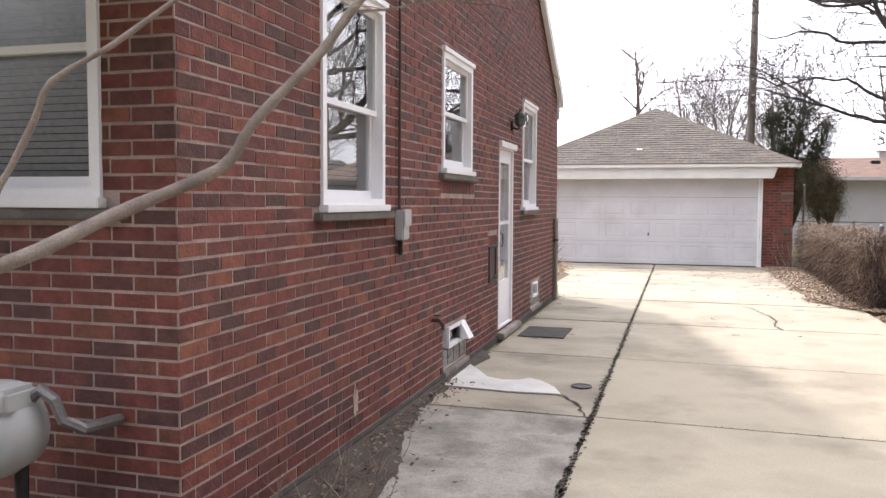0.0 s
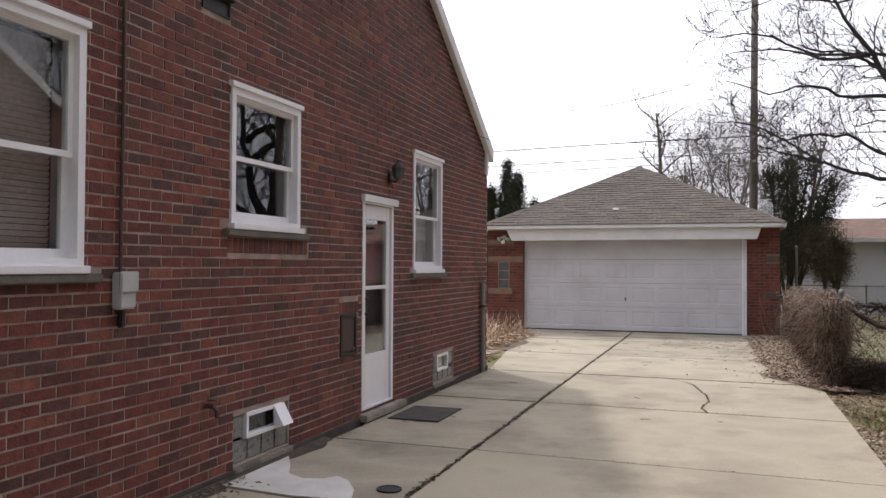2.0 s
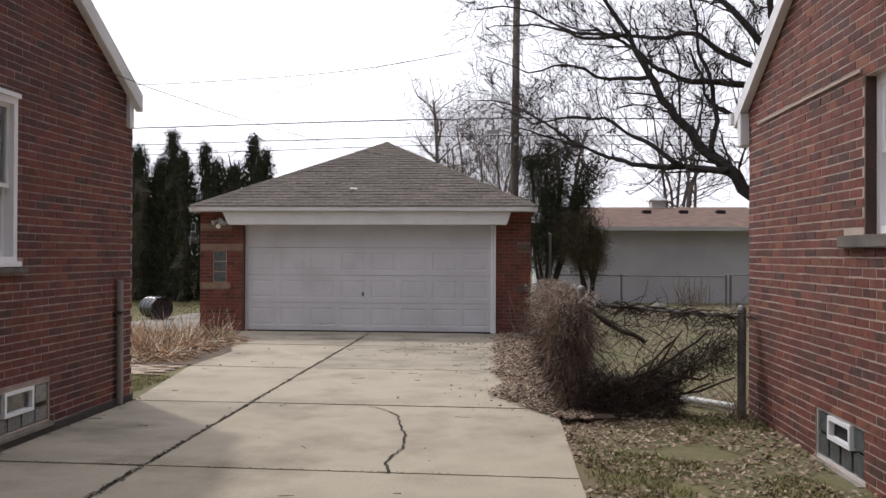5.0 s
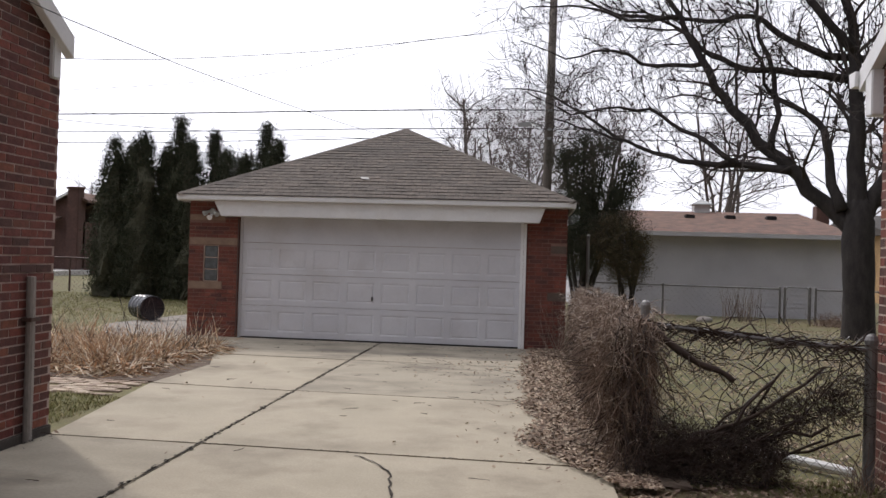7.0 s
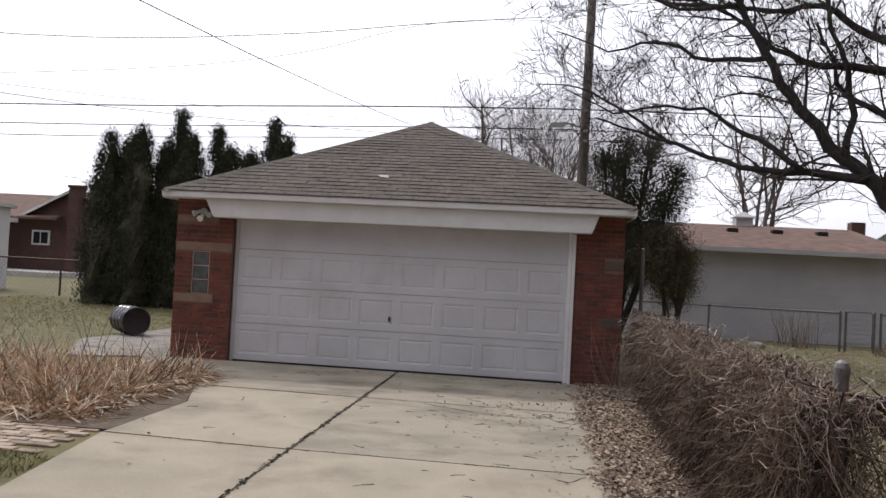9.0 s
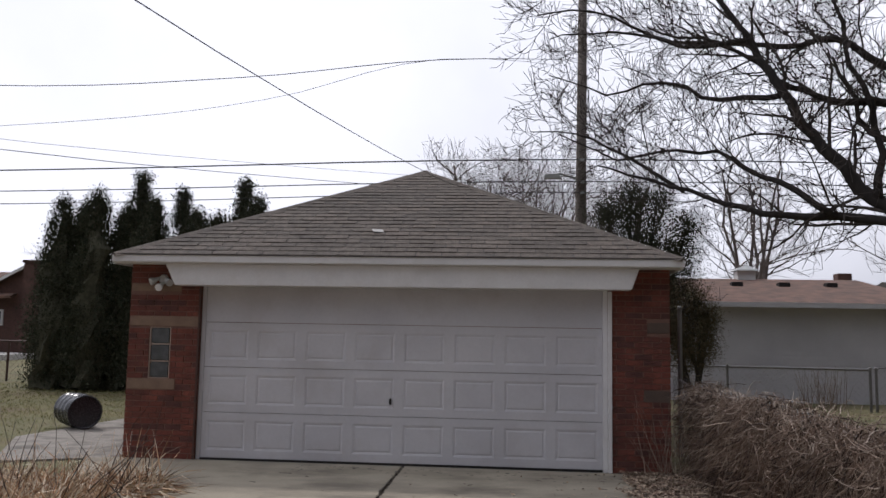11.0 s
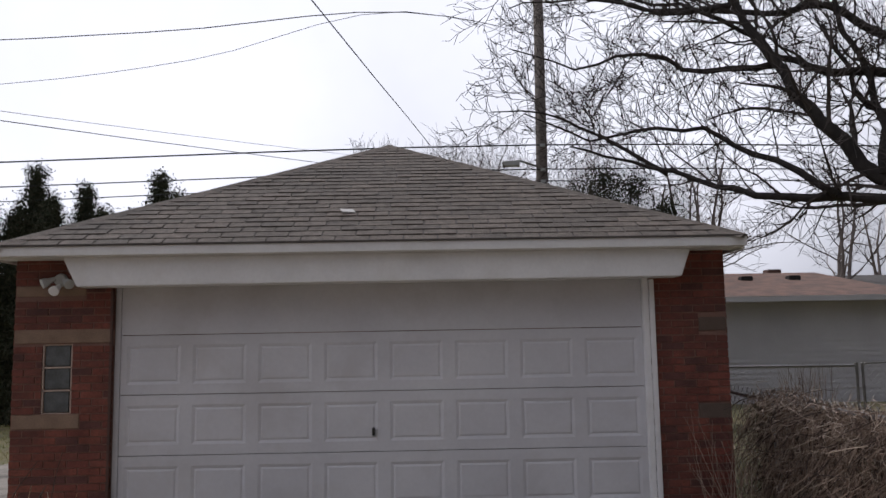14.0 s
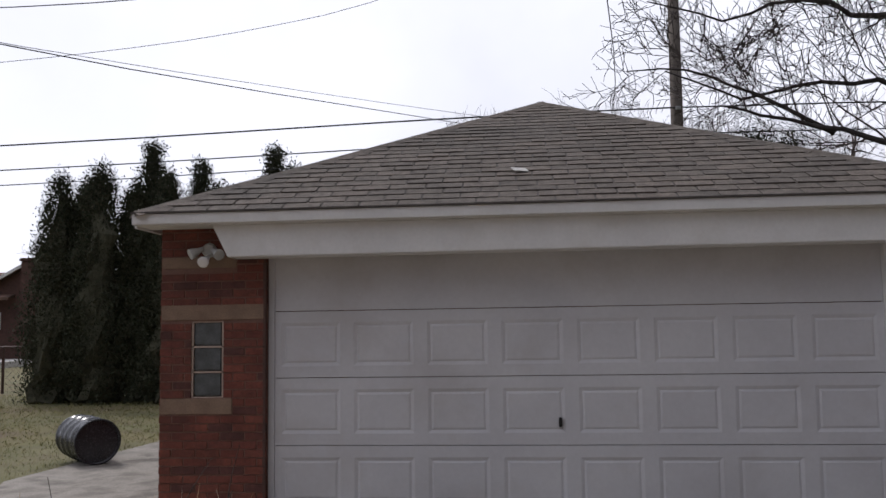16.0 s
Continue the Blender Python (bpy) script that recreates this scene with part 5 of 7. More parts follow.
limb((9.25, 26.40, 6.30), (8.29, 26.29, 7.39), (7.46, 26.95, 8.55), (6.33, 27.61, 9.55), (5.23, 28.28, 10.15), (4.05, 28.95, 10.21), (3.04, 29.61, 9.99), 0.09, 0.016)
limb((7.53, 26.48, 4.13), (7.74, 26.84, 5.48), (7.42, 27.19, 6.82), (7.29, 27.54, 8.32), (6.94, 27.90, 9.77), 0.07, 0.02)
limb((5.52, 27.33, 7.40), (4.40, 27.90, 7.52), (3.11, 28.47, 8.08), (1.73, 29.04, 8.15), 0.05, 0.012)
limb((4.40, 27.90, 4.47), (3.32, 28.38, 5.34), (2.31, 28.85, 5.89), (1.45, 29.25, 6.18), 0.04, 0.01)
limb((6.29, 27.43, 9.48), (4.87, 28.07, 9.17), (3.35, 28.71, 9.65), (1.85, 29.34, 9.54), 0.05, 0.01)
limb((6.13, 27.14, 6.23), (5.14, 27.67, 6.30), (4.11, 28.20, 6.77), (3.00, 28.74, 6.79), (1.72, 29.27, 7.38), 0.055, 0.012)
twig_soup.ob("twig_web", m_twig, tree, "dense web of fine bare twigs", kind="stuff")


def bare_tree(at, height, spread, seed, label, material=m_paletwig, stems=1, min_r=0.011, level=3, every=0.55):
    r = random.Random(seed)
    t = thing("bare_tree", at, label, "tree", "bare trees beyond the yards")
    soup = Soup()
    bm = bmesh.new()
    for s in range(stems):
        lean = Vector((r.uniform(-1, 1), r.uniform(-1, 1), 0)) * (spread * (0.35 if stems > 1 else 0.06))
        base = Vector(at) + Vector((r.uniform(-0.3, 0.3), r.uniform(-0.3, 0.3), -0.1)) * (1 if stems > 1 else 0.2)
        line = [base + (Vector((0, 0, height * 0.92)) + lean) * f + Vector((r.uniform(-1, 1), r.uniform(-1, 1), 0)) * 0.03 * height * f for f in (0, 0.2, 0.4, 0.6, 0.8, 1.0)]
        line = smooth(line, 2)
        rad = height * 0.018 / (stems ** 0.4)
        tube(bm, line, [rad * (1.15 - i / len(line)) + 0.01 for i in range(len(line))], 8)
        twigs(soup, line[3:], rad * 0.9, r, level, spread * 0.75, every, min_r, 0.28, 0.9)
    part("trunk", bm, material, t, smooth=True)
    soup.ob("twig_web", material, t, kind="stuff")
    return t


bare_tree((-3.6, 76, -0.1), 16.6, 7.5, 1, "distant pale bare tree behind the garage roof", every=0.8, min_r=0.016)
bare_tree((1.6, 47, -0.1), 8.8, 6.0, 2, "distant bushy bare tree beside the utility pole", stems=5, min_r=0.008, every=0.5)
bare_tree((5.4, 52, -0.1), 8.8, 5.4, 3, "distant low bare tree beyond the conifer", every=0.5)
bare_tree((1.3, 34, -0.1), 6.0, 4.6, 21, "leafless many-stemmed shrub behind the garage", stems=4, min_r=0.005, every=0.5)
bare_tree((4.6, 43, -0.1), 8.0, 5.0, 22, "bushy bare tree behind the conifers", stems=2, min_r=0.010, every=0.5)
# Tree out of direct view, placed to fill the window reflections.
bare_tree((11.6, 21.6, -0.1), 12.0, 7.0, 31, "out-of-view bare tree placed for the house windows to reflect", m_bark, 3, 0.014, 3, 0.6)
bare_tree((10.6, 46, -0.1), 9.2, 5.6, 4, "many-stemmed bare tree behind the white outbuilding", m_paletwig, 4, 0.009, 3, 0.85)
bare_tree((12.2, 50, -0.1), 9.6, 5.0, 5, "many-stemmed bare tree behind the brown roof", m_paletwig, 3, 0.009, 3, 0.85)
bare_tree((17.5, 48, -0.1), 9.2, 5.4, 6, "bare tree standing beyond the neighbouring lawn", m_paletwig, 3, 0.009, 3, 0.9)
bare_tree((-17.0, 62, -0.1), 9.5, 4.0, 7, "faint bare tree far behind the conifer hedge")
bare_tree((-30.0, 78, -0.1), 9.0, 5.0, 8, "faint bare tree beyond the far brick house")
bare_tree((-37.0, 76, -0.1), 8.0, 5.0, 9, "faint bare tree beyond the far brick house")
bare_tree((-11.0, 70, -0.1), 7.5, 4.0, 10, "faint bare tree far behind the garage")
bare_tree((26, 60, -0.1), 9.5, 5.0, 12, "bare tree far beyond the neighbouring yard", m_paletwig, 2, 0.009, 3, 0.9)


def plume(soup, c, lean, r, size, count, wide, tall):
    """A soft tuft of short broad scale-leaf sprays about c, leaning one way."""
    for k in range(count):
        p = c + Vector((r.gauss(0, wide), r.gauss(0, wide), r.gauss(0, tall)))
        up = (lean + Vector((r.uniform(-0.9, 0.9), r.uniform(-0.9, 0.9), r.uniform(-0.6, 0.5)))).normalized()
        sd = up.cross(Vector((r.uniform(-1, 1), r.uniform(-1, 1), r.uniform(-1, 1)))).normalized()
        h, w = size * r.uniform(0.5, 1.1), size * r.uniform(0.18, 0.34)
        q = len(soup.v)
        soup.v += [tuple(p - up * h * 0.4), tuple(p + sd * w + up * h * 0.15), tuple(p + up * h * 0.6), tuple(p - sd * w + up * h * 0.05)]
        soup.f.append((q, q + 1, q + 2, q + 3))


def conifer(at, height, radius, seed, label, material=m_ever, clumps=190, pointed=0.5, ragged=0.3, group="conifer hedge", spray=0.065, inner=0.6, knob=False):
    """A conifer: trunk, lumpy inner mass added to block light, and clumps of small foliage sprays standing out of it.
    """
    r = random.Random(seed)
    t = thing("conifer", at, label, "conifer", group)
    bm = bmesh.new()
    tube(bm, [Vector(at) + Vector((0, 0, z)) for z in (-0.1, height * 0.4, height * 0.9)], [0.09, 0.07, 0.02], 8)
    part("trunk", bm, m_bark, t)
    prof = lambda f: (0.82 + 0.18 * math.sin(min(1, f * 2.0) * math.pi)) * max(0.02, 1 - max(0, (f - 0.45) / 0.55) ** 2.0) ** pointed
    bm = bmesh.new()
    lathe(bm, [(max(0.03, radius * inner * prof(f)), f * height * 0.93) for f in (0.01, 0.08, 0.16, 0.25, 0.35, 0.45, 0.55, 0.65, 0.75, 0.85, 0.97)], 14, Matrix.Translation(at))
    for v in bm.verts:
        v.co += Vector((noise.noise(v.co * 2.6), noise.noise(v.co * 2.6 + Vector((5, 5, 0))), 0.4 * noise.noise(v.co * 2.6 + Vector((0, 5, 5))))) * radius * 0.5
    part("light_block_core", bm, material, t)
    so = Soup()
    for i in range(clumps):
        f = r.random() ** 0.85
        a = r.uniform(0, math.tau)
        lump = 1 + ragged * noise.noise((math.cos(a) * 1.1 + seed, math.sin(a) * 1.1, f * height * 0.9))
        rad = radius * prof(f) * lump * r.uniform(0.55, 1.0)
        c = Vector(at) + Vector((math.cos(a) * rad, math.sin(a) * rad, f * height * 0.97))
        plume(so, c, Vector((math.cos(a) * 0.35, math.sin(a) * 0.35, 1.0)), r, spray, 46, 0.085, 0.15)
    if knob:
        for i in range(34):
            c = Vector(at) + Vector((r.gauss(0, 0.09), r.gauss(0, 0.09), height * 0.99 + r.gauss(0.12, 0.10)))
            plume(so, c, Vector((0, 0, 1)), r, spray, 26, 0.05, 0.07)
    so.ob("foliage", material, t, kind="stuff")
    return t


hedge = [(-10.8, 5.0, 0.60), (-10.25, 4.85, 0.55), (-9.7, 5.2, 0.56), (-9.15, 4.7, 0.52), (-8.72, 5.4, 0.55), (-8.2, 4.95, 0.42), (-7.65, 5.0, 0.42), (-7.1, 4.65, 0.5), (-6.5, 4.5, 0.5), (-6.0, 5.25, 0.34), (-5.5, 5.0, 0.40), (-4.9, 4.0, 0.5)]
for i, (x, h, r) in enumerate(hedge):
    thin = x > -8.4
    conifer((x, 31.5 + 0.25 * math.sin(i * 2.3), -0.08), h, r * (1.5 if thin else 1.2), 100 + i, "slim dark conifer with a gappy crown in a hedge" if thin else "tall dark green columnar conifer in a hedge", clumps=430 if thin else 480, ragged=0.9 if thin else 0.5, pointed=0.6, inner=0.4 if thin else 0.62, knob=x in (-6.0, -7.65, -8.72))


def shaggy_evergreen(at, tips, seed, label, material, spread, clumps, size):
    """A crooked evergreen: leaning stems to a few tips, hung with drooping tufts along their upper halves."""
    r = random.Random(seed)
    t = thing("evergreen_tree", at, label, "evergreen tree")
    so, web = Soup(), Soup()
    for tip in tips:
        a, b = Vector(at) + Vector((r.uniform(-0.12, 0.12), r.uniform(-0.12, 0.12), -0.05)), Vector(tip)
        m = a.lerp(b, 0.5) + Vector((r.uniform(-0.2, 0.2), r.uniform(-0.2, 0.2), 0.25))
        line = smooth([a, a.lerp(m, 0.5) + Vector((r.uniform(-0.1, 0.1), 0, 0.1)), m, m.lerp(b, 0.5), b], 3)
        bm = bmesh.new()
        tube(bm, line, [0.06 - 0.045 * i / len(line) for i in range(len(line))], 7)
        part("stem", bm, m_bark, t, smooth=True)
        twigs(web, line[5:], 0.02, r, 2, 0.9, 0.16, 0.005, 0.0, 0.5)
        for i in range(clumps):
            f = 0.42 + 0.62 * r.random() ** 0.8
            q = min(f, 1.0) * (len(line) - 1)
            j = min(int(q), len(line) - 2)
            out = Vector((r.gauss(0, 1), r.gauss(0, 0.8), r.gauss(0, 0.75))) * spread
            c = line[j].lerp(line[j + 1], q - j) + out * (0.6 + 0.7 * noise.noise((q * 0.7, seed, i * 0.02)))
            plume(so, c, Vector((out.x, out.y, -0.25)), r, size, 50, 0.09, 0.12)
    web.ob("twig_web", m_bark, t, kind="stuff")
    so.ob("foliage", material, t, kind="stuff")


shaggy_evergreen((3.55, 29.4, -0.08), ((3.05, 29.5, 4.35), (3.55, 29.3, 4.75), (4.15, 29.5, 4.6), (4.75, 29.2, 4.05), (4.5, 29.4, 3.35), (3.6, 29.2, 3.2), (3.15, 29.3, 2.3), (3.95, 29.3, 2.4)), 140, "shaggy dark evergreen with drooping sprays behind the garage corner", m_ever, 0.34, 310, 0.040)
shaggy_evergreen((4.75, 28.7, -0.08), ((4.3, 28.8, 2.5), (4.7, 28.6, 2.5), (4.9, 28.7, 2.1), (4.3, 28.6, 1.75), (3.9, 28.8, 2.2)), 143, "browned shaggy evergreen on bare crooked stems beside the fence", m_rust, 0.24, 180, 0.038)

# utility pole and cables
pole = thing("utility_pole", (2.62, 31.4, 0), "weathered wooden utility pole rising behind the garage", "utility pole")
bm = bmesh.new()
tube(bm, [(2.60, 31.4, -0.1), (2.62, 31.4, 4), (2.68, 31.4, 11.3)], [0.15, 0.135, 0.105], 14)
part("pole_shaft", bm, m_pole, pole, "", True)
bm = bmesh.new()
tube(bm, [(2.5, 31.35, 5.4), (2.1, 31.2, 5.5), (1.95, 31.15, 5.45)], 0.03, 8)
box(bm, 1.72, 2.1, 31.05, 31.25, 5.36, 5.46)
part("street_light_arm", bm, m_greybox, pole, "grey lamp arm")
for z in (5.85, 5.3, 5.03):
    part("bracket", boxes((2.58, 2.70, 31.22, 31.28, z - 0.035, z + 0.035), bevel=0.01), m_greybox, pole)


def cable(pts, r, label="black overhead cable strung from the pole"):
    bm = bmesh.new()
    tube(bm, smooth([Vector(p) for p in pts], 5), r, 5)
    solid("overhead_cable", bm, m_wire, label, "cable", "overhead cables")


for z0, z1, z2, r in ((5.52, 5.62, 5.86, 0.018), (5.0, 5.06, 5.31, 0.014), (4.68, 4.72, 5.04, 0.012)):
    cable([(-45, 31.4, z0 + 0.25), (-28, 31.4, z0), (-12, 31.4, z1), (2.6, 31.25, z2), (20, 31.4, z2 - 0.25), (42, 31.4, z2)], r)
cable([(-1.56, 7.1, 3.24), (-1.12, 13, 3.10), (-0.08, 20, 3.34), (0.55, 24.3, 3.86), (2.5, 31.25, 5.0)], 0.0036, "black service cable sagging from house to pole")
cable([(2.6, 31.3, 8.4), (-0.2, 24, 5.92), (-3.5, 23.6, 5.52), (-8, 23.5, 5.42), (-18, 23, 5.8)], 0.007)
cable([(2.6, 31.3, 8.2), (-0.2, 24, 5.93), (-3.05, 24, 5.29), (-6.45, 24, 4.93), (-14, 24, 4.6)], 0.004, "thin grey overhead cable")
cable([(2.5, 31.25, 4.9), (-1.47, 24, 3.90), (-4.7, 18, 3.25), (-5.6, 13.8, 3.3)], 0.0045, "thin service cable running to the house eave")
cable([(2.55, 31.25, 5.2), (-2.2, 24, 4.15), (-5.6, 18, 3.45), (-6.6, 13.8, 3.5)], 0.003, "thin service cable running to the house eave")

# chain-link fences
def chain_link(soup, a, b, z0, z1, step, r):
    a, b = Vector(a), Vector(b)
    ln = (b - a).length
    d = (b - a) / ln
    h = z1 - z0
    k = int((ln + h) / step) + 1
    for i in range(k):
        s = i * step
        for flip in (0, 1):
            p0, p1 = s, s - h
            q0, q1 = max(0.0, min(ln, p0)), max(0.0, min(ln, p1))
            if abs(q0 - q1) < 0.01:
                continue
            za, zb = z0 + (p0 - q0), z0 + (p0 - q1)
            u0, u1 = (ln - q0, ln - q1) if flip else (q0, q1)
            soup.twig([a + d * u0 + Vector((0, 0, za)), a + d * u1 + Vector((0, 0, zb))], r, r, 3)


def post(name, x, y, h, r, parent, cap=True, material=None):
    bm = bmesh.new()
    tube(bm, [(x, y, -0.08), (x, y, h)], r, 12)
    o = part(name, bm, material or m_metal, parent)
    if cap:
        bm = bmesh.new()
        lathe(bm, [(r * 1.12, h - 0.03), (r * 1.15, h), (r * 0.9, h + r * 0.7), (r * 0.35, h + r * 1.1)], 12, Matrix.Translation((x, y, 0)))
        part("post_cap", bm, m_metal, o, "domed zinc cap")
    return o


gate = thing("chain_link_fence", (3.8, 13.5, 0), "short chain-link fence choked with a dead vine, beside the brick house", "fence")
post("post", 3.04, 13.54, 1.18, 0.032, gate)
post("post", 4.545, 13.40, 1.0, 0.040, gate, True, m_metal)
bm = bmesh.new()
tube(bm, [(3.04, 13.54, 1.05), (3.8, 13.47, 0.98), (4.52, 13.40, 0.93)], 0.018, 8)
part("top_rail", bm, m_metal, gate)
so = Soup()
chain_link(so, (3.06, 13.53, 0), (4.52, 13.40, 0), 0.03, 1.02, 0.085, 0.0026)
so.ob("chain_mesh", m_metal, gate, "weathered wire mesh", kind="stuff")
side_fence = thing("chain_link_fence", (3.05, 17, 0), "chain-link fence buried under dry hanging vines", "fence")
for y in (15.9, 18.3, 20.7, 22.8):
    post("post", 3.06 if y < 22 else 3.26, y, 1.0 if y < 22 else 1.95, 0.03, side_fence)
bm = bmesh.new()
tube(bm, [(3.04, 13.6, 1.0), (3.06, 17, 0.98), (3.1, 21.5, 0.97), (3.26, 22.8, 0.97)], 0.02, 8)
part("top_rail", bm, m_metal, side_fence)
so = Soup()
chain_link(so, (3.05, 13.6, 0), (3.1, 22.5, 0), 0.03, 1.05, 0.11, 0.0026)
so.ob("chain_mesh", m_metal, side_fence, kind="stuff")
yard_fence = thing("chain_link_fence", (7, 30.7, 0), "low zinc chain-link fence with a small gate before the outbuilding", "fence")
for x in (3.4, 5.9, 9.05, 9.18, 9.85, 10.0, 12.4, 15):
    post("post", x, 30.7, 0.92, 0.03, yard_fence)
bm = bmesh.new()
tube(bm, [(3.4, 30.7, 0.9), (9.05, 30.7, 0.88)], 0.022, 8)
part("top_rail", bm, m_metal, yard_fence)
bm = bmesh.new()
tube(bm, [(10.0, 30.7, 0.88), (15, 30.7, 0.88)], 0.022, 8)
part("top_rail", bm, m_metal, yard_fence)
bm = bmesh.new()
tube(bm, [(9.2, 30.72, 0.0), (9.2, 30.72, 0.86), (9.26, 30.72, 0.93), (9.76, 30.72, 0.93), (9.82, 30.72, 0.86), (9.82, 30.72, 0.0)], 0.02, 8)
part("gate_frame", bm, m_metal, yard_fence)
so = Soup()
chain_link(so, (3.4, 30.7, 0), (15, 30.7, 0), -0.05, 0.88, 0.16, 0.0014)
so.ob("chain_mesh", m_metal, yard_fence, kind="stuff")
rng = random.Random(47)
so = Soup()
for i in range(70):
    p = Vector((rng.choice((7.75, 8.1, 8.35)) + rng.gauss(0, 0.1), 30.95 + rng.gauss(0, 0.08), -0.08))
    so.twig(bend_line(p, Vector((rng.uniform(-0.25, 0.25), 0, 1)), rng.uniform(0.5, 1.05), rng, 5, 0.12), 0.007, 0.003, 3)
for i in range(260):
    p = Vector((10.35 + rng.gauss(0, 0.3), 30.1 + rng.gauss(0, 0.2), -0.08))
    so.twig(bend_line(p, Vector((rng.uniform(-0.9, 0.9), rng.uniform(-0.6, 0.6), 0.8)), rng.uniform(0.2, 0.5), rng, 5, 0.3), 0.008, 0.003, 3)
so.ob("dry_stems", m_vine, None, "dry brown stems and a low leafless shrub by the yard fence", "shrub", "stuff")
bm = bmesh.new()
bmesh.ops.create_icosphere(bm, subdivisions=2, radius=0.2, matrix=Matrix.Translation((6.9, 30.1, -0.03)) @ Matrix.Diagonal((1.1, 0.7, 0.55, 1)))
for v in bm.verts:
    v.co += Vector((noise.noise(v.co * 4), noise.noise(v.co * 4 + Vector((5, 0, 0))), noise.noise(v.co * 4 + Vector((0, 5, 0))))) * 0.06
solid("boulder", bm, m_greypipe, "grey rounded boulder lying on the lawn by the fence", "boulder", smooth=True)
far_fence = thing("chain_link_fence", (-16, 34, 0), "dark chain-link fence along the far lawn", "fence")
for x in (-11.4, -13.6, -16.0, -18.6, -21.5):
    post("post", x, 33.9, 1.1, 0.035, far_fence, False, m_brown)
bm = bmesh.new()
tube(bm, [(-11.0, 33.9, 1.08), (-24, 33.9, 1.08)], 0.028, 8)
part("top_rail", bm, m_brown, far_fence)
so = Soup()
chain_link(so, (-24, 33.9, 0), (-11, 33.9, 0), -0.05, 1.06, 0.16, 0.003)
so.ob("chain_mesh", m_brown, far_fence, kind="stuff")

# vines over the fence
rng = random.Random(51)


def hang_vine(soup, count, r0, r1, lo, hi, spread, curl):
    for i in range(count):
        y = 13.30 + 7.8 * rng.random()
        top = 1.12 + 0.09 * noise.noise((y * 0.8, 0, 0)) + 0.05 * noise.noise((y * 3.3, 4, 0)) - 0.012 * (y - 13.3)
        h = rng.random() ** 0.7
        z = top * h
        bulge = spread * (0.55 + 0.6 * math.sin(min(1.0, h) * 2.6)) * (1 + 0.5 * noise.noise((y * 1.3, z * 1.6, 3)))
        x = 2.93 + 0.028 * (y - 13.3) + rng.uniform(-1.0, 0.9) * bulge
        way = Vector((rng.uniform(-0.5, 0.4), rng.uniform(-0.7, 0.7), rng.uniform(-1.2, 0.05)))
        line = bend_line(Vector((x, y, z)), way, rng.uniform(lo, hi), rng, 4, curl, -0.25)
        for p in line:
            p.z = min(max(p.z, 0.012), top + 0.06)
        soup.twig(line, rng.uniform(r0, r1), r0 * 0.6, 3)


so = Soup()
hang_vine(so, 26000, 0.0018, 0.0036, 0.08, 0.28, 0.21, 0.5)
hang_vine(so, 900, 0.003, 0.005, 0.25, 0.6, 0.24, 0.45)
so.ob("dry_vine", m_vine, None, "mass of dry brown vine stems hanging over the fence", "vine", "stuff")
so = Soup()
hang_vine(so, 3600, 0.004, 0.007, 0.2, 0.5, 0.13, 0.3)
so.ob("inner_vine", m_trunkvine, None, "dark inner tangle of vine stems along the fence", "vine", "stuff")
so = Soup()
for i in range(2600):
    y = 13.30 + 7.7 * rng.random() ** 1.3
    top = 1.10 + 0.09 * noise.noise((y * 0.8, 0, 0)) - 0.012 * (y - 13.3)
    p = Vector((2.93 + 0.028 * (y - 13.3) + rng.gauss(0, 0.13), y, top - abs(rng.gauss(0, 0.16)) if i % 4 else top * rng.random()))
    line = bend_line(p, Vector((rng.uniform(-1, 0.8), rng.uniform(-1, 1), rng.uniform(-0.6, 0.5))), rng.uniform(0.08, 0.3), rng, 7, 0.8)
    for q in line:
        q.z = min(max(q.z, 0.012), top + 0.09)
    so.twig(line, rng.uniform(0.002, 0.0045), 0.0015, 3)
so.ob("curled_vine", m_palevine, None, "pale curled vine ends along the top of the fence", "vine", "stuff")
vine = thing("dead_vine", (3.3, 13.45, 0), "thick dead vine trunk sprawling over the chain-link fence", "vine")
for k in range(15):
    p0 = Vector((3.12 + rng.uniform(-0.1, 0.35), 13.42 + rng.uniform(-0.12, 0.12), 0.02 + 0.1 * rng.random()))
    end = Vector((rng.uniform(3.5, 4.52), 13.42 + rng.uniform(-0.07, 0.07), rng.uniform(0.25, 0.85)))
    mid = p0.lerp(end, 0.5) + Vector((0, rng.uniform(-0.1, 0.05), rng.uniform(-0.12, 0.04)))
    line = smooth([p0, p0.lerp(mid, 0.55) + Vector((0, 0, rng.uniform(-0.03, 0.08))), mid, end], 4)
    line = [p + Vector((noise.noise(p * 6 + Vector((k, 0, 0))), 0.4 * noise.noise(p * 6 + Vector((0, k, 0))), noise.noise(p * 6 + Vector((0, 0, k))))) * 0.09 for p in line]
    for p in line:
        p.z = max(p.z, 0.01)
    bm = bmesh.new()
    r = rng.uniform(0.008, 0.024)
    tube(bm, line, [r * (1 - 0.6 * i / len(line)) for i in range(len(line))], 6)
    part("stem", bm, m_trunkvine, vine, smooth=True)
bm = bmesh.new()
line = smooth([Vector(p) for p in ((3.08, 13.42, 1.02), (3.2, 13.40, 0.92), (3.38, 13.38, 0.80), (3.55, 13.38, 0.74), (3.63, 13.38, 0.68))], 3)
tube(bm, line, [0.030 - 0.001 * i + 0.004 * math.sin(i * 1.9) for i in range(len(line))], 8)
part("hanging_stub", bm, m_trunkvine, vine, smooth=True)
so = Soup()
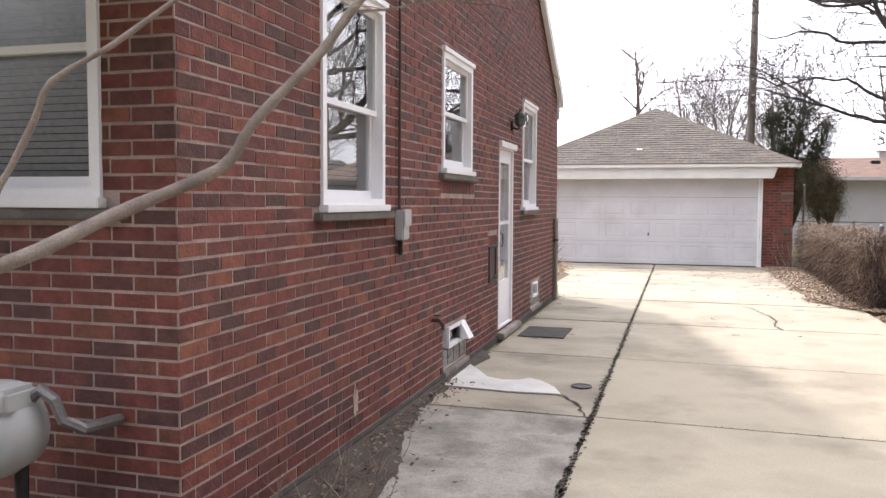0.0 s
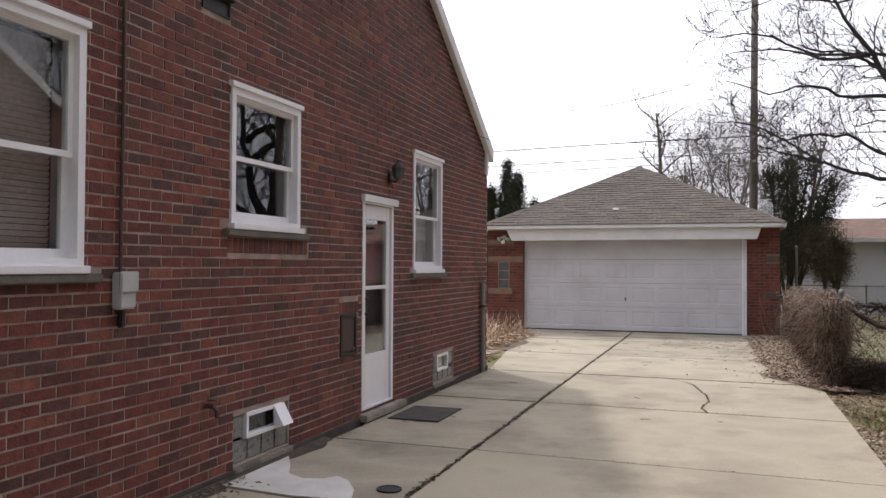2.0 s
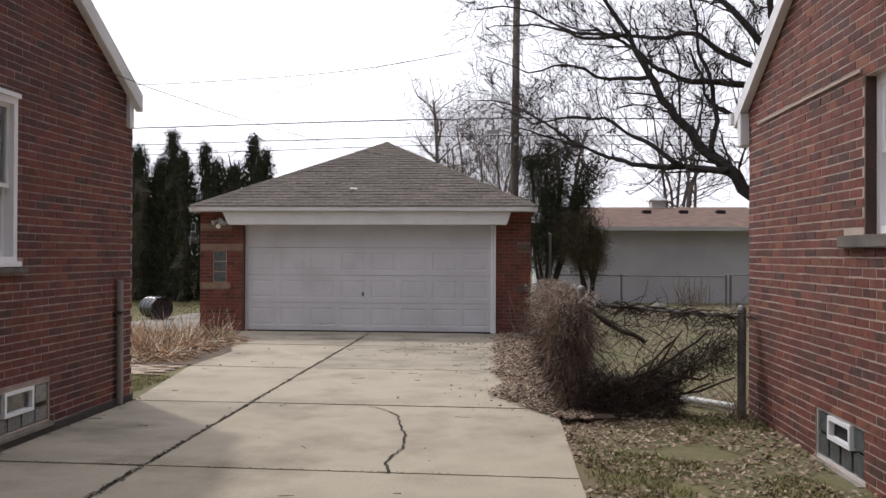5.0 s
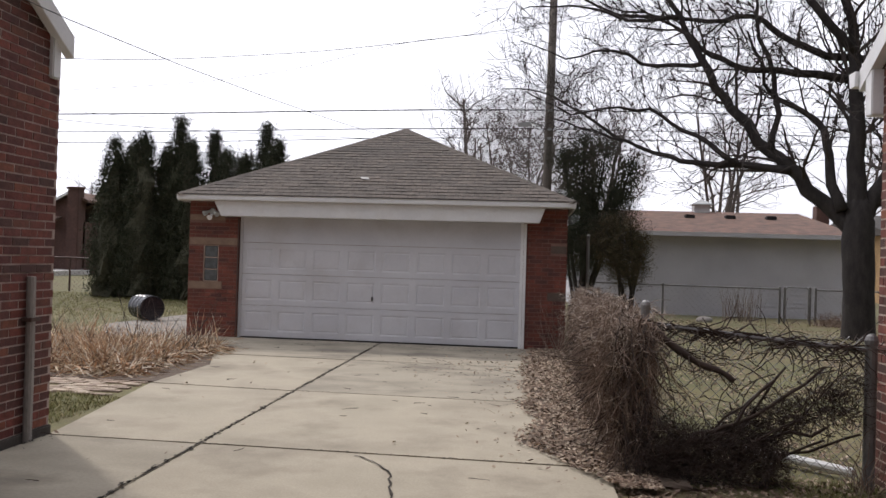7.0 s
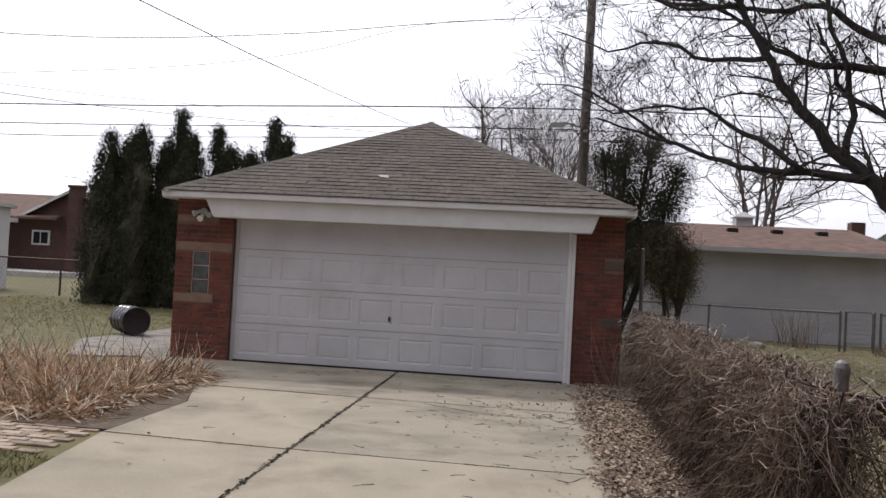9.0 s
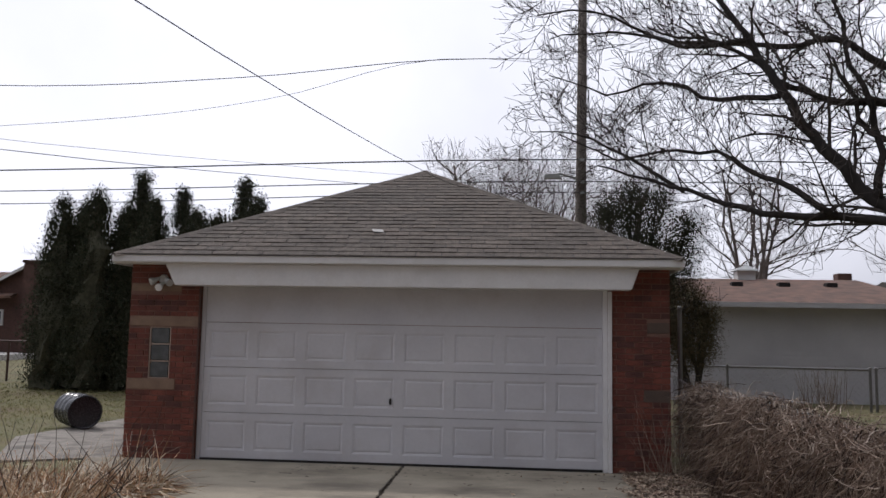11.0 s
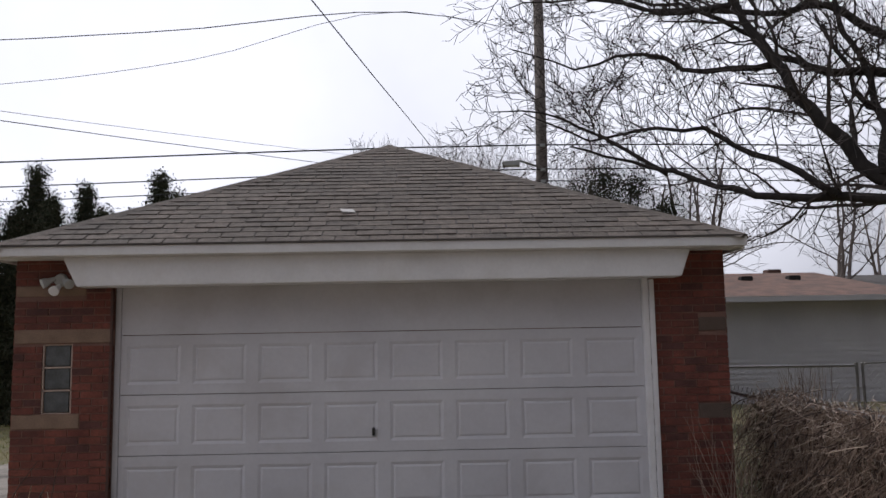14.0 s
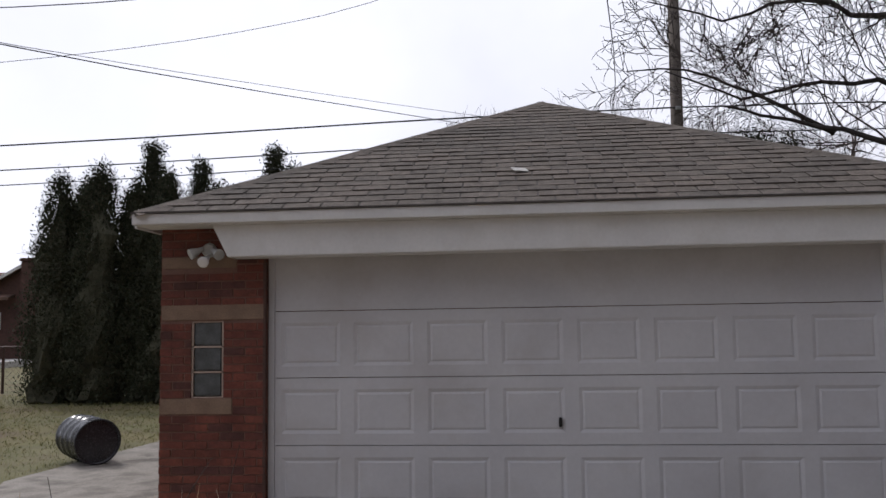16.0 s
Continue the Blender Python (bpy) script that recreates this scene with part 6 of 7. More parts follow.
for i in range(3600):
    if i % 3:
        f = rng.random()
        p = Vector((2.95 + 1.0 * f, 13.38 + rng.uniform(-0.2, 0.14), 0.02 + (0.40 - 0.14 * f) * rng.random()))
    else:
        f = rng.random()
        p = Vector((3.55 + 0.95 * f, 13.42 + rng.uniform(-0.09, 0.07), 0.30 + 0.34 * f + rng.gauss(0, 0.06 + 0.05 * f)))
    line = bend_line(p, Vector((rng.uniform(-0.6, 1), rng.uniform(-0.5, 0.5), rng.uniform(-0.7, 0.5))), rng.uniform(0.08, 0.26), rng, 5, 0.75)
    for q in line:
        q.z = max(q.z, 0.006)
    so.twig(line, rng.uniform(0.0016, 0.0042), 0.0012, 3)
for i in range(120):
    p = Vector((3.08 + 0.55 * rng.random(), 13.40, 0))
    p.z = 1.02 - 0.62 * (p.x - 3.08)
    so.twig(bend_line(p, Vector((rng.uniform(-1, 1), rng.uniform(-0.3, 0.3), rng.uniform(-1, 0.2))), rng.uniform(0.05, 0.2), rng, 4, 0.5), 0.003, 0.0015, 3)
for i in range(60):
    x = rng.uniform(3.1, 4.52)
    p = Vector((x, 13.52 - 0.09 * (x - 3.06), 0.25 + 0.74 * rng.random() ** 0.5))
    so.twig(bend_line(p, Vector((rng.uniform(-1, 1), 0, rng.uniform(-0.8, 0.4))), rng.uniform(0.2, 0.6), rng, 7, 0.5), 0.005, 0.002, 3)
for i in range(160):
    x = rng.uniform(3.1, 4.5)
    p = Vector((x, 13.53 - 0.09 * (x - 3.06), 1.05 - 0.08 * (x - 3.04)))
    so.twig(bend_line(p, Vector((1 if i % 2 else -1, 0, rng.uniform(-0.25, 0.12))), rng.uniform(0.12, 0.35), rng, 5, 0.45, -0.2), 0.007, 0.003, 4)
so.ob("tangle", m_trunkvine, vine, "dense dark tangle of twigs", kind="stuff")
bm = bmesh.new()
tube(bm, [(3.92, 14.2, 0.03), (4.2, 13.95, 0.035), (4.53, 13.60, 0.035)], 0.036, 10)
solid("white_pipe", bm, m_white, "length of white pipe lying on the lawn by the fence", "pipe")
so = Soup()
for i in range(34):
    p = Vector((4.5 + rng.uniform(-0.12, 0.12), 13.3 + rng.uniform(-0.18, 0.1), -0.01))
    so.twig(bend_line(p, Vector((rng.uniform(-0.6, 0.3), rng.uniform(-0.6, 0.3), 1)), rng.uniform(0.15, 0.5), rng, 6, 0.4), 0.004, 0.002, 3)
for i in range(46):
    p = Vector((2.62 + rng.uniform(-0.15, 0.35), 20.86 + rng.uniform(-0.15, 0.08), 0.01))
    so.twig(bend_line(p, Vector((rng.uniform(-0.5, 0.3), rng.uniform(-0.1, 0.1), 1)), rng.uniform(0.3, 1.0), rng, 6, 0.14), 0.004, 0.0015, 3)
so.ob("dry_shoots", m_vine, None, "thin pale dry shoots by the post and garage corner", "shoots", "stuff")
# the branch over the front bed
young = thing("young_tree", (-2.9, 2.2, 0), "young bare tree with smooth grey branches beside the house corner", "tree")
bm = bmesh.new()
tube(bm, smooth([Vector(p) for p in ((-2.9, 2.2, -0.05), (-2.88, 2.2, 0.4), (-2.8, 2.22, 0.8), (-2.85, 2.2, 1.8), (-2.9, 2.1, 3.0))]), 0.06, 10)
part("trunk", bm, m_branch, young, smooth=True)
bm = bmesh.new()
line = smooth([Vector(p) for p in ((-2.8, 2.22, 0.8), (-2.1, 2.35, 1.12), (-1.55, 2.59, 1.316), (-1.427, 2.91, 1.456), (-1.24, 3.14, 1.585), (-1.18, 3.21, 1.655), (-1.109, 3.25, 1.784), (-0.953, 3.438, 2.04), (-0.849, 3.549, 2.238), (-0.6, 3.78, 2.6))], 4)
tube(bm, line, [0.027 - 0.013 * i / len(line) + 0.0015 * math.sin(i * 2.1) for i in range(len(line))], 10)
part("branch", bm, m_branch, young, "smooth grey-brown branch", True)
bm = bmesh.new()
line2 = smooth([Vector(p) for p in ((-2.1, 2.35, 1.12), (-1.65, 2.52, 1.36), (-1.555, 2.595, 1.54), (-1.485, 2.652, 1.724), (-1.44, 2.673, 1.838), (-1.336, 2.805, 1.961), (-1.204, 2.927, 2.113), (-1.0, 3.05, 2.3))], 3)
tube(bm, line2, [0.012 - 0.004 * i / len(line2) + 0.0012 * math.sin(i * 1.7) for i in range(len(line2))], 8)
part("branch", bm, m_branch, young, smooth=True)
so = Soup()
rng = random.Random(61)
for i in range(9):
    p = line[-1].lerp(line[-6], rng.random())
    sub = bend_line(p, Vector((rng.uniform(0.6, 1.3), rng.uniform(0.1, 0.9), rng.uniform(-0.12, 0.4))), rng.uniform(0.4, 0.9), rng, 6, 0.22)
    so.twig(sub, 0.007, 0.002, 4)
    for q in range(7):
        s2 = bend_line(sub[rng.randrange(1, 6)], Vector((rng.uniform(-0.3, 1), rng.uniform(-0.5, 0.9), rng.uniform(-0.3, 0.6))), rng.uniform(0.1, 0.35), rng, 4, 0.3)
        so.twig(s2, 0.003, 0.001, 3)
so.ob("twig_web", m_branch, young, kind="stuff")

# weeds at the foot of the house corner
so = Soup()
for i in range(160):
    p = Vector((rng.uniform(-1.55, -0.95), rng.uniform(3.2, 4.9), -0.02))
    if p.x > -1.2 and p.y > 4.2:
        continue
    line = bend_line(p, Vector((rng.uniform(-0.7, 0.7), rng.uniform(-0.7, 0.7), 0.8)), rng.uniform(0.1, 0.5), rng, 5, 0.35)
    so.twig(line, 0.003, 0.001, 3)
so.ob("dry_weeds", m_vine, None, "dry leafless weeds at the corner of the house", "weeds", "stuff")

# fallen leaves: curled four-cornered blades
def leaf_soup(spots, rng, lo, hi, flat=0.5):
    so = Soup()
    for x, y, z in spots:
        a = rng.uniform(0, math.tau)
        s = rng.uniform(lo, hi)
        u = Vector((math.cos(a), math.sin(a), rng.uniform(-flat, flat)))
        w = Vector((-math.sin(a), math.cos(a), rng.uniform(-flat, flat))) * rng.uniform(0.35, 0.6)
        c = Vector((x, y, z + 0.008 + rng.random() * 0.012))
        q = [c - u * s, c + w * s - Vector((0, 0, 0.004)), c + u * s, c - w * s + Vector((0, 0, 0.2 * s))]
        for v in q:
            v.z = max(v.z, z + 0.002)
        so.quad(*[tuple(v) for v in q])
    return so


def edge_x(y):
    return 2.12 + 0.75 * max(0.0, (14.2 - y) / 1.3) ** 1.2 + 0.22 * noise.noise((y * 0.9, 0, 5)) + 0.10 * noise.noise((y * 3.1, 0, 9))


rng = random.Random(71)
spots = []
for i in range(22000):
    y = rng.uniform(12.9, 20.95)
    x = edge_x(y) + (3.1 - edge_x(y)) * rng.random() ** 0.75
    spots.append((x, y, 0.018))
for i in range(15000):
    y = rng.uniform(6.0, 13.6)
    x = rng.uniform(2.72, 4.66) if rng.random() < 0.85 else 2.75 + rng.random() * 0.4
    if noise.noise((x * 1.3, y * 1.3, 2)) > -0.28 or y > 12.6:
        spots.append((x, y, -0.028))
for i in range(170):
    y = 12.9 + 8 * rng.random()
    x = edge_x(y) - abs(rng.gauss(0, 0.30))
    spots.append((x, y, 0.002))
for i in range(900):
    x, y = rng.uniform(-5.4, -2.0), rng.uniform(16.5, 19.0)
    if noise.noise((x * 1.5, y * 1.5, 4)) > -0.1:
        spots.append((x, y, 0.05 + 0.05 * rng.random()))
for i in range(150):
    x, y = rng.gauss(1.3, 0.6), rng.gauss(18.4, 0.9)
    if x < 2.5 and y < 20.7:
        spots.append((x, y, 0.002))
for i in range(34000):
    x, y = 3.2 + 8.5 * rng.random(), 13.8 + 16.5 * rng.random() ** 1.3
    if noise.noise((x * 0.9, y * 0.9, 12)) > -0.2:
        spots.append((x, y, -0.03))
for i in range(50):
    spots.append((rng.uniform(-1.8, 2.6), rng.uniform(10, 20.9), 0.002))
leaf_soup(spots, rng, 0.010, 0.028).ob("fallen_leaves", m_leaf, None, "drift of small brown fallen leaves along the fence", "fallen leaves", "stuff")
# soil bank that overlaps the driveway's edge under the leaves
bm = bmesh.new()
rows = []
for k in range(66):
    y = 13.0 + k * 8.0 / 65
    e = edge_x(y) + 0.02 + 0.6 * max(0.0, 1 - k / 5) ** 2
    rows.append([bm.verts.new((e + (3.3 - e) * f, y, -0.004 + 0.024 * min(1, f * 4) + 0.012 * noise.noise((f * 6, y * 4, 1)) * min(1, f * 5))) for f in (0, 0.06, 0.2, 0.45, 0.7, 1.0)])
for a, b in zip(rows, rows[1:]):
    for i in range(5):
        bm.faces.new((a[i], a[i + 1], b[i + 1], b[i]))
solid("soil_strip", bm, m_soil, "strip of dark soil and leaf mould along the fence", "soil", kind="structure", smooth=True)
# dirt washed against the foot of the house wall, and an added dark bed
bm = bmesh.new()
rows = []
for k in range(60):
    y = 2.4 + k * 6.2 / 59
    e = -1.50 + 0.62 * max(0.0, min(1.0, (6.1 - y) / 2.4)) + 0.10 * noise.noise((y * 1.4, 0, 15)) + 0.05 * noise.noise((y * 5.0, 0, 8))
    rows.append([bm.verts.new((-1.596 + (e + 1.596) * f, y, 0.020 * (1 - f) - 0.004 * f * f + 0.008 * noise.noise((f * 5, y * 5, 2)) * (1 - f))) for f in (0, 0.2, 0.45, 0.7, 0.88, 1.0)])
for a, b in zip(rows, rows[1:]):
    for i in range(5):
        bm.faces.new((a[i], b[i], b[i + 1], a[i + 1]))
solid("wall_dirt", bm, m_dirt, "dark dirt and leaf mould along the house wall", "soil", kind="structure", smooth=True)
# Unseen dark ground, added to cut the bounce onto the front wall.
bm = bmesh.new()
prism(bm, [(-8.5, 1.2, -0.03), (-1.62, 1.2, -0.03), (-1.62, 3.49, -0.03), (-8.5, 3.49, -0.03)], (0, 0, 0.03))
solid("unseen_dark_bed", bm, m_dirt, "unseen dark soil added to cut bounce light", "soil", kind="structure")
spots = []
for i in range(900):
    y = 3.0 + 4.2 * rng.random() ** 1.3
    spots.append((-1.55 + abs(rng.gauss(0, 0.30 if y < 5.2 else 0.12)), y, 0.012))
leaf_soup(spots, rng, 0.008, 0.022).ob("leaf_litter", m_leaf_dark, None, "brown leaf litter along the foot of the house wall", "fallen leaves", "stuff")
# twigs and debris on the concrete
so = Soup()
for i in range(64):
    p = Vector((rng.uniform(-1.9, 2.4) if i % 3 else rng.uniform(0.8, 2.6), rng.uniform(9.5, 20.8) if i % 2 else rng.uniform(15.5, 20.6), 0.008))
    line = bend_line(p, Vector((rng.uniform(-1, 1), rng.uniform(-0.4, 0.4), 0)), rng.uniform(0.04, 0.17), rng, 4, 0.4)
    for q in line:
        q.z = 0.007
    so.twig(line, 0.003, 0.0015, 3)
so.ob("twig_litter", m_trunkvine, None, "scattered dark twigs lying on the driveway", "twigs", "stuff")
# moss and dirt in the joints
so = Soup()


def crumb(x, y, s, turn):
    c, d = math.cos(turn), math.sin(turn)
    ring = [(rng.uniform(0.6, 1.4) * math.cos(k * math.tau / 6), rng.uniform(0.25, 0.6) * math.sin(k * math.tau / 6)) for k in range(6)]
    i = len(so.v)
    so.v += [(x + s * (u * c - w * d), y + s * (u * d + w * c), 0.005) for u, w in ring]
    so.f.append(tuple(range(i, i + 6)))


for i in range(160):
    cx, cy = (rng.gauss(1.25, 0.55), rng.gauss(18.3, 0.9)) if i % 2 else (rng.uniform(-1.8, 2.3), 20.85 - abs(rng.gauss(0, 0.25)))
    if cx < 2.5 and cy < 20.95:
        crumb(cx, cy, rng.uniform(0.008, 0.035), rng.uniform(-0.3, 0.3))
for a in CUTS[5:]:
    for i in range(120):
        x = rng.uniform(-1.6, 2.4)
        if noise.noise((x * 1.7, a * 3, 0)) > -0.05:
            crumb(x, a - 0.07 * max(0, (x - XC)) / 3.1 + rng.gauss(0, 0.008), rng.uniform(0.005, 0.016), rng.uniform(-0.3, 0.3))
for i in range(1500):
    y = rng.uniform(4.2, 21)
    crumb(XC + rng.gauss(0, 0.014), y, rng.uniform(0.007, 0.028), math.pi / 2 + rng.uniform(-0.4, 0.4))
for i in range(500):
    crumb(-1.55 + abs(rng.gauss(0, 0.05)), rng.uniform(3.6, 13.6), rng.uniform(0.006, 0.02), rng.uniform(0, 3))
so.ob("joint_dirt", m_crack, None, "dark dirt and moss crumbs along the slab joints", "dirt", "stuff")

# dry grass bed
rng = random.Random(81)
so = Soup()


def blade(p, way, ln, w, droop, rng):
    d = way.normalized()
    sd = d.cross(Vector((rng.uniform(-1, 1), rng.uniform(-1, 1), 0.2))).normalized() * w
    pts, q = [], p.copy()
    for i in range(4):
        pts.append(q.copy())
        d = (d + Vector((0, 0, -droop))).normalized()
        q = q + d * ln / 3
        q.z = max(q.z, 0.01)
    for i in range(3):
        k0, k1 = 1 - i * 0.3, 1 - (i + 1) * 0.3
        so.quad(tuple(pts[i] - sd * k0), tuple(pts[i] + sd * k0), tuple(pts[i + 1] + sd * k1), tuple(pts[i + 1] - sd * k1))


clumps = [(rng.uniform(-5.6, -2.5), rng.uniform(16.6, 19.2)) for _ in range(46)] + [(-2.65, 17.7), (-2.8, 18.1), (-2.7, 17.3), (-2.9, 18.4), (-3.0, 17.2), (-2.7, 17.0), (-3.3, 18.6), (-2.6, 18.4)] + [(rng.uniform(-4.0, -2.8), rng.uniform(16.9, 18.2)) for _ in range(14)]
for cx, cy in clumps:
    big = rng.uniform(0.7, 1.35)
    for i in range(120):
        a = rng.uniform(0, math.tau)
        p = Vector((cx + rng.gauss(0, 0.10), cy + rng.gauss(0, 0.10), 0.0))
        up = rng.random()
        way = Vector((math.cos(a) * (1.2 - up), math.sin(a) * (1.2 - up), 0.35 + 1.0 * up))
        blade(p, way, rng.uniform(0.22, 0.54) * big, rng.uniform(0.005, 0.012), rng.uniform(0.06, 0.6), rng)
for i in range(4200):
    x, y = rng.uniform(-6.0, -2.25), rng.uniform(16.35, 19.3)
    blade(Vector((x, y, 0.02 + 0.07 * rng.random())), Vector((rng.uniform(-1, 1), rng.uniform(-1, 1), rng.uniform(-0.1, 0.3))), rng.uniform(0.15, 0.45), rng.uniform(0.005, 0.013), 0.3, rng)
so.ob("dry_grass_bed", m_straw, None, "bed of flattened straw-coloured dry grass clumps", "dry grass", "stuff")
so = Soup()
for i in range(34):
    p = Vector((rng.uniform(-5.6, -2.2), rng.uniform(16.6, 19.3), 0))
    line = bend_line(p, Vector((rng.uniform(-0.5, 0.6), rng.uniform(-0.4, 0.4), 1)), rng.uniform(0.4, 1.0), rng, 5, 0.16)
    so.twig(line, 0.006, 0.002, 3)
for i in range(7):
    p = Vector((-2.6 + rng.uniform(-0.25, 0.25), 18.3 + rng.uniform(-0.4, 0.4), 0))
    line = bend_line(p, Vector((0.7, rng.uniform(-0.3, 0.3), 0.9)), rng.uniform(0.5, 0.95), rng, 5, 0.14)
    so.twig(line, 0.007, 0.003, 3)
so.ob("dry_canes", m_trunkvine, None, "dry upright canes standing in the grass bed", "canes", "stuff")

# patch of soil below the bed, and old brick pavers beside the drive
bm = bmesh.new()
prism(bm, [(-6.2, 16.3, -0.03), (-1.96, 16.25, -0.03), (-1.92, 17.7, -0.03), (-2.3, 18.8, -0.03), (-3.4, 19.5, -0.03), (-6.3, 19.6, -0.03)], (0, 0, 0.025))
solid("bed_soil", bm, m_soil, "dark soil of the grass bed", "soil", kind="structure")
path = thing("paver_path", (-3.2, 16.0, 0), "path of worn pinkish brick pavers beside the driveway", "paver path", kind="structure")
shapes = []
for s in range(3):
    bm = boxes((-0.098, 0.098, -0.047, 0.047, -0.05, 0.0), bevel=0.006)
    shapes.append(mesh_of(bm, "paver", m_paver))
for j in range(9):
    for i in range(22):
        x, y = -2.12 - i * 0.206 - (j % 2) * 0.103, 15.42 + j * 0.103
        if x > -1.96 or rng.random() < 0.04:
            continue
        o = new("paver", rng.choice(shapes))
        o.location, o.rotation_euler = (x + rng.uniform(-0.006, 0.006), y + rng.uniform(-0.005, 0.005), -0.012 + rng.uniform(-0.006, 0.005)), (rng.uniform(-0.02, 0.02), rng.uniform(-0.02, 0.02), rng.uniform(-0.03, 0.03))
        hang(o, path)

# short winter grass
rng = random.Random(91)
so = Soup()


def tuft(x, y, z, h):
    for k in range(3):
        a = rng.uniform(0, math.tau)
        p = Vector((x + rng.gauss(0, 0.02), y + rng.gauss(0, 0.02), z))
        tip = p + Vector((math.cos(a) * h * 0.8, math.sin(a) * h * 0.8, h * rng.uniform(0.5, 1.1)))
        sd = Vector((-math.sin(a), math.cos(a), 0)) * 0.0045
        i = len(so.v)
        so.v += [tuple(p - sd), tuple(p + sd), tuple(tip)]
        so.f.append((i, i + 1, i + 2))


for i in range(15000):
    x, y = rng.uniform(2.9, 4.62), rng.uniform(6.0, 13.5)
    if noise.noise((x * 1.1, y * 1.1, 7)) > 0.12:
        tuft(x, y, -0.03, 0.045)
for i in range(16000):
    x, y = rng.uniform(-14, -3.9), rng.uniform(19.5, 33)
    if x > -6.1 and y < 26 and not (x < -5.7 or y < 20.2):
        continue
    tuft(x, y, -0.05, 0.05)
for i in range(2600):
    tuft(rng.uniform(3.4, 12), rng.uniform(13.8, 30), -0.05, 0.05)
for i in range(1600):
    tuft(rng.uniform(-3.4, -1.8), rng.uniform(13.9, 15.35), -0.03, 0.05)
so.ob("winter_grass", m_grass, None, "short patchy winter grass of the lawns", "grass", "stuff")

# the drum on the lawn
drum = thing("drum", (-5.72, 23.75, 0), "black plastic drum lying on its side on the lawn", "drum")
DM = pose(-5.78, 23.72, 0.25, 0, 90, -44) @ Matrix.Diagonal((0.88, 0.88, 0.86, 1))
bm = bmesh.new()
lathe(bm, [(0.265, -0.43), (0.285, -0.415), (0.285, -0.36), (0.275, -0.35), (0.283, -0.2), (0.285, -0.14), (0.297, -0.125), (0.297, -0.10), (0.285, -0.085), (0.285, 0.09), (0.297, 0.105), (0.297, 0.13), (0.285, 0.145), (0.283, 0.2), (0.278, 0.40), (0.292, 0.41), (0.292, 0.44), (0.27, 0.445), (0.262, 0.40)], 36, DM)
part("barrel", bm, m_plastic, drum, "black ribbed drum body", True)
bm = bmesh.new()
lathe(bm, [(0.26, 0.40), (0.26, 0.412), (0.05, 0.415)], 30, DM)
part("drum_head", bm, m_plastic, drum, "dull black drum head")
bm = bmesh.new()
lathe(bm, [(0.035, 0.412), (0.035, 0.43), (0.02, 0.432)], 12, DM @ Matrix.Translation((0.15, 0.05, 0)))
part("bung", bm, m_plastic, drum)

# far brick house, white outbuilding corner and other roofs
far = thing("far_house", (-27, 54, 0), "distant brown brick house with gable, brown roof, white porch and chimney", "house")
part("wall", boxes((-34, -22.6, 50, 60, -0.1, 2.85)), m_brick_far_shade, far)
bm = bmesh.new()
prism(bm, [(-25.7, 49.98, -0.1), (-22.6, 49.98, -0.1), (-22.6, 49.98, 4.05), (-23.3, 49.98, 4.35), (-25.7, 49.98, 3.1)], (0, 0.25, 0))
part("gable", bm, m_brick_far_shade, far)
bm = bmesh.new()
prism(bm, [(-26.1, 49.75, 2.96), (-23.3, 49.75, 4.42), (-23.3, 49.75, 4.55), (-26.1, 49.75, 3.09)], (0, 10.4, 0))
prism(bm, [(-22.2, 49.75, 3.9), (-22.2, 49.75, 4.03), (-23.3, 49.75, 4.55), (-23.3, 49.75, 4.42)], (0, 10.4, 0))
part("roof", bm, m_brownroof, far)
bm = bmesh.new()
prism(bm, [(-34.4, 49.4, 2.85), (-34.4, 55, 4.4), (-34.4, 55, 4.52), (-34.4, 49.4, 2.97)], (10.6, 0, 0))
prism(bm, [(-34.4, 60.6, 2.85), (-34.4, 55, 4.4), (-34.4, 55, 4.52), (-34.4, 60.6, 2.97)], (10.6, 0, 0))
part("roof", bm, m_brownroof, far)
bm = bmesh.new()
prism(bm, [(-26.15, 49.70, 2.90), (-23.3, 49.70, 4.39), (-23.3, 49.70, 4.54), (-26.15, 49.70, 3.07)], (0, 0.045, 0))
part("rake_board", bm, m_white, far, "white rake board")
part("chimney", boxes((-23.2, -22.55, 49.4, 50.0, -0.1, 4.6), (-23.26, -22.49, 49.34, 50.0, 4.6, 4.75), bevel=0.03), m_brick_far_shade, far)
part("porch_roof", boxes((-31, -25.9, 47.6, 49.35, 2.62, 2.86), bevel=0.02), m_white, far)
for x in (-26.15, -28.4):
    part("porch_post", boxes((x, x + 0.16, 47.7, 47.86, -0.1, 2.62)), m_white, far)
w = part("window", boxes((-25.5, -24.45, 49.93, 50.0, 1.5, 2.3), bevel=0.01), m_white, far)
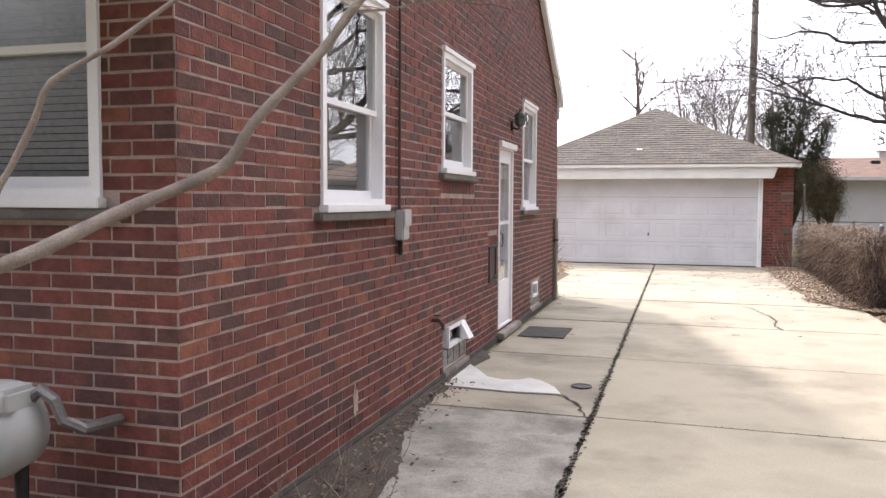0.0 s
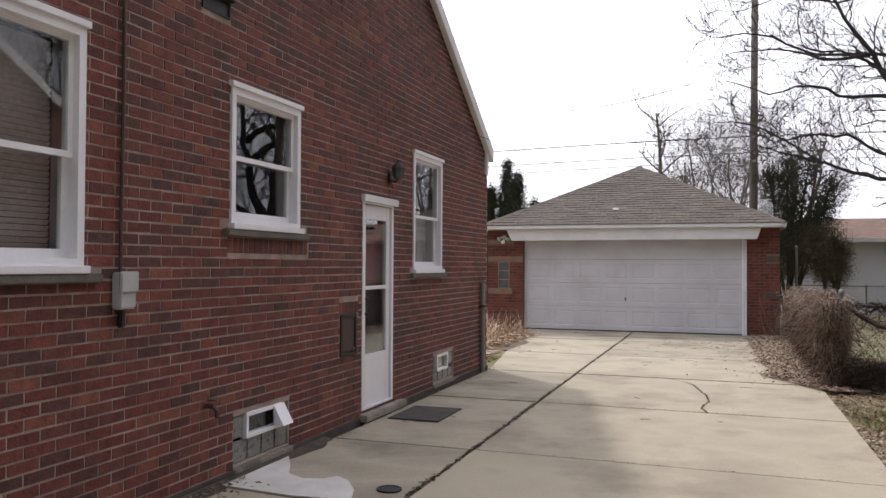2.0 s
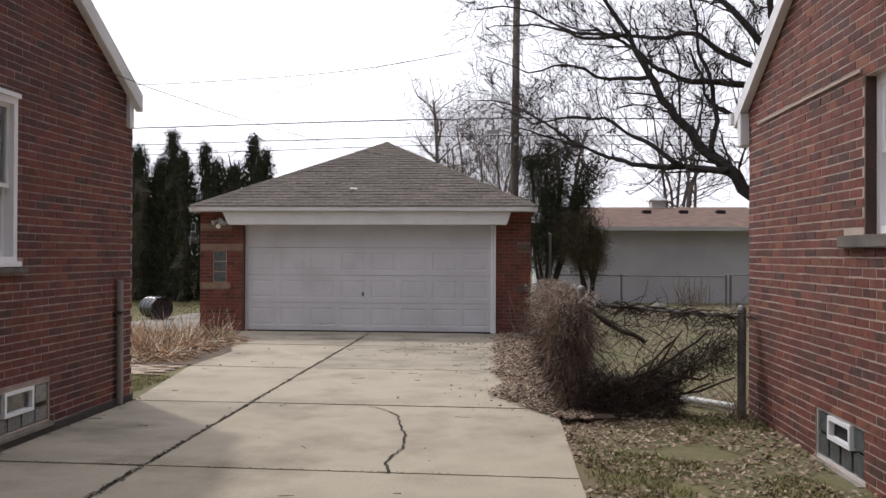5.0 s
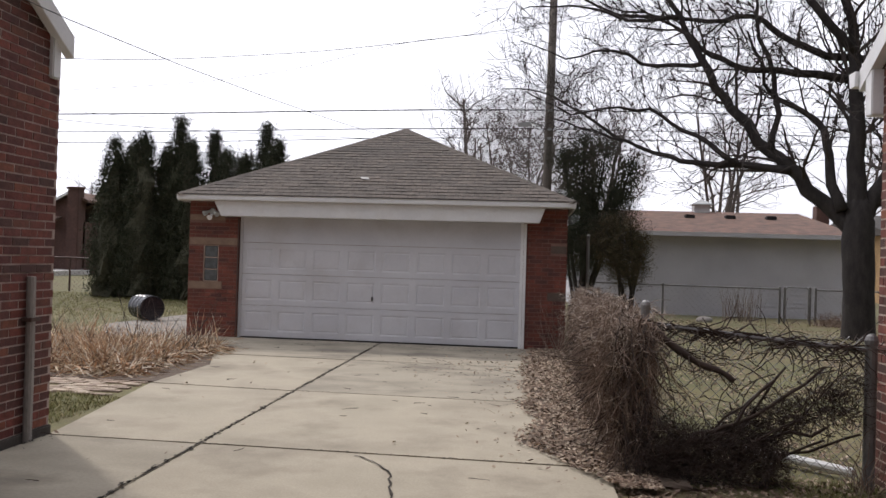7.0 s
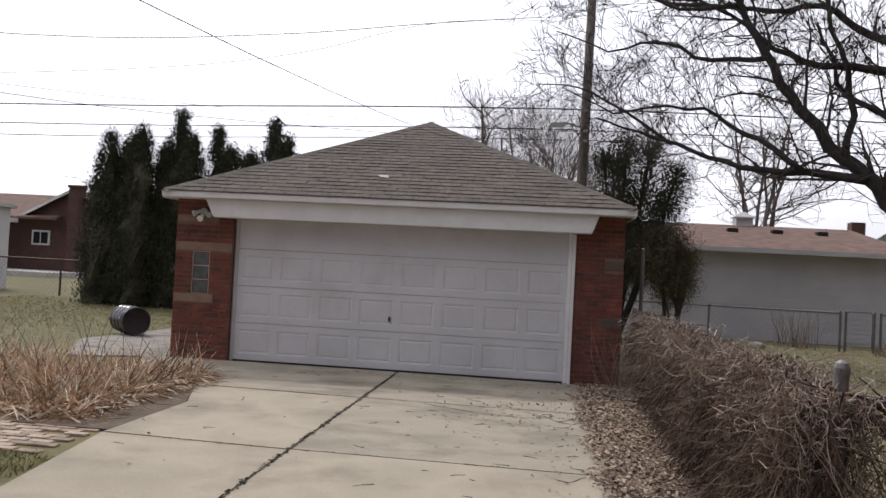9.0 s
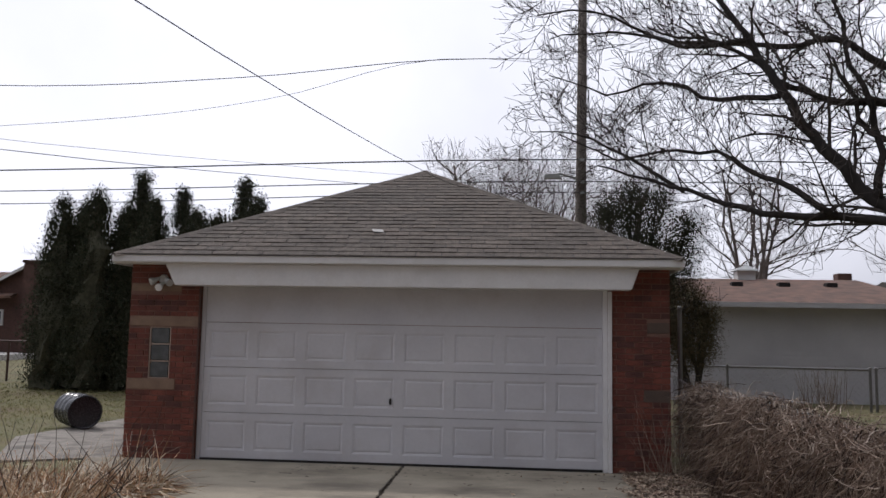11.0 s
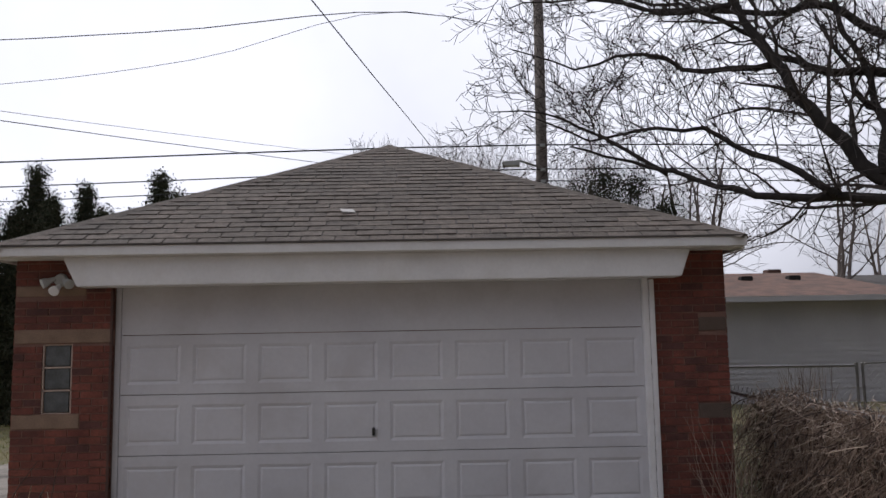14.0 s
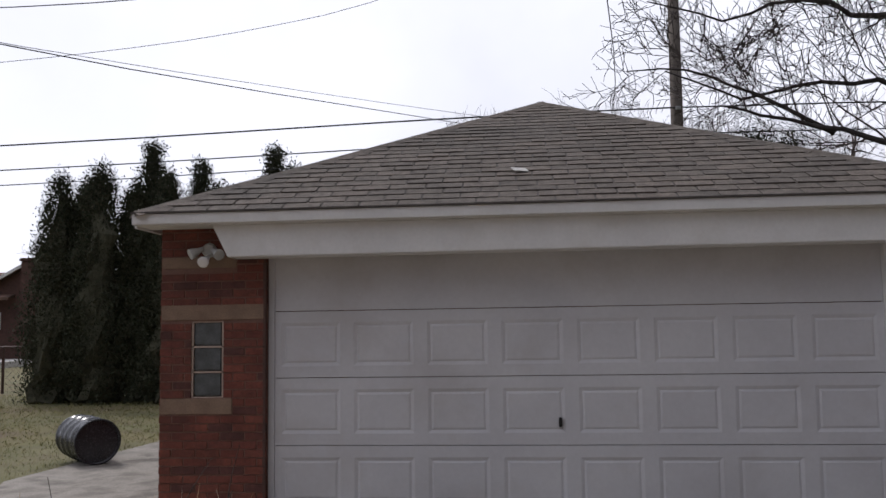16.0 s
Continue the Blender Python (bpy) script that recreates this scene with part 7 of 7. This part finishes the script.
part("pane", boxes((-25.38, -25.02, 49.91, 49.93, 1.6, 2.2)), m_unlit, w)
part("pane", boxes((-24.95, -24.57, 49.91, 49.93, 1.6, 2.2)), m_unlit, w)
part("porch_floor", boxes((-31, -22, 46.5, 49.9, -0.1, 0.18)), m_patch, far)
shed = thing("white_shed", (-19.5, 34.5, 0), "white sided shed at the edge of the far lawn", "shed")
part("body", boxes((-23, -16.95, 32.6, 36, -0.1, 2.75)), m_siding, shed)
part("roof", boxes((-23.3, -16.8, 32.4, 36.2, 2.75, 2.9), bevel=0.03), m_greybox, shed)
east = thing("far_house", (24, 62, 0), "distant house with dark roof and chimney beyond the outbuilding", "house")
part("wall", boxes((17, 34, 60, 70, -0.1, 2.8)), m_siding, east)
bm = bmesh.new()
for s in (-1, 1):
    prism(bm, [(16.5, 65 + s * 5.5, 2.7), (16.5, 65, 3.9), (16.5, 65, 4.05), (16.5, 65 + s * 5.5, 2.85)], (18, 0, 0))
part("roof", bm, m_darkroof, east)
part("chimney", boxes((20.2, 21.0, 61.2, 62.0, 2.3, 5.45), bevel=0.03), m_brick_far_shade, east)
east2 = thing("far_house", (22, 50, 0), "yellow-brick house seen past the bare tree", "house")
part("wall", boxes((18.2, 27, 45, 55, -0.1, 3.1)), m_yellow, east2)
bm = bmesh.new()
prism(bm, [(17.8, 44.6, 3.05), (17.8, 55.4, 3.05), (17.8, 50, 4.2)], (9.6, 0, 0))
part("roof", bm, m_darkroof, east2)
part("window", boxes((19.2, 20.6, 44.96, 45.0, 0.9, 2.3)), m_unlit, east2)
# plain houses across the street close the place behind the walk
for x, lab in ((-9, "plain brick house across the street"), (6, "plain brick house across the street behind the walk"), (21, "plain brick house across the street")):
    hs = thing("street_house", (x, -26, 0), lab, "house", "houses across the street")
    part("wall", boxes((x - 5, x + 5, -30, -22, -0.1, 3.0)), m_brick_n, hs)
    bm = bmesh.new()
    prism(bm, [(x - 5.3, -30.4, 2.95), (x - 5.3, -21.6, 2.95), (x - 5.3, -26, 5.8)], (10.6, 0, 0))
    part("roof", bm, m_darkroof, hs)
